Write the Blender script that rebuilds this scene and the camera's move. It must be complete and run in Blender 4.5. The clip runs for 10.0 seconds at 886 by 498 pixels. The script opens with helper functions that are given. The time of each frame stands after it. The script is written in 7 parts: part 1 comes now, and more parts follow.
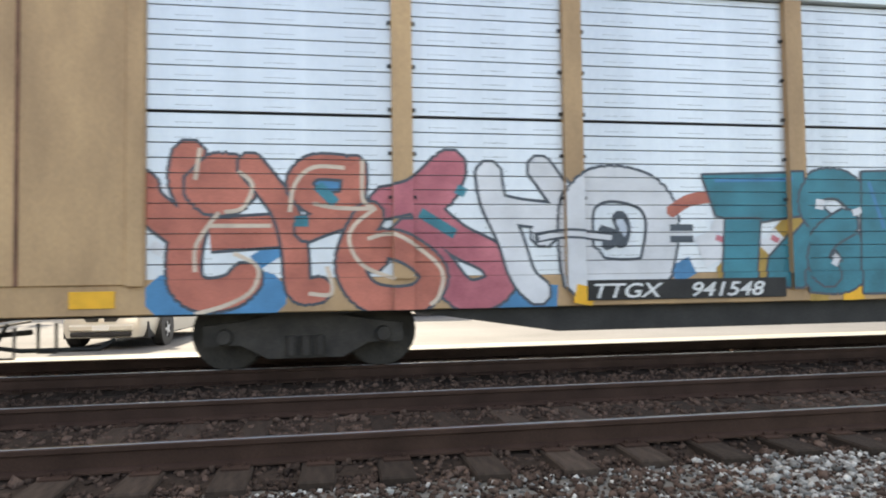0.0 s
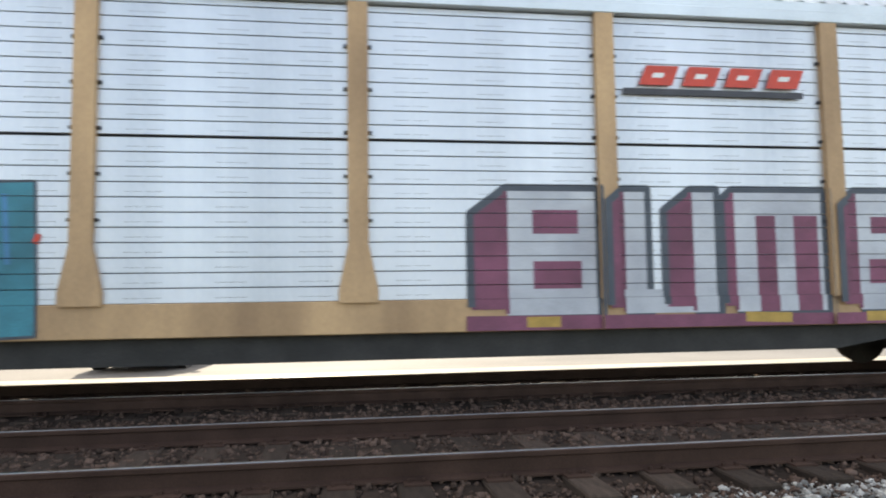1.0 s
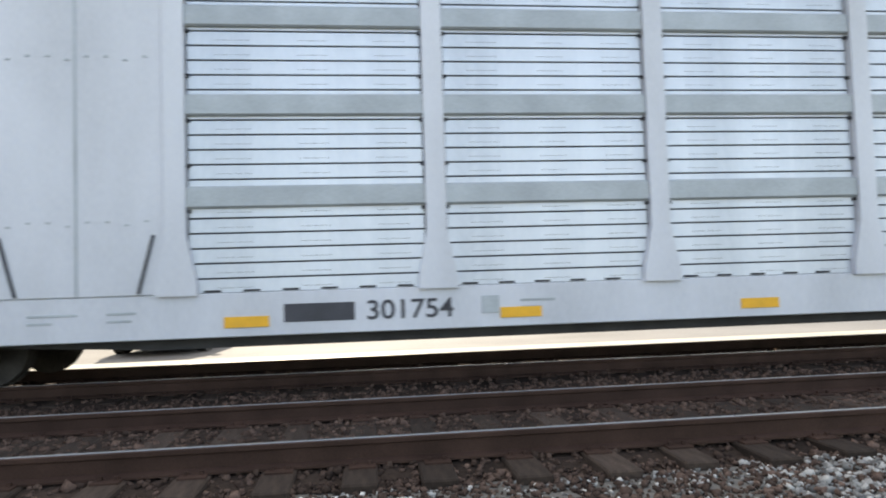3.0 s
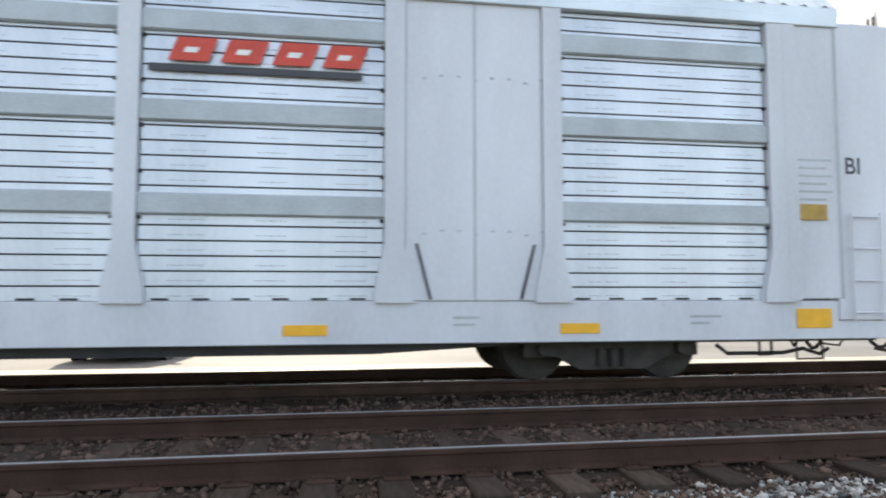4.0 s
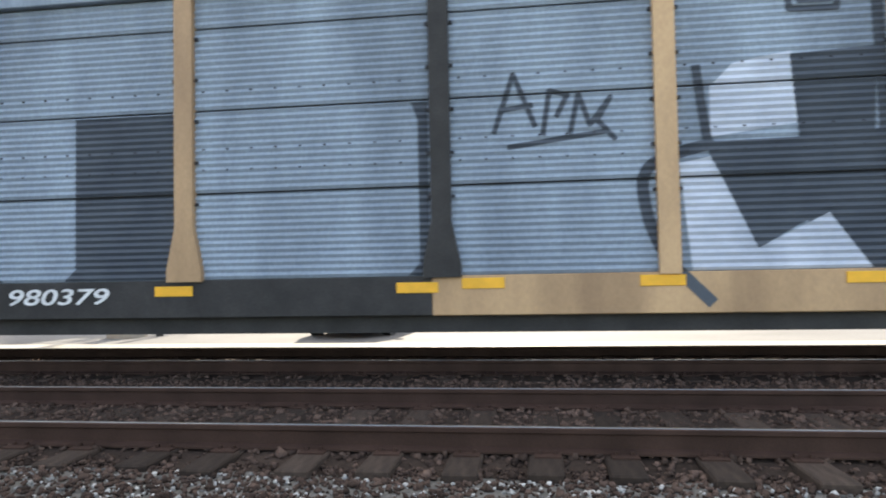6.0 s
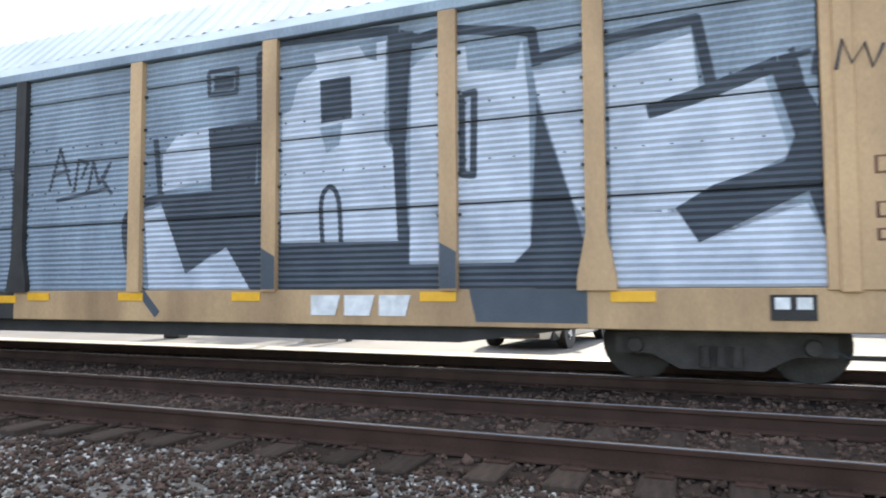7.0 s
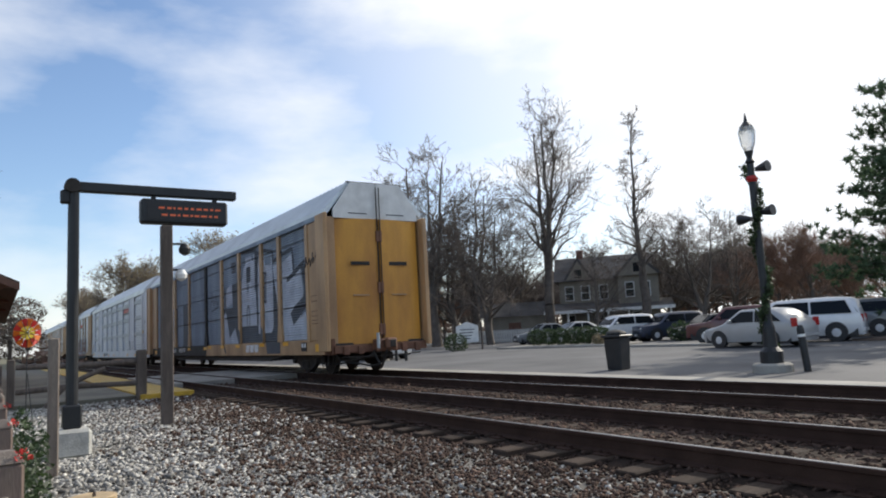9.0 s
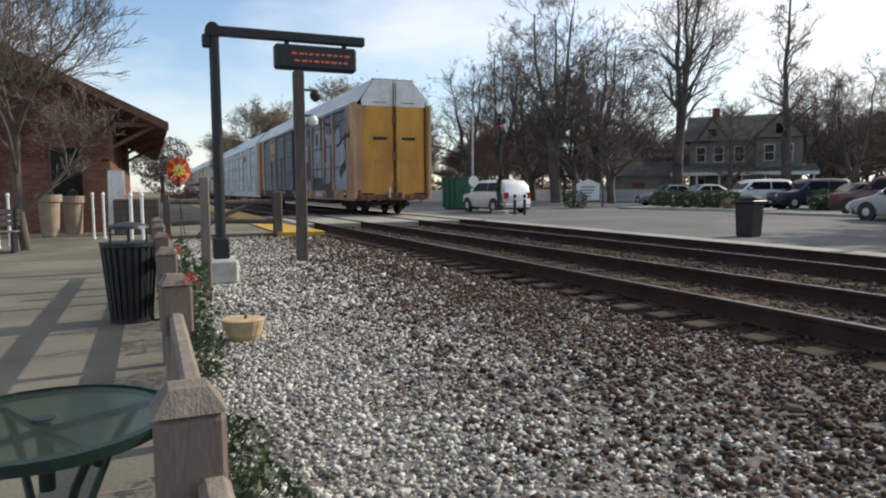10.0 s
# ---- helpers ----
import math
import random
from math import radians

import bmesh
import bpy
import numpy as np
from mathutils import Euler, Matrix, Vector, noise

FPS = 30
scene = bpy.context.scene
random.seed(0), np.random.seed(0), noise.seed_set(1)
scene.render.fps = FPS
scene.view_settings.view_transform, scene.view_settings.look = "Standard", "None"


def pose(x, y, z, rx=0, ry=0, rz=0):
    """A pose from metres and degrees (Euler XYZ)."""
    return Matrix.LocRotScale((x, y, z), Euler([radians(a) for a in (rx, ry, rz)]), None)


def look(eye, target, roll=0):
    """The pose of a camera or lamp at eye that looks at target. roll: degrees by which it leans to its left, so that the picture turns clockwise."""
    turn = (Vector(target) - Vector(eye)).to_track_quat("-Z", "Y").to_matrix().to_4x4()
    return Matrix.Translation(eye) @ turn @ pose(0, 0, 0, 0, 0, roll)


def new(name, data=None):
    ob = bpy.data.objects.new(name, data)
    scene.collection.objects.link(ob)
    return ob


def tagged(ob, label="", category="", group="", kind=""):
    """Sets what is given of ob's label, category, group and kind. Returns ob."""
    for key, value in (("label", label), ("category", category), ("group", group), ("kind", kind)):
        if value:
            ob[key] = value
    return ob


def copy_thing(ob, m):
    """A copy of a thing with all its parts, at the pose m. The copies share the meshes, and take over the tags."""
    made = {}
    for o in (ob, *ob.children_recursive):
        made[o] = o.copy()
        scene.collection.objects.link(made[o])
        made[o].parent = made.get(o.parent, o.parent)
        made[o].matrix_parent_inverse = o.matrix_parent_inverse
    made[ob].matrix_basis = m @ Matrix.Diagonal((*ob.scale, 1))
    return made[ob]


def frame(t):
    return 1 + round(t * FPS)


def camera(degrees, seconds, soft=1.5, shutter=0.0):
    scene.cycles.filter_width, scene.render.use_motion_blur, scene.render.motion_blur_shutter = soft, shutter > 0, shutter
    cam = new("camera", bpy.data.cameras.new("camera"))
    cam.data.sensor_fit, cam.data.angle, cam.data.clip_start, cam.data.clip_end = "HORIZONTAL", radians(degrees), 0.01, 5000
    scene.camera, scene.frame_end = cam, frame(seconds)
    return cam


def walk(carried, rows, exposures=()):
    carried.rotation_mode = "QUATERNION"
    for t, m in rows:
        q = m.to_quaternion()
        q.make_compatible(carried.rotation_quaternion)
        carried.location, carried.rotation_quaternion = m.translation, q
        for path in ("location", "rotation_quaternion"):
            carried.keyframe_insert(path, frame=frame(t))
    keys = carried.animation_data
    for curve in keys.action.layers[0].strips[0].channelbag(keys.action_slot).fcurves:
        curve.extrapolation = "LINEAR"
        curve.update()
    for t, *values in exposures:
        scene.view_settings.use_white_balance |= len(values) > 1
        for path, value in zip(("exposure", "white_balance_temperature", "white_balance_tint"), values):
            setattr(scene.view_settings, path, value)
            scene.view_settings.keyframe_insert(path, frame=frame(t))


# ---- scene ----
# the camera turns from the passing train to the platform, held by someone who stands still
cam = camera(66.0, 10.0, soft=1.9, shutter=0.12)
PATH = [
    (0.0, 0.062, -0.005, 1.068, 2.30, 0.81, -9.54),
    (0.5, 0.050, -0.003, 1.068, 2.89, 0.83, -7.74),
    (1.0, 0.052, -0.004, 1.068, 4.27, 0.81, -7.95),
    (1.5, 0.055, -0.004, 1.068, 2.46, 0.99, -8.45),
    (2.0, 0.051, -0.003, 1.068, 2.69, 1.45, -7.83),
    (2.5, 0.041, -0.002, 1.068, 2.61, 1.28, -6.22),
    (2.7, 0.040, -0.002, 1.068, 2.36, 1.57, -6.12),
    (3.8, 0.060, -0.005, 1.068, 3.81, 1.02, -9.29),
    (4.0, 0.060, -0.005, 1.068, 3.86, 0.01, -9.28),
    (4.5, 0.044, -0.003, 1.068, 4.10, -0.81, -6.72),
    (5.0, 0.012, -0.000, 1.068, 3.68, 0.78, -1.82),
    (5.5, -0.017, -0.000, 1.068, 2.07, 0.61, 2.59),
    (5.7, -0.031, -0.001, 1.068, 1.65, 0.52, 4.71),
    (6.8, -0.117, -0.019, 1.068, 4.11, 1.34, 18.20),
    (7.0, -0.141, -0.028, 1.068, 3.25, 0.32, 22.10),
    (7.5, -0.182, -0.047, 1.068, 3.73, -0.45, 29.04),
    (7.7, -0.196, -0.056, 1.068, 4.18, -0.09, 31.64),
    (8.0, -0.209, -0.064, 1.068, 6.26, 2.45, 33.99),
    (8.2, -0.238, -0.085, 1.068, 9.30, 3.54, 39.47),
    (8.5, -0.271, -0.116, 1.068, 10.56, 5.69, 46.33),
    (8.8, -0.303, -0.155, 1.068, 8.67, 3.67, 54.04),
    (9.0, -0.313, -0.170, 1.068, 6.93, 3.17, 56.82),
    (9.5, -0.330, -0.198, 1.068, 3.19, 2.96, 61.94),
    (9.8, -0.338, -0.213, 1.068, -1.62, 0.17, 64.41),
    (10.0, -0.344, -0.226, 1.068, -5.03, 0.36, 66.68),
]
walk(cam, [(t, pose(x, y, z, 90 + p, r, w)) for t, x, y, z, p, r, w in PATH],
     exposures=[(0.0, 1.22, 8100, 10), (2.7, 1.17, 7900, 10), (4.5, 1.15, 7600, 10), (5.7, 1.35, 7600, 10), (6.8, 1.5, 7400, 10), (7.5, 1.45, 7200, 10), (8.0, 1.08, 7000, 10), (8.5, 0.32, 6900, 10), (9.2, -0.15, 6700, 10), (10.0, -0.12, 7000, 9)])

# ---- light: low sun behind the train, bright thin cloud ----
SUN_AZ, SUN_EL = 5.0, 30.0   # degrees left of straight across the tracks; height
world = bpy.data.worlds.new("sky")
scene.world = world
world.use_nodes = True
wt = world.node_tree
bg = wt.nodes["Background"]
skyt = wt.nodes.new("ShaderNodeTexSky")
skyt.sky_type, skyt.sun_disc = "NISHITA", False
skyt.sun_elevation, skyt.sun_rotation = radians(SUN_EL), radians(-SUN_AZ)
skyt.dust_density, skyt.air_density, skyt.ozone_density = 0.7, 1.0, 1.4
tc = wt.nodes.new("ShaderNodeTexCoord")
mp = wt.nodes.new("ShaderNodeMapping")
mp.inputs["Scale"].default_value = (1.0, 1.0, 2.6)
cn = wt.nodes.new("ShaderNodeTexNoise")
cn.inputs["Scale"].default_value, cn.inputs["Detail"].default_value, cn.inputs["Roughness"].default_value = 2.3, 7, 0.52
cr = wt.nodes.new("ShaderNodeValToRGB")
cr.color_ramp.elements[0].position, cr.color_ramp.elements[1].position = 0.44, 0.78
cm = wt.nodes.new("ShaderNodeMix")
cm.data_type = "RGBA"
cm.inputs[7].default_value = (7.6, 7.9, 8.4, 1)
wt.links.new(tc.outputs["Generated"], mp.inputs["Vector"])
wt.links.new(mp.outputs["Vector"], cn.inputs["Vector"])
wt.links.new(cn.outputs["Fac"], cr.inputs["Fac"])
# the cloud thickens towards the sun
tow = wt.nodes.new("ShaderNodeVectorMath")
tow.operation = "DOT_PRODUCT"
tow.inputs[1].default_value = (-math.sin(radians(SUN_AZ)) * math.cos(radians(SUN_EL)), math.cos(radians(SUN_AZ)) * math.cos(radians(SUN_EL)), math.sin(radians(SUN_EL)))
thick = wt.nodes.new("ShaderNodeMapRange")
thick.interpolation_type = "SMOOTHSTEP"
thick.inputs["From Min"].default_value, thick.inputs["From Max"].default_value = 0.40, 0.98
thick.inputs["To Min"].default_value, thick.inputs["To Max"].default_value = 0.0, 0.95
addc = wt.nodes.new("ShaderNodeMath")
addc.operation, addc.use_clamp = "ADD", True
clear = wt.nodes.new("ShaderNodeVectorMath")
clear.operation = "MULTIPLY"
clear.inputs[1].default_value = (1.12, 1.22, 1.36)
wt.links.new(tc.outputs["Generated"], tow.inputs[0])
wt.links.new(tow.outputs["Value"], thick.inputs["Value"])
wt.links.new(thick.outputs["Result"], addc.inputs[0])
wt.links.new(cr.outputs["Color"], addc.inputs[1])
wt.links.new(addc.outputs[0], cm.inputs[0])
wt.links.new(skyt.outputs["Color"], clear.inputs[0])
wt.links.new(clear.outputs["Vector"], cm.inputs[6])
wt.links.new(cm.outputs[2], bg.inputs["Color"])
bg.inputs["Strength"].default_value = 0.15
sun = new("sun", bpy.data.lights.new("sun", "SUN"))
sun.data.energy, sun.data.angle, sun.data.color = 4.4, radians(0.6), (1.0, 0.95, 0.86)
a, e = radians(SUN_AZ), radians(SUN_EL)
sun.matrix_world = look((-math.sin(a) * math.cos(e) * 60, math.cos(a) * math.cos(e) * 60, math.sin(e) * 60), (0, 0, 0))


# ---- materials ----
def mat(name, color, rough=0.7, metal=0.0, var=0.25, scale=6.0, grain=60.0, bump=0.15, second=None, spec=0.5, piece=0.0, glow=0.0, stretch=(1, 1, 1)):
    """A surface with stains at one scale and grain at another; second: the stains' colour; piece: change from piece to piece."""
    m = bpy.data.materials.new(name)
    m.use_nodes = True
    nt = m.node_tree
    b = nt.nodes["Principled BSDF"]
    b.inputs["Roughness"].default_value, b.inputs["Metallic"].default_value = rough, metal
    b.inputs["Specular IOR Level"].default_value = spec
    co = nt.nodes.new("ShaderNodeTexCoord")
    ma = nt.nodes.new("ShaderNodeMapping")
    ma.inputs["Scale"].default_value = stretch
    nt.links.new(co.outputs["Object"], ma.inputs["Vector"])
    n1, n2 = nt.nodes.new("ShaderNodeTexNoise"), nt.nodes.new("ShaderNodeTexNoise")
    n1.inputs["Scale"].default_value, n1.inputs["Detail"].default_value = scale, 6
    n2.inputs["Scale"].default_value, n2.inputs["Detail"].default_value = grain, 3
    for n in (n1, n2):
        nt.links.new(ma.outputs["Vector"], n.inputs["Vector"])
    r1 = nt.nodes.new("ShaderNodeValToRGB")
    lo = second if second else tuple(c * (1 - var) for c in color)
    hi = tuple(min(1, c * (1 + var * 0.6)) for c in color)
    r1.color_ramp.elements[0].color, r1.color_ramp.elements[1].color = (*lo, 1), (*hi, 1)
    r1.color_ramp.elements[0].position, r1.color_ramp.elements[1].position = 0.3, 0.68
    nt.links.new(n1.outputs["Fac"], r1.inputs["Fac"])
    mx = nt.nodes.new("ShaderNodeMix")
    mx.data_type, mx.blend_type = "RGBA", "OVERLAY"
    mx.inputs[0].default_value = min(1.0, var * 1.1)
    nt.links.new(r1.outputs["Color"], mx.inputs[6])
    nt.links.new(n2.outputs["Fac"], mx.inputs[7])
    out = mx.outputs[2]
    if piece:
        oi, ge = nt.nodes.new("ShaderNodeObjectInfo"), nt.nodes.new("ShaderNodeNewGeometry")
        ad = nt.nodes.new("ShaderNodeMath")
        ad.operation = "ADD"
        nt.links.new(oi.outputs["Random"], ad.inputs[0])
        nt.links.new(ge.outputs["Random Per Island"], ad.inputs[1])
        fr = nt.nodes.new("ShaderNodeMath")
        fr.operation = "FRACT"
        nt.links.new(ad.outputs[0], fr.inputs[0])
        mr = nt.nodes.new("ShaderNodeMapRange")
        mr.inputs["To Min"].default_value, mr.inputs["To Max"].default_value = 1 - piece, 1 + piece
        nt.links.new(fr.outputs[0], mr.inputs["Value"])
        hs = nt.nodes.new("ShaderNodeHueSaturation")
        nt.links.new(mr.outputs["Result"], hs.inputs["Value"])
        nt.links.new(out, hs.inputs["Color"])
        out = hs.outputs["Color"]
    nt.links.new(out, b.inputs["Base Color"])
    if bump:
        bu = nt.nodes.new("ShaderNodeBump")
        bu.inputs["Strength"].default_value, bu.inputs["Distance"].default_value = bump, 0.01
        nt.links.new(n2.outputs["Fac"], bu.inputs["Height"])
        nt.links.new(bu.outputs["Normal"], b.inputs["Normal"])
    if glow:
        b.inputs["Emission Color"].default_value, b.inputs["Emission Strength"].default_value = (*color, 1), glow
    return m


def glass_mat(name, color, rough=0.03, coat=0.6):
    m = bpy.data.materials.new(name)
    m.use_nodes = True
    b = m.node_tree.nodes["Principled BSDF"]
    b.inputs["Base Color"].default_value, b.inputs["Roughness"].default_value = (*color, 1), rough
    b.inputs["Coat Weight"].default_value = coat
    return m


M = {
    "rail": mat("rusted_rail_steel", (0.055, 0.031, 0.023), 0.8, 0.0, 0.3, 3, 80, spec=0.15),
    "steel": mat("polished_rail_head", (0.36, 0.34, 0.32), 0.3, 1.0, 0.12, 2, 90, 0.03),
    "tie": mat("creosoted_tie_wood", (0.056, 0.040, 0.031), 0.85, 0, 0.4, 3, 40, 0.5, spec=0.15, piece=0.35, stretch=(6, 1, 6)),
    "ballast": mat("brown_stained_ballast", (0.092, 0.06, 0.046), 0.9, 0, 0.4, 1.2, 45, 0.8, spec=0.15, piece=0.55),
    "gravel": mat("grey_crushed_stone", (0.36, 0.345, 0.315), 0.9, 0, 0.3, 0.9, 45, 0.6, piece=0.75),
    "gravel_bed": mat("gravel_bed_fines", (0.13, 0.12, 0.105), 0.95, 0, 0.5, 1.1, 28, 1.0, second=(0.09, 0.08, 0.065)),
    "bed": mat("dark_track_bed", (0.042, 0.029, 0.022), 0.95, 0, 0.5, 0.8, 30, 1.0, spec=0.15),
    "soil": mat("winter_ground", (0.13, 0.12, 0.07), 0.95, 0, 0.5, 0.15, 8, 0.4, second=(0.09, 0.085, 0.05)),
    "asphalt": mat("worn_asphalt", (0.112, 0.112, 0.114), 0.85, 0, 0.3, 0.35, 60, 0.35, second=(0.072, 0.072, 0.074)),
    "concrete": mat("pale_concrete", (0.33, 0.31, 0.275), 0.85, 0, 0.25, 0.7, 50, 0.3, second=(0.22, 0.205, 0.18)),
    "paving": mat("worn_platform_concrete", (0.17, 0.155, 0.122), 0.85, 0, 0.3, 0.6, 45, 0.35, second=(0.10, 0.092, 0.07)),
    "mulch": mat("brown_mulch", (0.085, 0.06, 0.045), 0.95, 0, 0.4, 0.8, 12, 1.0),
    "yellow": mat("yellow_platform_paint", (0.52, 0.32, 0.03), 0.6, 0, 0.25, 4, 60, 0.2),
    "tan": mat("weathered_tan_paint", (0.50, 0.315, 0.165), 0.55, 0, 0.22, 1.3, 70, 0.05, second=(0.30, 0.18, 0.095), stretch=(1, 1, 0.3)),
    "door_yellow": mat("amber_door_paint", (0.62, 0.30, 0.045), 0.5, 0, 0.22, 1.3, 70, 0.05, second=(0.40, 0.17, 0.035), stretch=(1, 1, 0.35)),
    "rust": mat("rusty_brown_paint", (0.19, 0.09, 0.055), 0.75, 0, 0.4, 3, 50, 0.3),
    "galv": mat("galvanised_side_panel", (0.62, 0.65, 0.70), 0.42, 0.35, 0.16, 1.1, 40, 0.08, second=(0.50, 0.53, 0.58), stretch=(1, 1, 0.25)),
    "bluegrey": mat("bluegrey_weathered_panel", (0.27, 0.325, 0.385), 0.72, 0.0, 0.28, 1.2, 40, 0.1, second=(0.185, 0.225, 0.275), spec=0.25, stretch=(1, 1, 0.3)),
    "greypaint": mat("light_grey_car_paint", (0.60, 0.61, 0.65), 0.5, 0.05, 0.14, 1.0, 45, 0.06, second=(0.50, 0.51, 0.54), stretch=(1, 1, 0.3)),
    "belt": mat("bluegrey_belt_rail", (0.40, 0.43, 0.45), 0.5, 0.2, 0.15, 2, 40, 0.06),
    "roof": mat("pale_galvanised_roof", (0.62, 0.66, 0.68), 0.4, 0.4, 0.15, 1, 30, 0.08),
    # near-black: shade painted into gaps and holes; also decks, bolts and braces
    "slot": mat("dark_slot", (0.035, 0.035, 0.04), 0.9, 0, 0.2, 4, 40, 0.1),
    "black": mat("black_underframe_paint", (0.03, 0.028, 0.027), 0.75, 0, 0.4, 3, 40, 0.3),
    "iron": mat("dirty_cast_iron", (0.05, 0.043, 0.038), 0.8, 0.2, 0.4, 4, 40, 0.4),
    "whitepaint": mat("white_paint", (0.76, 0.76, 0.74), 0.55, 0, 0.14, 3, 50, 0.05),
    "orange": mat("orange_yellow_reflector", (0.85, 0.42, 0.02), 0.45, 0, 0.1, 8, 60, 0.05),
    "placard_paint": mat("dull_ochre_placard", (0.42, 0.26, 0.06), 0.6, 0, 0.2, 8, 60, 0.05),
    "ink": mat("dark_stencil_paint", (0.05, 0.05, 0.06), 0.6, 0, 0.2, 6, 60, 0.0),
    "stencil": mat("white_stencil_paint", (0.70, 0.70, 0.70), 0.6, 0, 0.2, 8, 60, 0.0),
    "logo_red": mat("red_logo_paint", (0.58, 0.055, 0.03), 0.5, 0, 0.15, 6, 60, 0.0),
    "logo_blue": mat("blue_shield_paint", (0.04, 0.10, 0.30), 0.5, 0, 0.15, 6, 60, 0.0),
    "spray_red": mat("red_orange_spray", (0.50, 0.15, 0.105), 0.55, 0, 0.3, 2.2, 60, 0.0, second=(0.36, 0.10, 0.07)),
    "spray_pink": mat("pink_spray", (0.50, 0.145, 0.175), 0.55, 0, 0.3, 2.2, 60, 0.0, second=(0.37, 0.09, 0.12)),
    "spray_cream": mat("cream_spray", (0.62, 0.50, 0.40), 0.55, 0, 0.2, 3, 60, 0.0),
    "spray_white": mat("white_spray", (0.66, 0.66, 0.69), 0.55, 0, 0.16, 2.2, 60, 0.0),
    "spray_grey": mat("pale_grey_spray", (0.47, 0.49, 0.52), 0.6, 0, 0.22, 1.6, 60, 0.0, second=(0.36, 0.37, 0.41)),
    "spray_teal": mat("teal_spray", (0.025, 0.20, 0.26), 0.55, 0, 0.3, 2.2, 60, 0.0, second=(0.015, 0.13, 0.17)),
    "spray_maroon": mat("maroon_spray", (0.20, 0.06, 0.105), 0.6, 0, 0.3, 2.2, 60, 0.0),
    "spray_dark": mat("blueblack_spray", (0.04, 0.05, 0.065), 0.6, 0, 0.3, 2.2, 60, 0.0, second=(0.07, 0.085, 0.105)),
    "spray_silver": mat("silver_spray", (0.52, 0.56, 0.63), 0.65, 0.0, 0.2, 1.8, 60, 0.0, second=(0.38, 0.42, 0.49), spec=0.3),
    "spray_blue": mat("blue_spray", (0.05, 0.22, 0.42), 0.55, 0, 0.25, 2.2, 60, 0.0),
    "wood": mat("grey_weathered_wood", (0.21, 0.175, 0.145), 0.85, 0, 0.35, 4, 50, 0.5, second=(0.15, 0.12, 0.10), stretch=(3, 3, 0.4)),
    "darkwood": mat("dark_weathered_wood", (0.12, 0.095, 0.08), 0.85, 0, 0.35, 4, 50, 0.5, stretch=(3, 3, 0.4)),
    "redwood": mat("red_brown_stained_wood", (0.13, 0.09, 0.075), 0.8, 0, 0.35, 5, 50, 0.4, second=(0.20, 0.15, 0.12), stretch=(3, 3, 0.4)),
    "cutwood": mat("pale_cut_wood", (0.50, 0.37, 0.22), 0.8, 0, 0.25, 6, 40, 0.3),
    "green_metal": mat("dark_green_metal", (0.014, 0.036, 0.028), 0.4, 0.3, 0.25, 4, 60, 0.1),
    "black_metal": mat("black_painted_metal", (0.022, 0.024, 0.027), 0.45, 0.2, 0.25, 4, 60, 0.1),
    "plastic": mat("black_plastic", (0.02, 0.02, 0.022), 0.5, 0, 0.2, 5, 50, 0.1),
    "brick": mat("red_brick", (0.21, 0.088, 0.062), 0.85, 0, 0.3, 2, 30, 0.4, second=(0.15, 0.062, 0.046), piece=0.25),
    "mortar": mat("grey_mortar", (0.21, 0.16, 0.13), 0.9, 0, 0.2, 4, 40, 0.2),
    "shingle": mat("dark_brown_shingles", (0.085, 0.07, 0.06), 0.9, 0, 0.35, 2, 40, 0.5, piece=0.3),
    "brownpaint": mat("brown_trim_paint", (0.16, 0.075, 0.05), 0.6, 0, 0.2, 4, 50, 0.1),
    "terracotta": mat("buff_planter_clay", (0.31, 0.235, 0.175), 0.8, 0, 0.2, 4, 50, 0.2),
    "bark": mat("grey_brown_bark", (0.12, 0.10, 0.085), 0.9, 0, 0.35, 2, 30, 0.6),
    "twig": mat("brown_winter_twigs", (0.15, 0.12, 0.10), 0.9, 0, 0.25, 1, 30, 0.0),
    "redtwig": mat("russet_winter_twigs", (0.27, 0.165, 0.12), 0.9, 0, 0.25, 1, 30, 0.0),
    "buds": mat("tan_bud_clusters", (0.33, 0.27, 0.17), 0.9, 0, 0.25, 1, 30, 0.0),
    "needle": mat("pine_needles", (0.09, 0.14, 0.075), 0.75, 0, 0.35, 1.2, 30, 0.0, piece=0.45),
    "leaf": mat("evergreen_leaves", (0.045, 0.075, 0.028), 0.6, 0, 0.35, 4, 30, 0.0, piece=0.5),
    "flower_red": mat("red_petals", (0.65, 0.04, 0.03), 0.6, 0, 0.2, 9, 50, 0.0),
    "flower_orange": mat("orange_film", (0.80, 0.20, 0.02), 0.5, 0, 0.2, 9, 50, 0.0),
    "flower_yellow": mat("yellow_film", (0.85, 0.60, 0.05), 0.5, 0, 0.2, 9, 50, 0.0),
    "clapboard": mat("faded_clapboard", (0.25, 0.225, 0.185), 0.75, 0, 0.2, 1, 40, 0.2),
    "house_roof": mat("grey_house_roof", (0.09, 0.085, 0.085), 0.85, 0, 0.3, 1, 30, 0.3),
    "led": mat("amber_red_led", (0.8, 0.16, 0.06), 0.5, 0, 0.0, 5, 50, 0.0, glow=0.05),
    "tyre": mat("tyre_rubber", (0.02, 0.02, 0.02), 0.85, 0, 0.2, 6, 50, 0.2),
    "rim": mat("alloy_rim", (0.62, 0.63, 0.65), 0.35, 0.25, 0.15, 6, 50, 0.0),
    "lamp_glass": mat("frosted_lamp_glass", (0.85, 0.84, 0.78), 0.35, 0, 0.05, 6, 50, 0.0),
    "redlens": mat("red_tail_lens", (0.42, 0.02, 0.02), 0.25, 0, 0.1, 6, 50, 0.0),
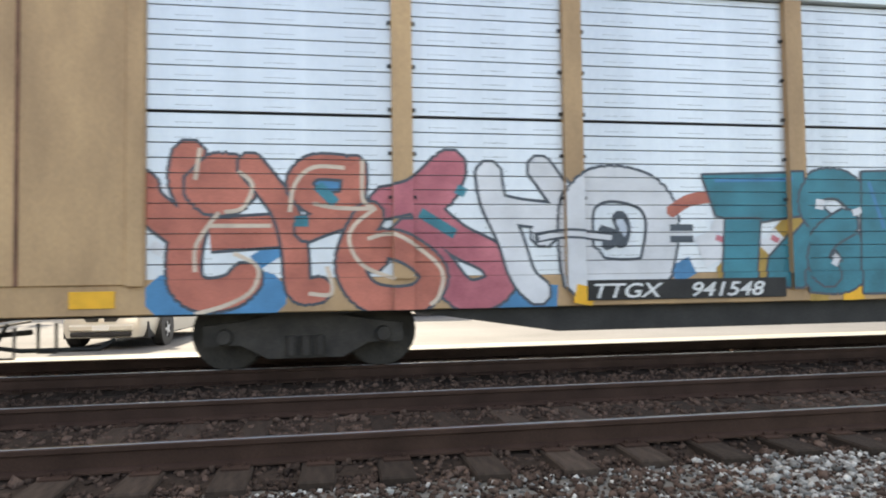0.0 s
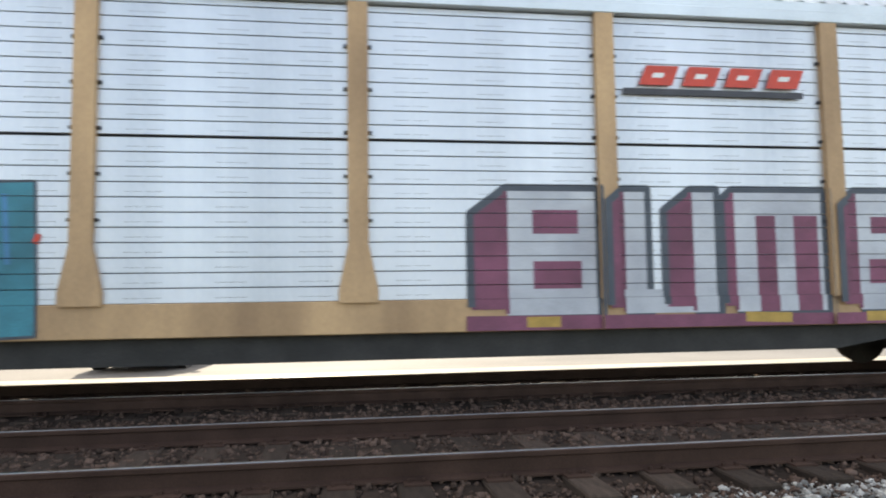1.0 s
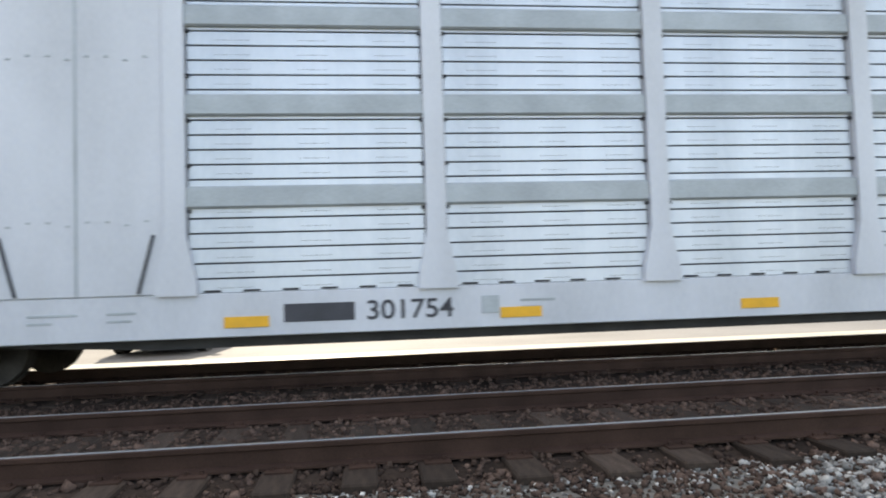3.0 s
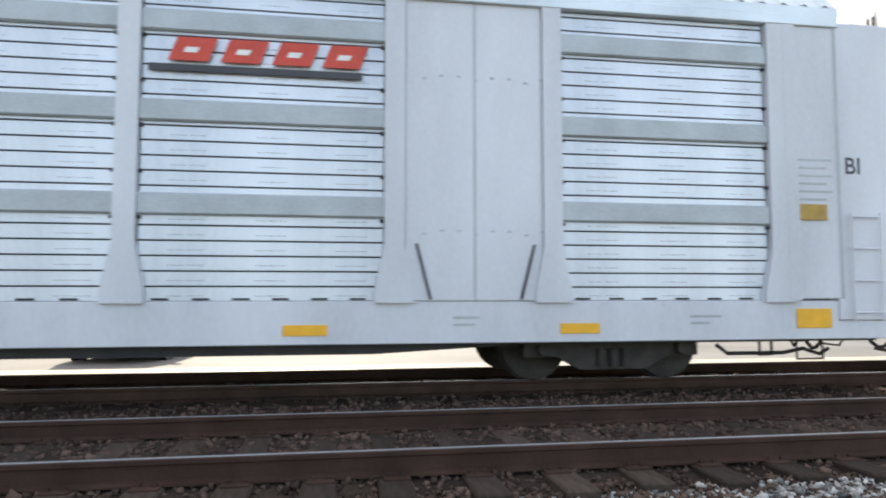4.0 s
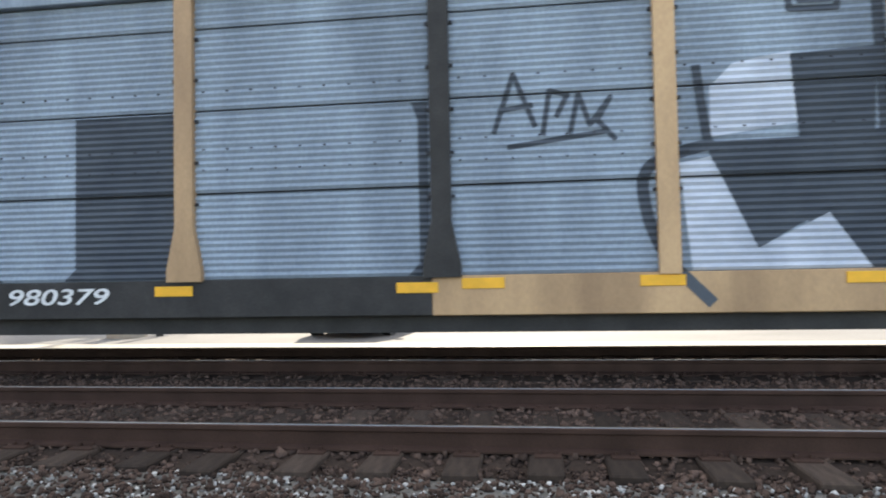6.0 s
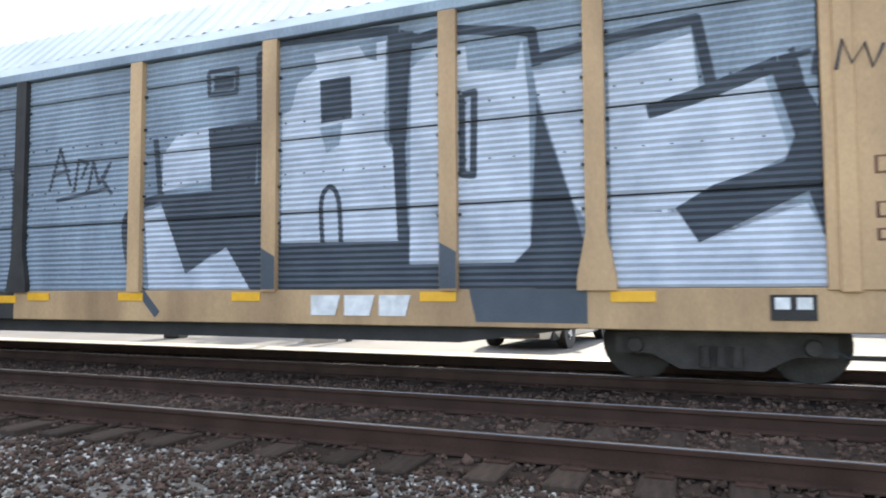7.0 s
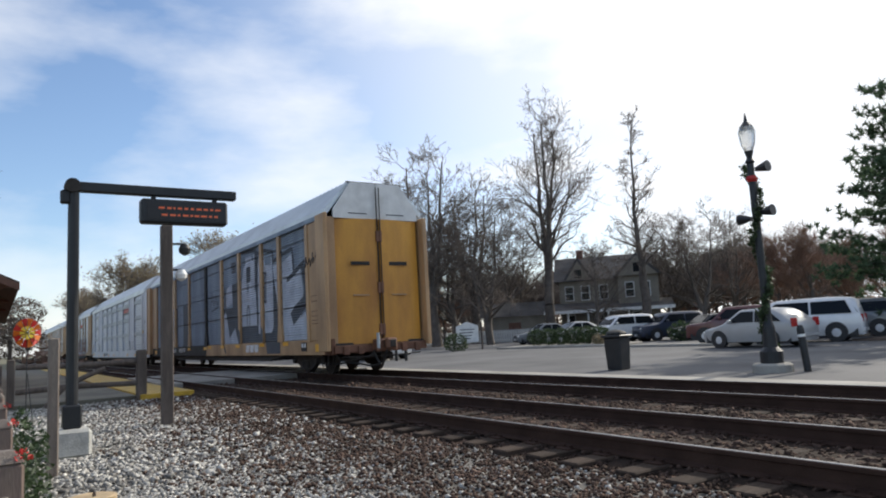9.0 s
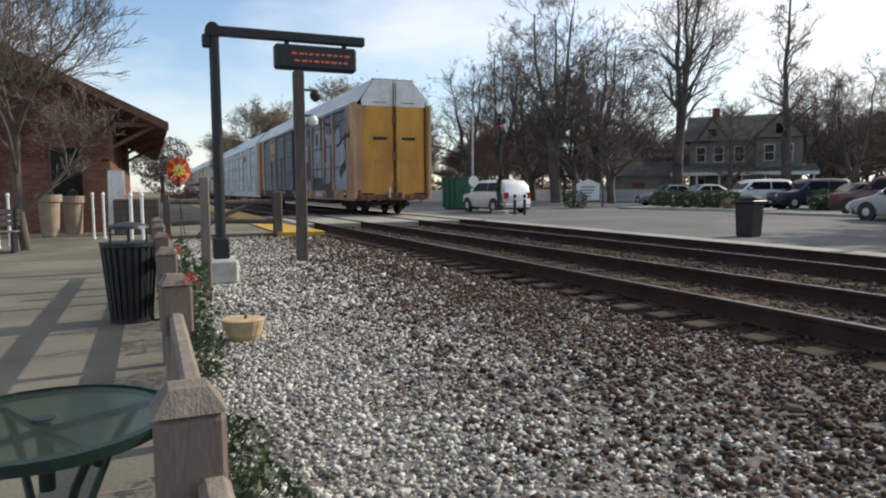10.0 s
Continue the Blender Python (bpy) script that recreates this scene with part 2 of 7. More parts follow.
    "canopy_red": mat("orange_red_fascia", (0.70, 0.15, 0.04), 0.5, 0, 0.1, 2, 30, 0.0),
    "canopy_yellow": mat("yellow_fascia", (0.80, 0.50, 0.05), 0.5, 0, 0.1, 2, 30, 0.0),
    "dumpster": mat("green_dumpster_paint", (0.015, 0.11, 0.065), 0.55, 0, 0.3, 2, 40, 0.1),
    "hose": mat("black_rubber_hose", (0.02, 0.02, 0.02), 0.7, 0, 0.2, 5, 50, 0.1),
    "stone_white": mat("whitewashed_block", (0.50, 0.49, 0.45), 0.85, 0, 0.25, 5, 40, 0.4),
}
M["window"] = glass_mat("car_window_glass", (0.012, 0.014, 0.017), 0.08, 0.0)
M["window"].node_tree.nodes["Principled BSDF"].inputs["Specular IOR Level"].default_value = 0.12
for n_, share in (("needle", 0.45), ("leaf", 0.3), ("buds", 0.3)):    # thin leaves let light through
    nt_ = M[n_].node_tree
    b_, o_ = nt_.nodes["Principled BSDF"], nt_.nodes["Material Output"]
    tr_, mx_ = nt_.nodes.new("ShaderNodeBsdfTranslucent"), nt_.nodes.new("ShaderNodeMixShader")
    nt_.links.new(b_.inputs["Base Color"].links[0].from_socket, tr_.inputs["Color"])
    mx_.inputs[0].default_value = share
    nt_.links.new(b_.outputs[0], mx_.inputs[1])
    nt_.links.new(tr_.outputs[0], mx_.inputs[2])
    nt_.links.new(mx_.outputs[0], o_.inputs["Surface"])
M["lantern_glass"] = glass_mat("clear_lantern_glass", (0.9, 0.9, 0.88), 0.12, 0.0)
M["lantern_glass"].node_tree.nodes["Principled BSDF"].inputs["Transmission Weight"].default_value = 0.75
M["tableglass"] = glass_mat("dark_green_table_glass", (0.007, 0.014, 0.011), 0.1, 0.0)
M["tableglass"].node_tree.nodes["Principled BSDF"].inputs["Specular IOR Level"].default_value = 0.3
M["tableglass"].node_tree.nodes["Principled BSDF"].inputs["Base Color"].default_value = (0.24, 0.33, 0.28, 1)
M["tableglass"].node_tree.nodes["Principled BSDF"].inputs["Transmission Weight"].default_value = 0.92
M["tableglass"].node_tree.nodes["Principled BSDF"].inputs["IOR"].default_value = 1.1


# ---- mesh helpers ----
def mesh_object(name, bm, material, parent=None, label="", smooth=False):
    me = bpy.data.meshes.new(name)
    bm.to_mesh(me)
    bm.free()
    if smooth:
        me.polygons.foreach_set("use_smooth", [True] * len(me.polygons))
    me.materials.append(M[material])
    ob = new(name, me)
    ob.parent = parent
    if label:
        ob["label"] = label
    return ob


part = mesh_object


def thing(name, label, category, m=None, group="", kind=""):
    ob = new(name)
    ob.empty_display_size = 0.2
    if m is not None:
        ob.matrix_basis = m
    return tagged(ob, label, category, group, kind)


def box(bm, x0, x1, y0, y1, z0, z1, bevel=0.0):
    r = bmesh.ops.create_cube(bm, size=1)["verts"]
    for v in r:
        v.co = Vector(((x0 + x1) / 2 + v.co.x * (x1 - x0), (y0 + y1) / 2 + v.co.y * (y1 - y0), (z0 + z1) / 2 + v.co.z * (z1 - z0)))
    if bevel:
        ed = list({e for v in r for e in v.link_edges})
        bmesh.ops.bevel(bm, geom=ed, offset=bevel, segments=1, affect="EDGES", profile=0.5)
    return bm


def cube(x0, x1, y0, y1, z0, z1, bevel=0.0):
    return box(bmesh.new(), x0, x1, y0, y1, z0, z1, bevel)


def tube(bm, p, q, r0, r1=None, seg=10, caps=True):
    """A tapered round bar from p to q."""
    p, q = Vector(p), Vector(q)
    d = q - p
    m = Matrix.Translation((p + q) / 2) @ d.to_track_quat("Z", "Y").to_matrix().to_4x4()
    bmesh.ops.create_cone(bm, cap_ends=caps, segments=seg, radius1=r0, radius2=r0 if r1 is None else r1, depth=d.length, matrix=m)
    return bm


def rod(p, q, r0, r1=None, seg=10):
    return tube(bmesh.new(), p, q, r0, r1, seg)


def pipe(pts, r, seg=8):
    """A bent round bar through the points, in one piece."""
    bm = bmesh.new()
    pts = [Vector(p) for p in pts]
    rings = []
    u = None
    for i, p in enumerate(pts):
        d = (pts[min(i + 1, len(pts) - 1)] - pts[max(i - 1, 0)]).normalized()
        u = d.orthogonal().normalized() if u is None else (u - d * u.dot(d)).normalized()
        v = d.cross(u)
        rings.append([bm.verts.new(p + (u * math.cos(2 * math.pi * k / seg) + v * math.sin(2 * math.pi * k / seg)) * r) for k in range(seg)])
    for ra, rb in zip(rings, rings[1:]):
        for k in range(seg):
            bm.faces.new((ra[k], ra[(k + 1) % seg], rb[(k + 1) % seg], rb[k]))
    bm.faces.new(rings[0][::-1])
    bm.faces.new(rings[-1])
    return bm


def prism(pts, axis, a, b):
    """A flat outline of (u, v) carried from a to b along an axis: x (u=y, v=z), y (u=x, v=z), z (u=x, v=y)."""
    bm = bmesh.new()
    def at(u, v, w):
        return {"x": (w, u, v), "y": (u, w, v), "z": (u, v, w)}[axis]
    lo = [bm.verts.new(at(u, v, a)) for u, v in pts]
    hi = [bm.verts.new(at(u, v, b)) for u, v in pts]
    bm.faces.new(lo)
    bm.faces.new(hi[::-1])
    n = len(pts)
    for i in range(n):
        bm.faces.new((lo[i], hi[i], hi[(i + 1) % n], lo[(i + 1) % n]))
    bmesh.ops.recalc_face_normals(bm, faces=bm.faces)
    return bm


def lathe(profile, seg=20, centre=(0, 0)):
    bm = bmesh.new()
    rings = []
    for r, z in profile:
        rings.append([bm.verts.new((centre[0] + r * math.cos(2 * math.pi * i / seg), centre[1] + r * math.sin(2 * math.pi * i / seg), z)) for i in range(seg)])
    for a, b in zip(rings, rings[1:]):
        for i in range(seg):
            bm.faces.new((a[i], a[(i + 1) % seg], b[(i + 1) % seg], b[i]))
    bm.faces.new(rings[0][::-1])
    bm.faces.new(rings[-1])
    return bm


def ring(profile, seg=40):
    """A closed outline of (radius, height) carried round the axis, open in the middle."""
    bm = bmesh.new()
    rows = [[bm.verts.new((r * math.cos(2 * math.pi * i / seg), r * math.sin(2 * math.pi * i / seg), z)) for i in range(seg)] for r, z in profile]
    for a, b in zip(rows, rows[1:] + rows[:1]):
        for i in range(seg):
            bm.faces.new((a[i], a[(i + 1) % seg], b[(i + 1) % seg], b[i]))
    bmesh.ops.recalc_face_normals(bm, faces=bm.faces)
    return bm


def from_arrays(name, verts, faces, material, parent=None, label=""):
    me = bpy.data.meshes.new(name)
    me.vertices.add(len(verts))
    me.vertices.foreach_set("co", np.asarray(verts, dtype=np.float32).ravel())
    k = faces.shape[1]
    me.loops.add(faces.size)
    me.loops.foreach_set("vertex_index", faces.astype(np.int32).ravel())
    me.polygons.add(len(faces))
    me.polygons.foreach_set("loop_start", np.arange(0, faces.size, k, dtype=np.int32))
    me.update(calc_edges=True)
    me.materials.append(M[material])
    ob = new(name, me)
    ob.parent = parent
    if label:
        ob["label"] = label
    return ob


def words(name, text, size, material, parent, m, italic=0.0, wide=1.0):
    cu = bpy.data.curves.new(name, "FONT")
    cu.body, cu.size, cu.extrude, cu.shear, cu.offset = text, size, 0.002, italic, size * 0.012
    cu.materials.append(M[material])
    ob = new(name, cu)
    ob.parent, ob.matrix_basis = parent, m @ Matrix.Diagonal((wide, 1, 1, 1))
    return ob


# ---- the ground, tracks and paving ----
R1, R2, R3, R4 = 4.795, 6.36, 8.435, 10.0     # rails
YC = 9.217                                   # middle of the train's track
GZ = -0.25                                   # gravel level
rng = np.random.default_rng(5)


def heave(x, y, amp):
    return amp * (noise.noise(Vector((x * 0.35, y * 0.35, 1.7))) + 0.5 * noise.noise(Vector((x * 1.3, y * 1.3, 4.1))))


def sheet(name, x0, x1, y0, y1, nx, ny, zf, material, label, depth=0.0):
    vs, fs = [], []
    for j in range(ny + 1):
        for i in range(nx + 1):
            x, y = x0 + (x1 - x0) * i / nx, y0 + (y1 - y0) * j / ny
            vs.append((x, y, zf(x, y)))
    for j in range(ny):
        for i in range(nx):
            q = j * (nx + 1) + i
            fs.append((q, q + 1, q + nx + 2, q + nx + 1))
    ob = from_arrays(name, np.array(vs), np.array(fs), material)
    return tagged(ob, label, name.split("_")[0], kind="structure")


def bed_z(x, y):
    """Ballast lies nearly flush with the ties, and falls away at the outer ends."""
    return -0.25 + 0.065 * min(1.0, max(0.0, (y - 4.45) / 0.3)) + heave(x, y, 0.016)


sheet("ground", -900, 900, -700, 900, 60, 60, lambda x, y: -0.42 + (max(0.0, y - 60) * 0.01), "soil", "brown winter ground around the station")
sheet("gravel_ground", -60, 14, -0.1, 4.35, 148, 12, lambda x, y: GZ + heave(x, y, 0.03) + 0.02 * y / 4, "gravel_bed", "bed of grey crushed stone beside the tracks")
sheet("track_bed", -260, 130, 4.3, 11.0, 520, 27, bed_z, "bed", "dark stained ballast bed under both tracks")
for nm, x0, x1, y0, y1, z1, mt, lb in (
        ("pavement", -260, 130, 10.95, 11.6, -0.10, "concrete", "pale concrete strip along the far track"),
        ("parking_lot", -75, 60, 11.604, 40.0, -0.20, "asphalt", "worn grey asphalt parking lot"),
        ("road", -74, 60, 40.01, 47.0, -0.24, "asphalt", "grey asphalt lane behind the parking lot"),
        ("platform", -60, 6, -9.0, -0.104, -0.22, "paving", "pale concrete station platform with shadows on it"),
        ("platform_edge", -75, -19.9, -0.1, 3.0, -0.13, "paving", "raised concrete platform corner by the crossing")):
    ob = mesh_object(nm, cube(x0, x1, y0, y1, -0.6, z1, 0.01), mt)
    tagged(ob, lb, nm.replace("_", " "), kind="structure")
ob = mesh_object("tactile_strip", cube(-75, -19.3, 3.004, 4.3, -0.5, -0.09, 0.01), "yellow")
tagged(ob, "yellow painted warning strip at the platform edge", "warning strip", kind="structure")
# kerbs and joints of the platform
for i in range(14):
    ob = mesh_object("trim_joint", cube(-3.5 - 1.9 * i - 0.008, -3.5 - 1.9 * i + 0.008, -8.9, -0.2, -0.3, -0.2175), "mortar")
    tagged(ob, "thin dark joint across the concrete platform", "joint", group="platform joints", kind="structure")
crossing = thing("level_crossing", "grey concrete crossing panels laid between the rails", "crossing", kind="structure")
for y0, y1 in ((4.2, 4.70), (4.90, 6.26), (6.46, 8.34), (8.54, 9.90), (10.1, 10.94)):
    for k in range(3):
        part("panel", cube(-29.5 + 2.4 * k, -27.12 + 2.4 * k, y0, y1, -0.24, -0.025, 0.02), "concrete", crossing)


def stones(name, n, area, zf, r0, r1, material, label, keep=None):
    """n loose stones, each a squashed, turned and uneven angular lump."""
    iv = np.array([(x, y, z) for x in (-1, 1) for y in (-1, 1) for z in (-1, 1)]) * 0.62
    fa = np.array([(0, 1, 3), (0, 3, 2), (4, 6, 7), (4, 7, 5), (0, 4, 5), (0, 5, 1), (2, 3, 7), (2, 7, 6), (0, 2, 6), (0, 6, 4), (1, 5, 7), (1, 7, 3)])
    xs = rng.uniform(area[0], area[1], n)
    ys = rng.uniform(area[2], area[3], n)
    if keep is not None:
        ok = keep(xs, ys)
        xs, ys = xs[ok], ys[ok]
    n = len(xs)
    q = rng.normal(size=(n, 4))
    q /= np.linalg.norm(q, axis=1)[:, None]
    w, x, y, z = q.T
    rot = np.stack([1 - 2 * (y * y + z * z), 2 * (x * y - w * z), 2 * (x * z + w * y), 2 * (x * y + w * z), 1 - 2 * (x * x + z * z), 2 * (y * z - w * x),
                    2 * (x * z - w * y), 2 * (y * z + w * x), 1 - 2 * (x * x + y * y)], axis=1).reshape(n, 3, 3)
    size = rng.uniform(r0, r1, n) * rng.choice([0.75, 1.0, 1.0, 1.35], n)
    shape = iv[None] * (1 + rng.uniform(-0.42, 0.42, (n, 8, 3))) * rng.uniform(0.45, 1.35, (n, 1, 3))
    vs = np.einsum("nij,nkj->nki", rot, shape) * size[:, None, None]
    vs[:, :, 2] *= 0.8
    zs = np.array([zf(a, b) for a, b in zip(xs, ys)]) + size * rng.uniform(0.05, 0.5, n)
    vs += np.stack([xs, ys, zs], axis=1)[:, None, :]
    fs = (fa[None] + 8 * np.arange(n)[:, None, None]).reshape(-1, 3)
    ob = from_arrays(name, vs.reshape(-1, 3), fs, material)
    return tagged(ob, label, "stones", kind="stuff")


def gravel_z(x, y):
    return GZ + heave(x, y, 0.03) + 0.02 * y / 4


def grey_share(x, y):
    return rng.uniform(0, 1, len(x)) > np.clip((y - 1.1) / 2.6, 0, 0.85)


stones("gravel_stones", 62000, (-7.5, 2.5, 0.0, 4.3), gravel_z, 0.0105, 0.0205, "gravel", "loose grey crushed stones beside the track", keep=grey_share)
stones("gravel_stones", 26000, (-20.6, -7.5, 0.0, 4.3), gravel_z, 0.018, 0.034, "gravel", "loose grey crushed stones beside the track", keep=grey_share)
stones("gravel_stones", 7000, (2.5, 8.5, 2.6, 4.4), gravel_z, 0.016, 0.03, "gravel", "loose grey crushed stones beside the track")
stones("brown_stones", 58000, (-20, 8.5, 0.9, 4.5), lambda x, y: gravel_z(x, y) + 0.004, 0.0125, 0.025, "ballast", "brown stones strewn along the track edge", keep=lambda x, y: rng.uniform(0, 1, len(x)) < (y - 0.8) / 2.4)
stones("ballast_stones", 26000, (-16, 9.0, 4.1, 8.0), lambda x, y: bed_z(x, y) - 0.008, 0.018, 0.034, "ballast", "brown stained ballast stones between the ties")
stones("ballast_stones", 7000, (-45, -16, 4.1, 10.9), lambda x, y: bed_z(x, y) - 0.008, 0.03, 0.05, "ballast", "brown stained ballast stones between the ties")
stones("ballast_stones", 6000, (-16, 9.0, 8.0, 10.9), lambda x, y: bed_z(x, y) - 0.008, 0.022, 0.04, "ballast", "brown stained ballast stones between the ties")

# rails and ties
RAIL = [(-0.07, -0.17), (0.07, -0.17), (0.07, -0.155), (0.012, -0.135), (0.012, -0.045), (0.036, -0.035), (0.036, -0.006), (0.028, 0.0),
        (-0.028, 0.0), (-0.036, -0.006), (-0.036, -0.035), (-0.012, -0.045), (-0.012, -0.135), (-0.07, -0.155)]
for (ya, yb), lb in (((R1, R2), "nearer railway track of rusty rails on dark wooden ties"), ((R3, R4), "farther railway track that carries the train")):
    track = thing("railway_track", lb, "railway track", group="two parallel tracks", kind="structure")
    for y in (ya, yb):
        r = part("rail", prism([(y + u, v) for u, v in RAIL], "x", -260, 130), "rail", track, "rusty steel rail")
        part("running_surface", prism([(y - 0.019, -0.004), (y + 0.019, -0.004), (y + 0.016, 0.0035), (y - 0.016, 0.0035)], "x", -260, 130), "steel", r, "shiny worn rail head")
    tie_mesh, plate_mesh = None, None
    rest, plates = bmesh.new(), bmesh.new()
    mid = (ya + yb) / 2
    for k in range(-300, 140):
        x = 0.56 * k + random.uniform(-0.05, 0.05)
        if -29.6 < x < -22.1:
            continue
        m = pose(x, mid + random.uniform(-0.05, 0.05), -0.17, 0, 0, random.uniform(-1.2, 1.2))
        if -45 < x < 12:
            if tie_mesh is None:
                ob = part("tie", cube(-0.115, 0.115, -1.32, 1.32, -0.18, 0.0, 0.012), "tie", track)
                tie_mesh = ob.data
            else:
                ob = new("tie", tie_mesh)
                ob.parent = track
            ob.matrix_basis = m
        else:
            box(rest, x - 0.115, x + 0.115, mid - 1.32, mid + 1.32, -0.35, -0.172)
        if -25 < x < 10:
            for y in (ya, yb):
                box(plates, x - 0.09, x + 0.09, y - 0.17, y + 0.17, -0.172, -0.158)
                for sx in (-0.05, 0.05):
                    box(plates, x + sx - 0.012, x + sx + 0.012, y - 0.1, y - 0.075, -0.16, -0.135)
    tagged(part("far_ties", rest, "tie", track), kind="stuff")
    tagged(part("tie_plates", plates, "rail", track), kind="stuff")

# ---- the train ----
TRAIN_T = [0.0, 0.3, 0.5, 0.8, 1.5, 2.0, 2.7, 3.8, 4.5, 5.2, 5.7, 6.8, 7.5, 8.1, 8.5, 9.0, 9.5, 10.0]
TRAIN_X = [0.0, -3.3, -5.55, -9.05, -17.1, -22.95, -30.95, -43.35, -51.25, -59.02, -64.65, -75.35, -82.5, -88.82, -92.82, -97.78, -102.5, -107.2]
SIDE, DEEP = -1.56, -1.535      # outer faces: posts are prouder by 6 cm
EAVE = 4.68


def rail_x(t):
    return float(np.interp(t, TRAIN_T, TRAIN_X))


def bands(style, z0, z1):
    """Strips of a side panel from z0 to z1: (z, y, z, y, open slot)."""
    out, z = [], z0
    if style in ("slat", "fine"):
        gap = 0.017 if style == "slat" else 0.010
        while z < z1 - 0.02:
            top = min(z + 0.165 - gap, z1)
            out.append((z, DEEP, top, DEEP, False))
            if top + gap < z1:
                out.append((top, DEEP, top + gap, DEEP, True))
            z = top + gap
    else:
        k = 0
        while z < z1 - 0.005:
            top = min(z + 0.0385, z1)
            ya, yb = (DEEP + 0.012, DEEP - 0.012) if k % 2 == 0 else (DEEP - 0.012, DEEP + 0.012)
            out.append((z, ya, top, yb, False))
            z, k = top, k + 1
    return out


def panel_mesh(style, x0, x1, z0, z1):
    bm = bmesh.new()
    for za, ya, zb, yb, slot in bands(style, z0, z1):
        if not slot:   # slots stay open to the near-black sheet, which paints the inner shade
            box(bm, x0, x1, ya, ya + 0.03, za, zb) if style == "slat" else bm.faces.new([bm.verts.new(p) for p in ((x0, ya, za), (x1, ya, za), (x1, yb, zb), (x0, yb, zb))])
    if style != "slat":
        box(bm, x0, x1, DEEP + 0.045, DEEP + 0.06, z0, z1)
    return bm


def clip(poly, axis, lo, hi):
    for sign, lim in ((1, lo), (-1, -hi)):
        res = []
        for i, p in enumerate(poly):
            q = poly[(i + 1) % len(poly)]
            a, b = sign * p[axis] - lim, sign * q[axis] - lim
            if a >= 0:
                res.append(p)
            if (a > 0 > b) or (a < 0 < b):
                f = a / (a - b)
                res.append((p[0] + f * (q[0] - p[0]), p[1] + f * (q[1] - p[1])))
        poly = res
        if len(poly) < 3:
            return []
    return poly


def stroke(pts, w):
    """The convex pieces of a thick painted line."""
    out = []
    for (x0, z0), (x1, z1) in zip(pts, pts[1:]):
        d = max(1e-6, math.hypot(x1 - x0, z1 - z0))
        nx, nz = -(z1 - z0) / d * w / 2, (x1 - x0) / d * w / 2
        out.append([(x0 + nx, z0 + nz), (x0 - nx, z0 - nz), (x1 - nx, z1 - nz), (x1 + nx, z1 + nz)])
    for x, z in pts[1:-1]:
        out.append([(x + w / 2 * math.cos(i * math.pi / 4 + 0.39), z + w / 2 * math.sin(i * math.pi / 4 + 0.39)) for i in range(8)])
    return out


def curve(pts, n=5):
    """A smooth line through the points."""
    if len(pts) < 3:
        return pts
    q = [pts[0], *pts, pts[-1]]
    out = []
    for a, b, c, d in zip(q, q[1:], q[2:], q[3:]):
        for k in range(n):
            t = k / n
            out.append(tuple(0.5 * (2 * b[i] + (c[i] - a[i]) * t + (2 * a[i] - 5 * b[i] + 4 * c[i] - d[i]) * t * t + (3 * b[i] - a[i] - 3 * c[i] + d[i]) * t ** 3) for i in (0, 1)))
    return out + [pts[-1]]


class Spray:
    """Paint that lies on a car's side, over panels, posts and sill."""
    def __init__(self, car, style, spans, posts, sill, over_posts=True):
        self.car, self.style, self.posts, self.layer, self.calls = car, style, posts, 0, 0
        self.zs = []
        self.zs.append((sill[0], SIDE - 0.005, sill[1], SIDE - 0.005))
        for z0, z1 in spans:
            self.zs += [b[:4] for b in bands(style, z0, z1) if not b[4]]
        self.over = over_posts
        edges = [-1.0]
        for p in posts:
            edges += [p - 0.115, p + 0.115]
        self.cuts = list(zip(edges, edges[1:] + [40.0]))

    def put(self, name, material, polys):
        self.calls += 1
        vs, fs = [], []
        for poly in polys:
            self.layer += 1
            lift = 0.0025 + 0.00025 * self.calls + 0.000003 * (self.layer % 60)
            x_lo, x_hi = min(p[0] for p in poly), max(p[0] for p in poly)
            for i, (c0, c1) in enumerate(self.cuts):
                if c1 < x_lo or c0 > x_hi:
                    continue
                piece = clip(poly, 0, c0, c1)
                on_post = i % 2 == 1
                if not piece or (on_post and not self.over):
                    continue
                zb = [(self.zs[0][0], SIDE - 0.062, 4.7, SIDE - 0.062)] if on_post else self.zs
                for za, ya, zc, yc in zb:
                    q = clip(piece, 1, za, zc)
                    if len(q) < 3:
                        continue
                    n = len(vs)
                    for x, z in q:
                        f = (z - za) / (zc - za)
                        vs.append((x, ya + f * (yc - ya) - lift, z))
                    fs += [(n, n + j, n + j + 1) for j in range(1, len(q) - 1)]
        if fs:
            return tagged(from_arrays(name, np.array(vs), np.array(fs), material, self.car), kind="stuff")

    def line(self, name, material, w, *paths):
        return self.put(name, material, [s for p in paths for s in stroke(p, w)])


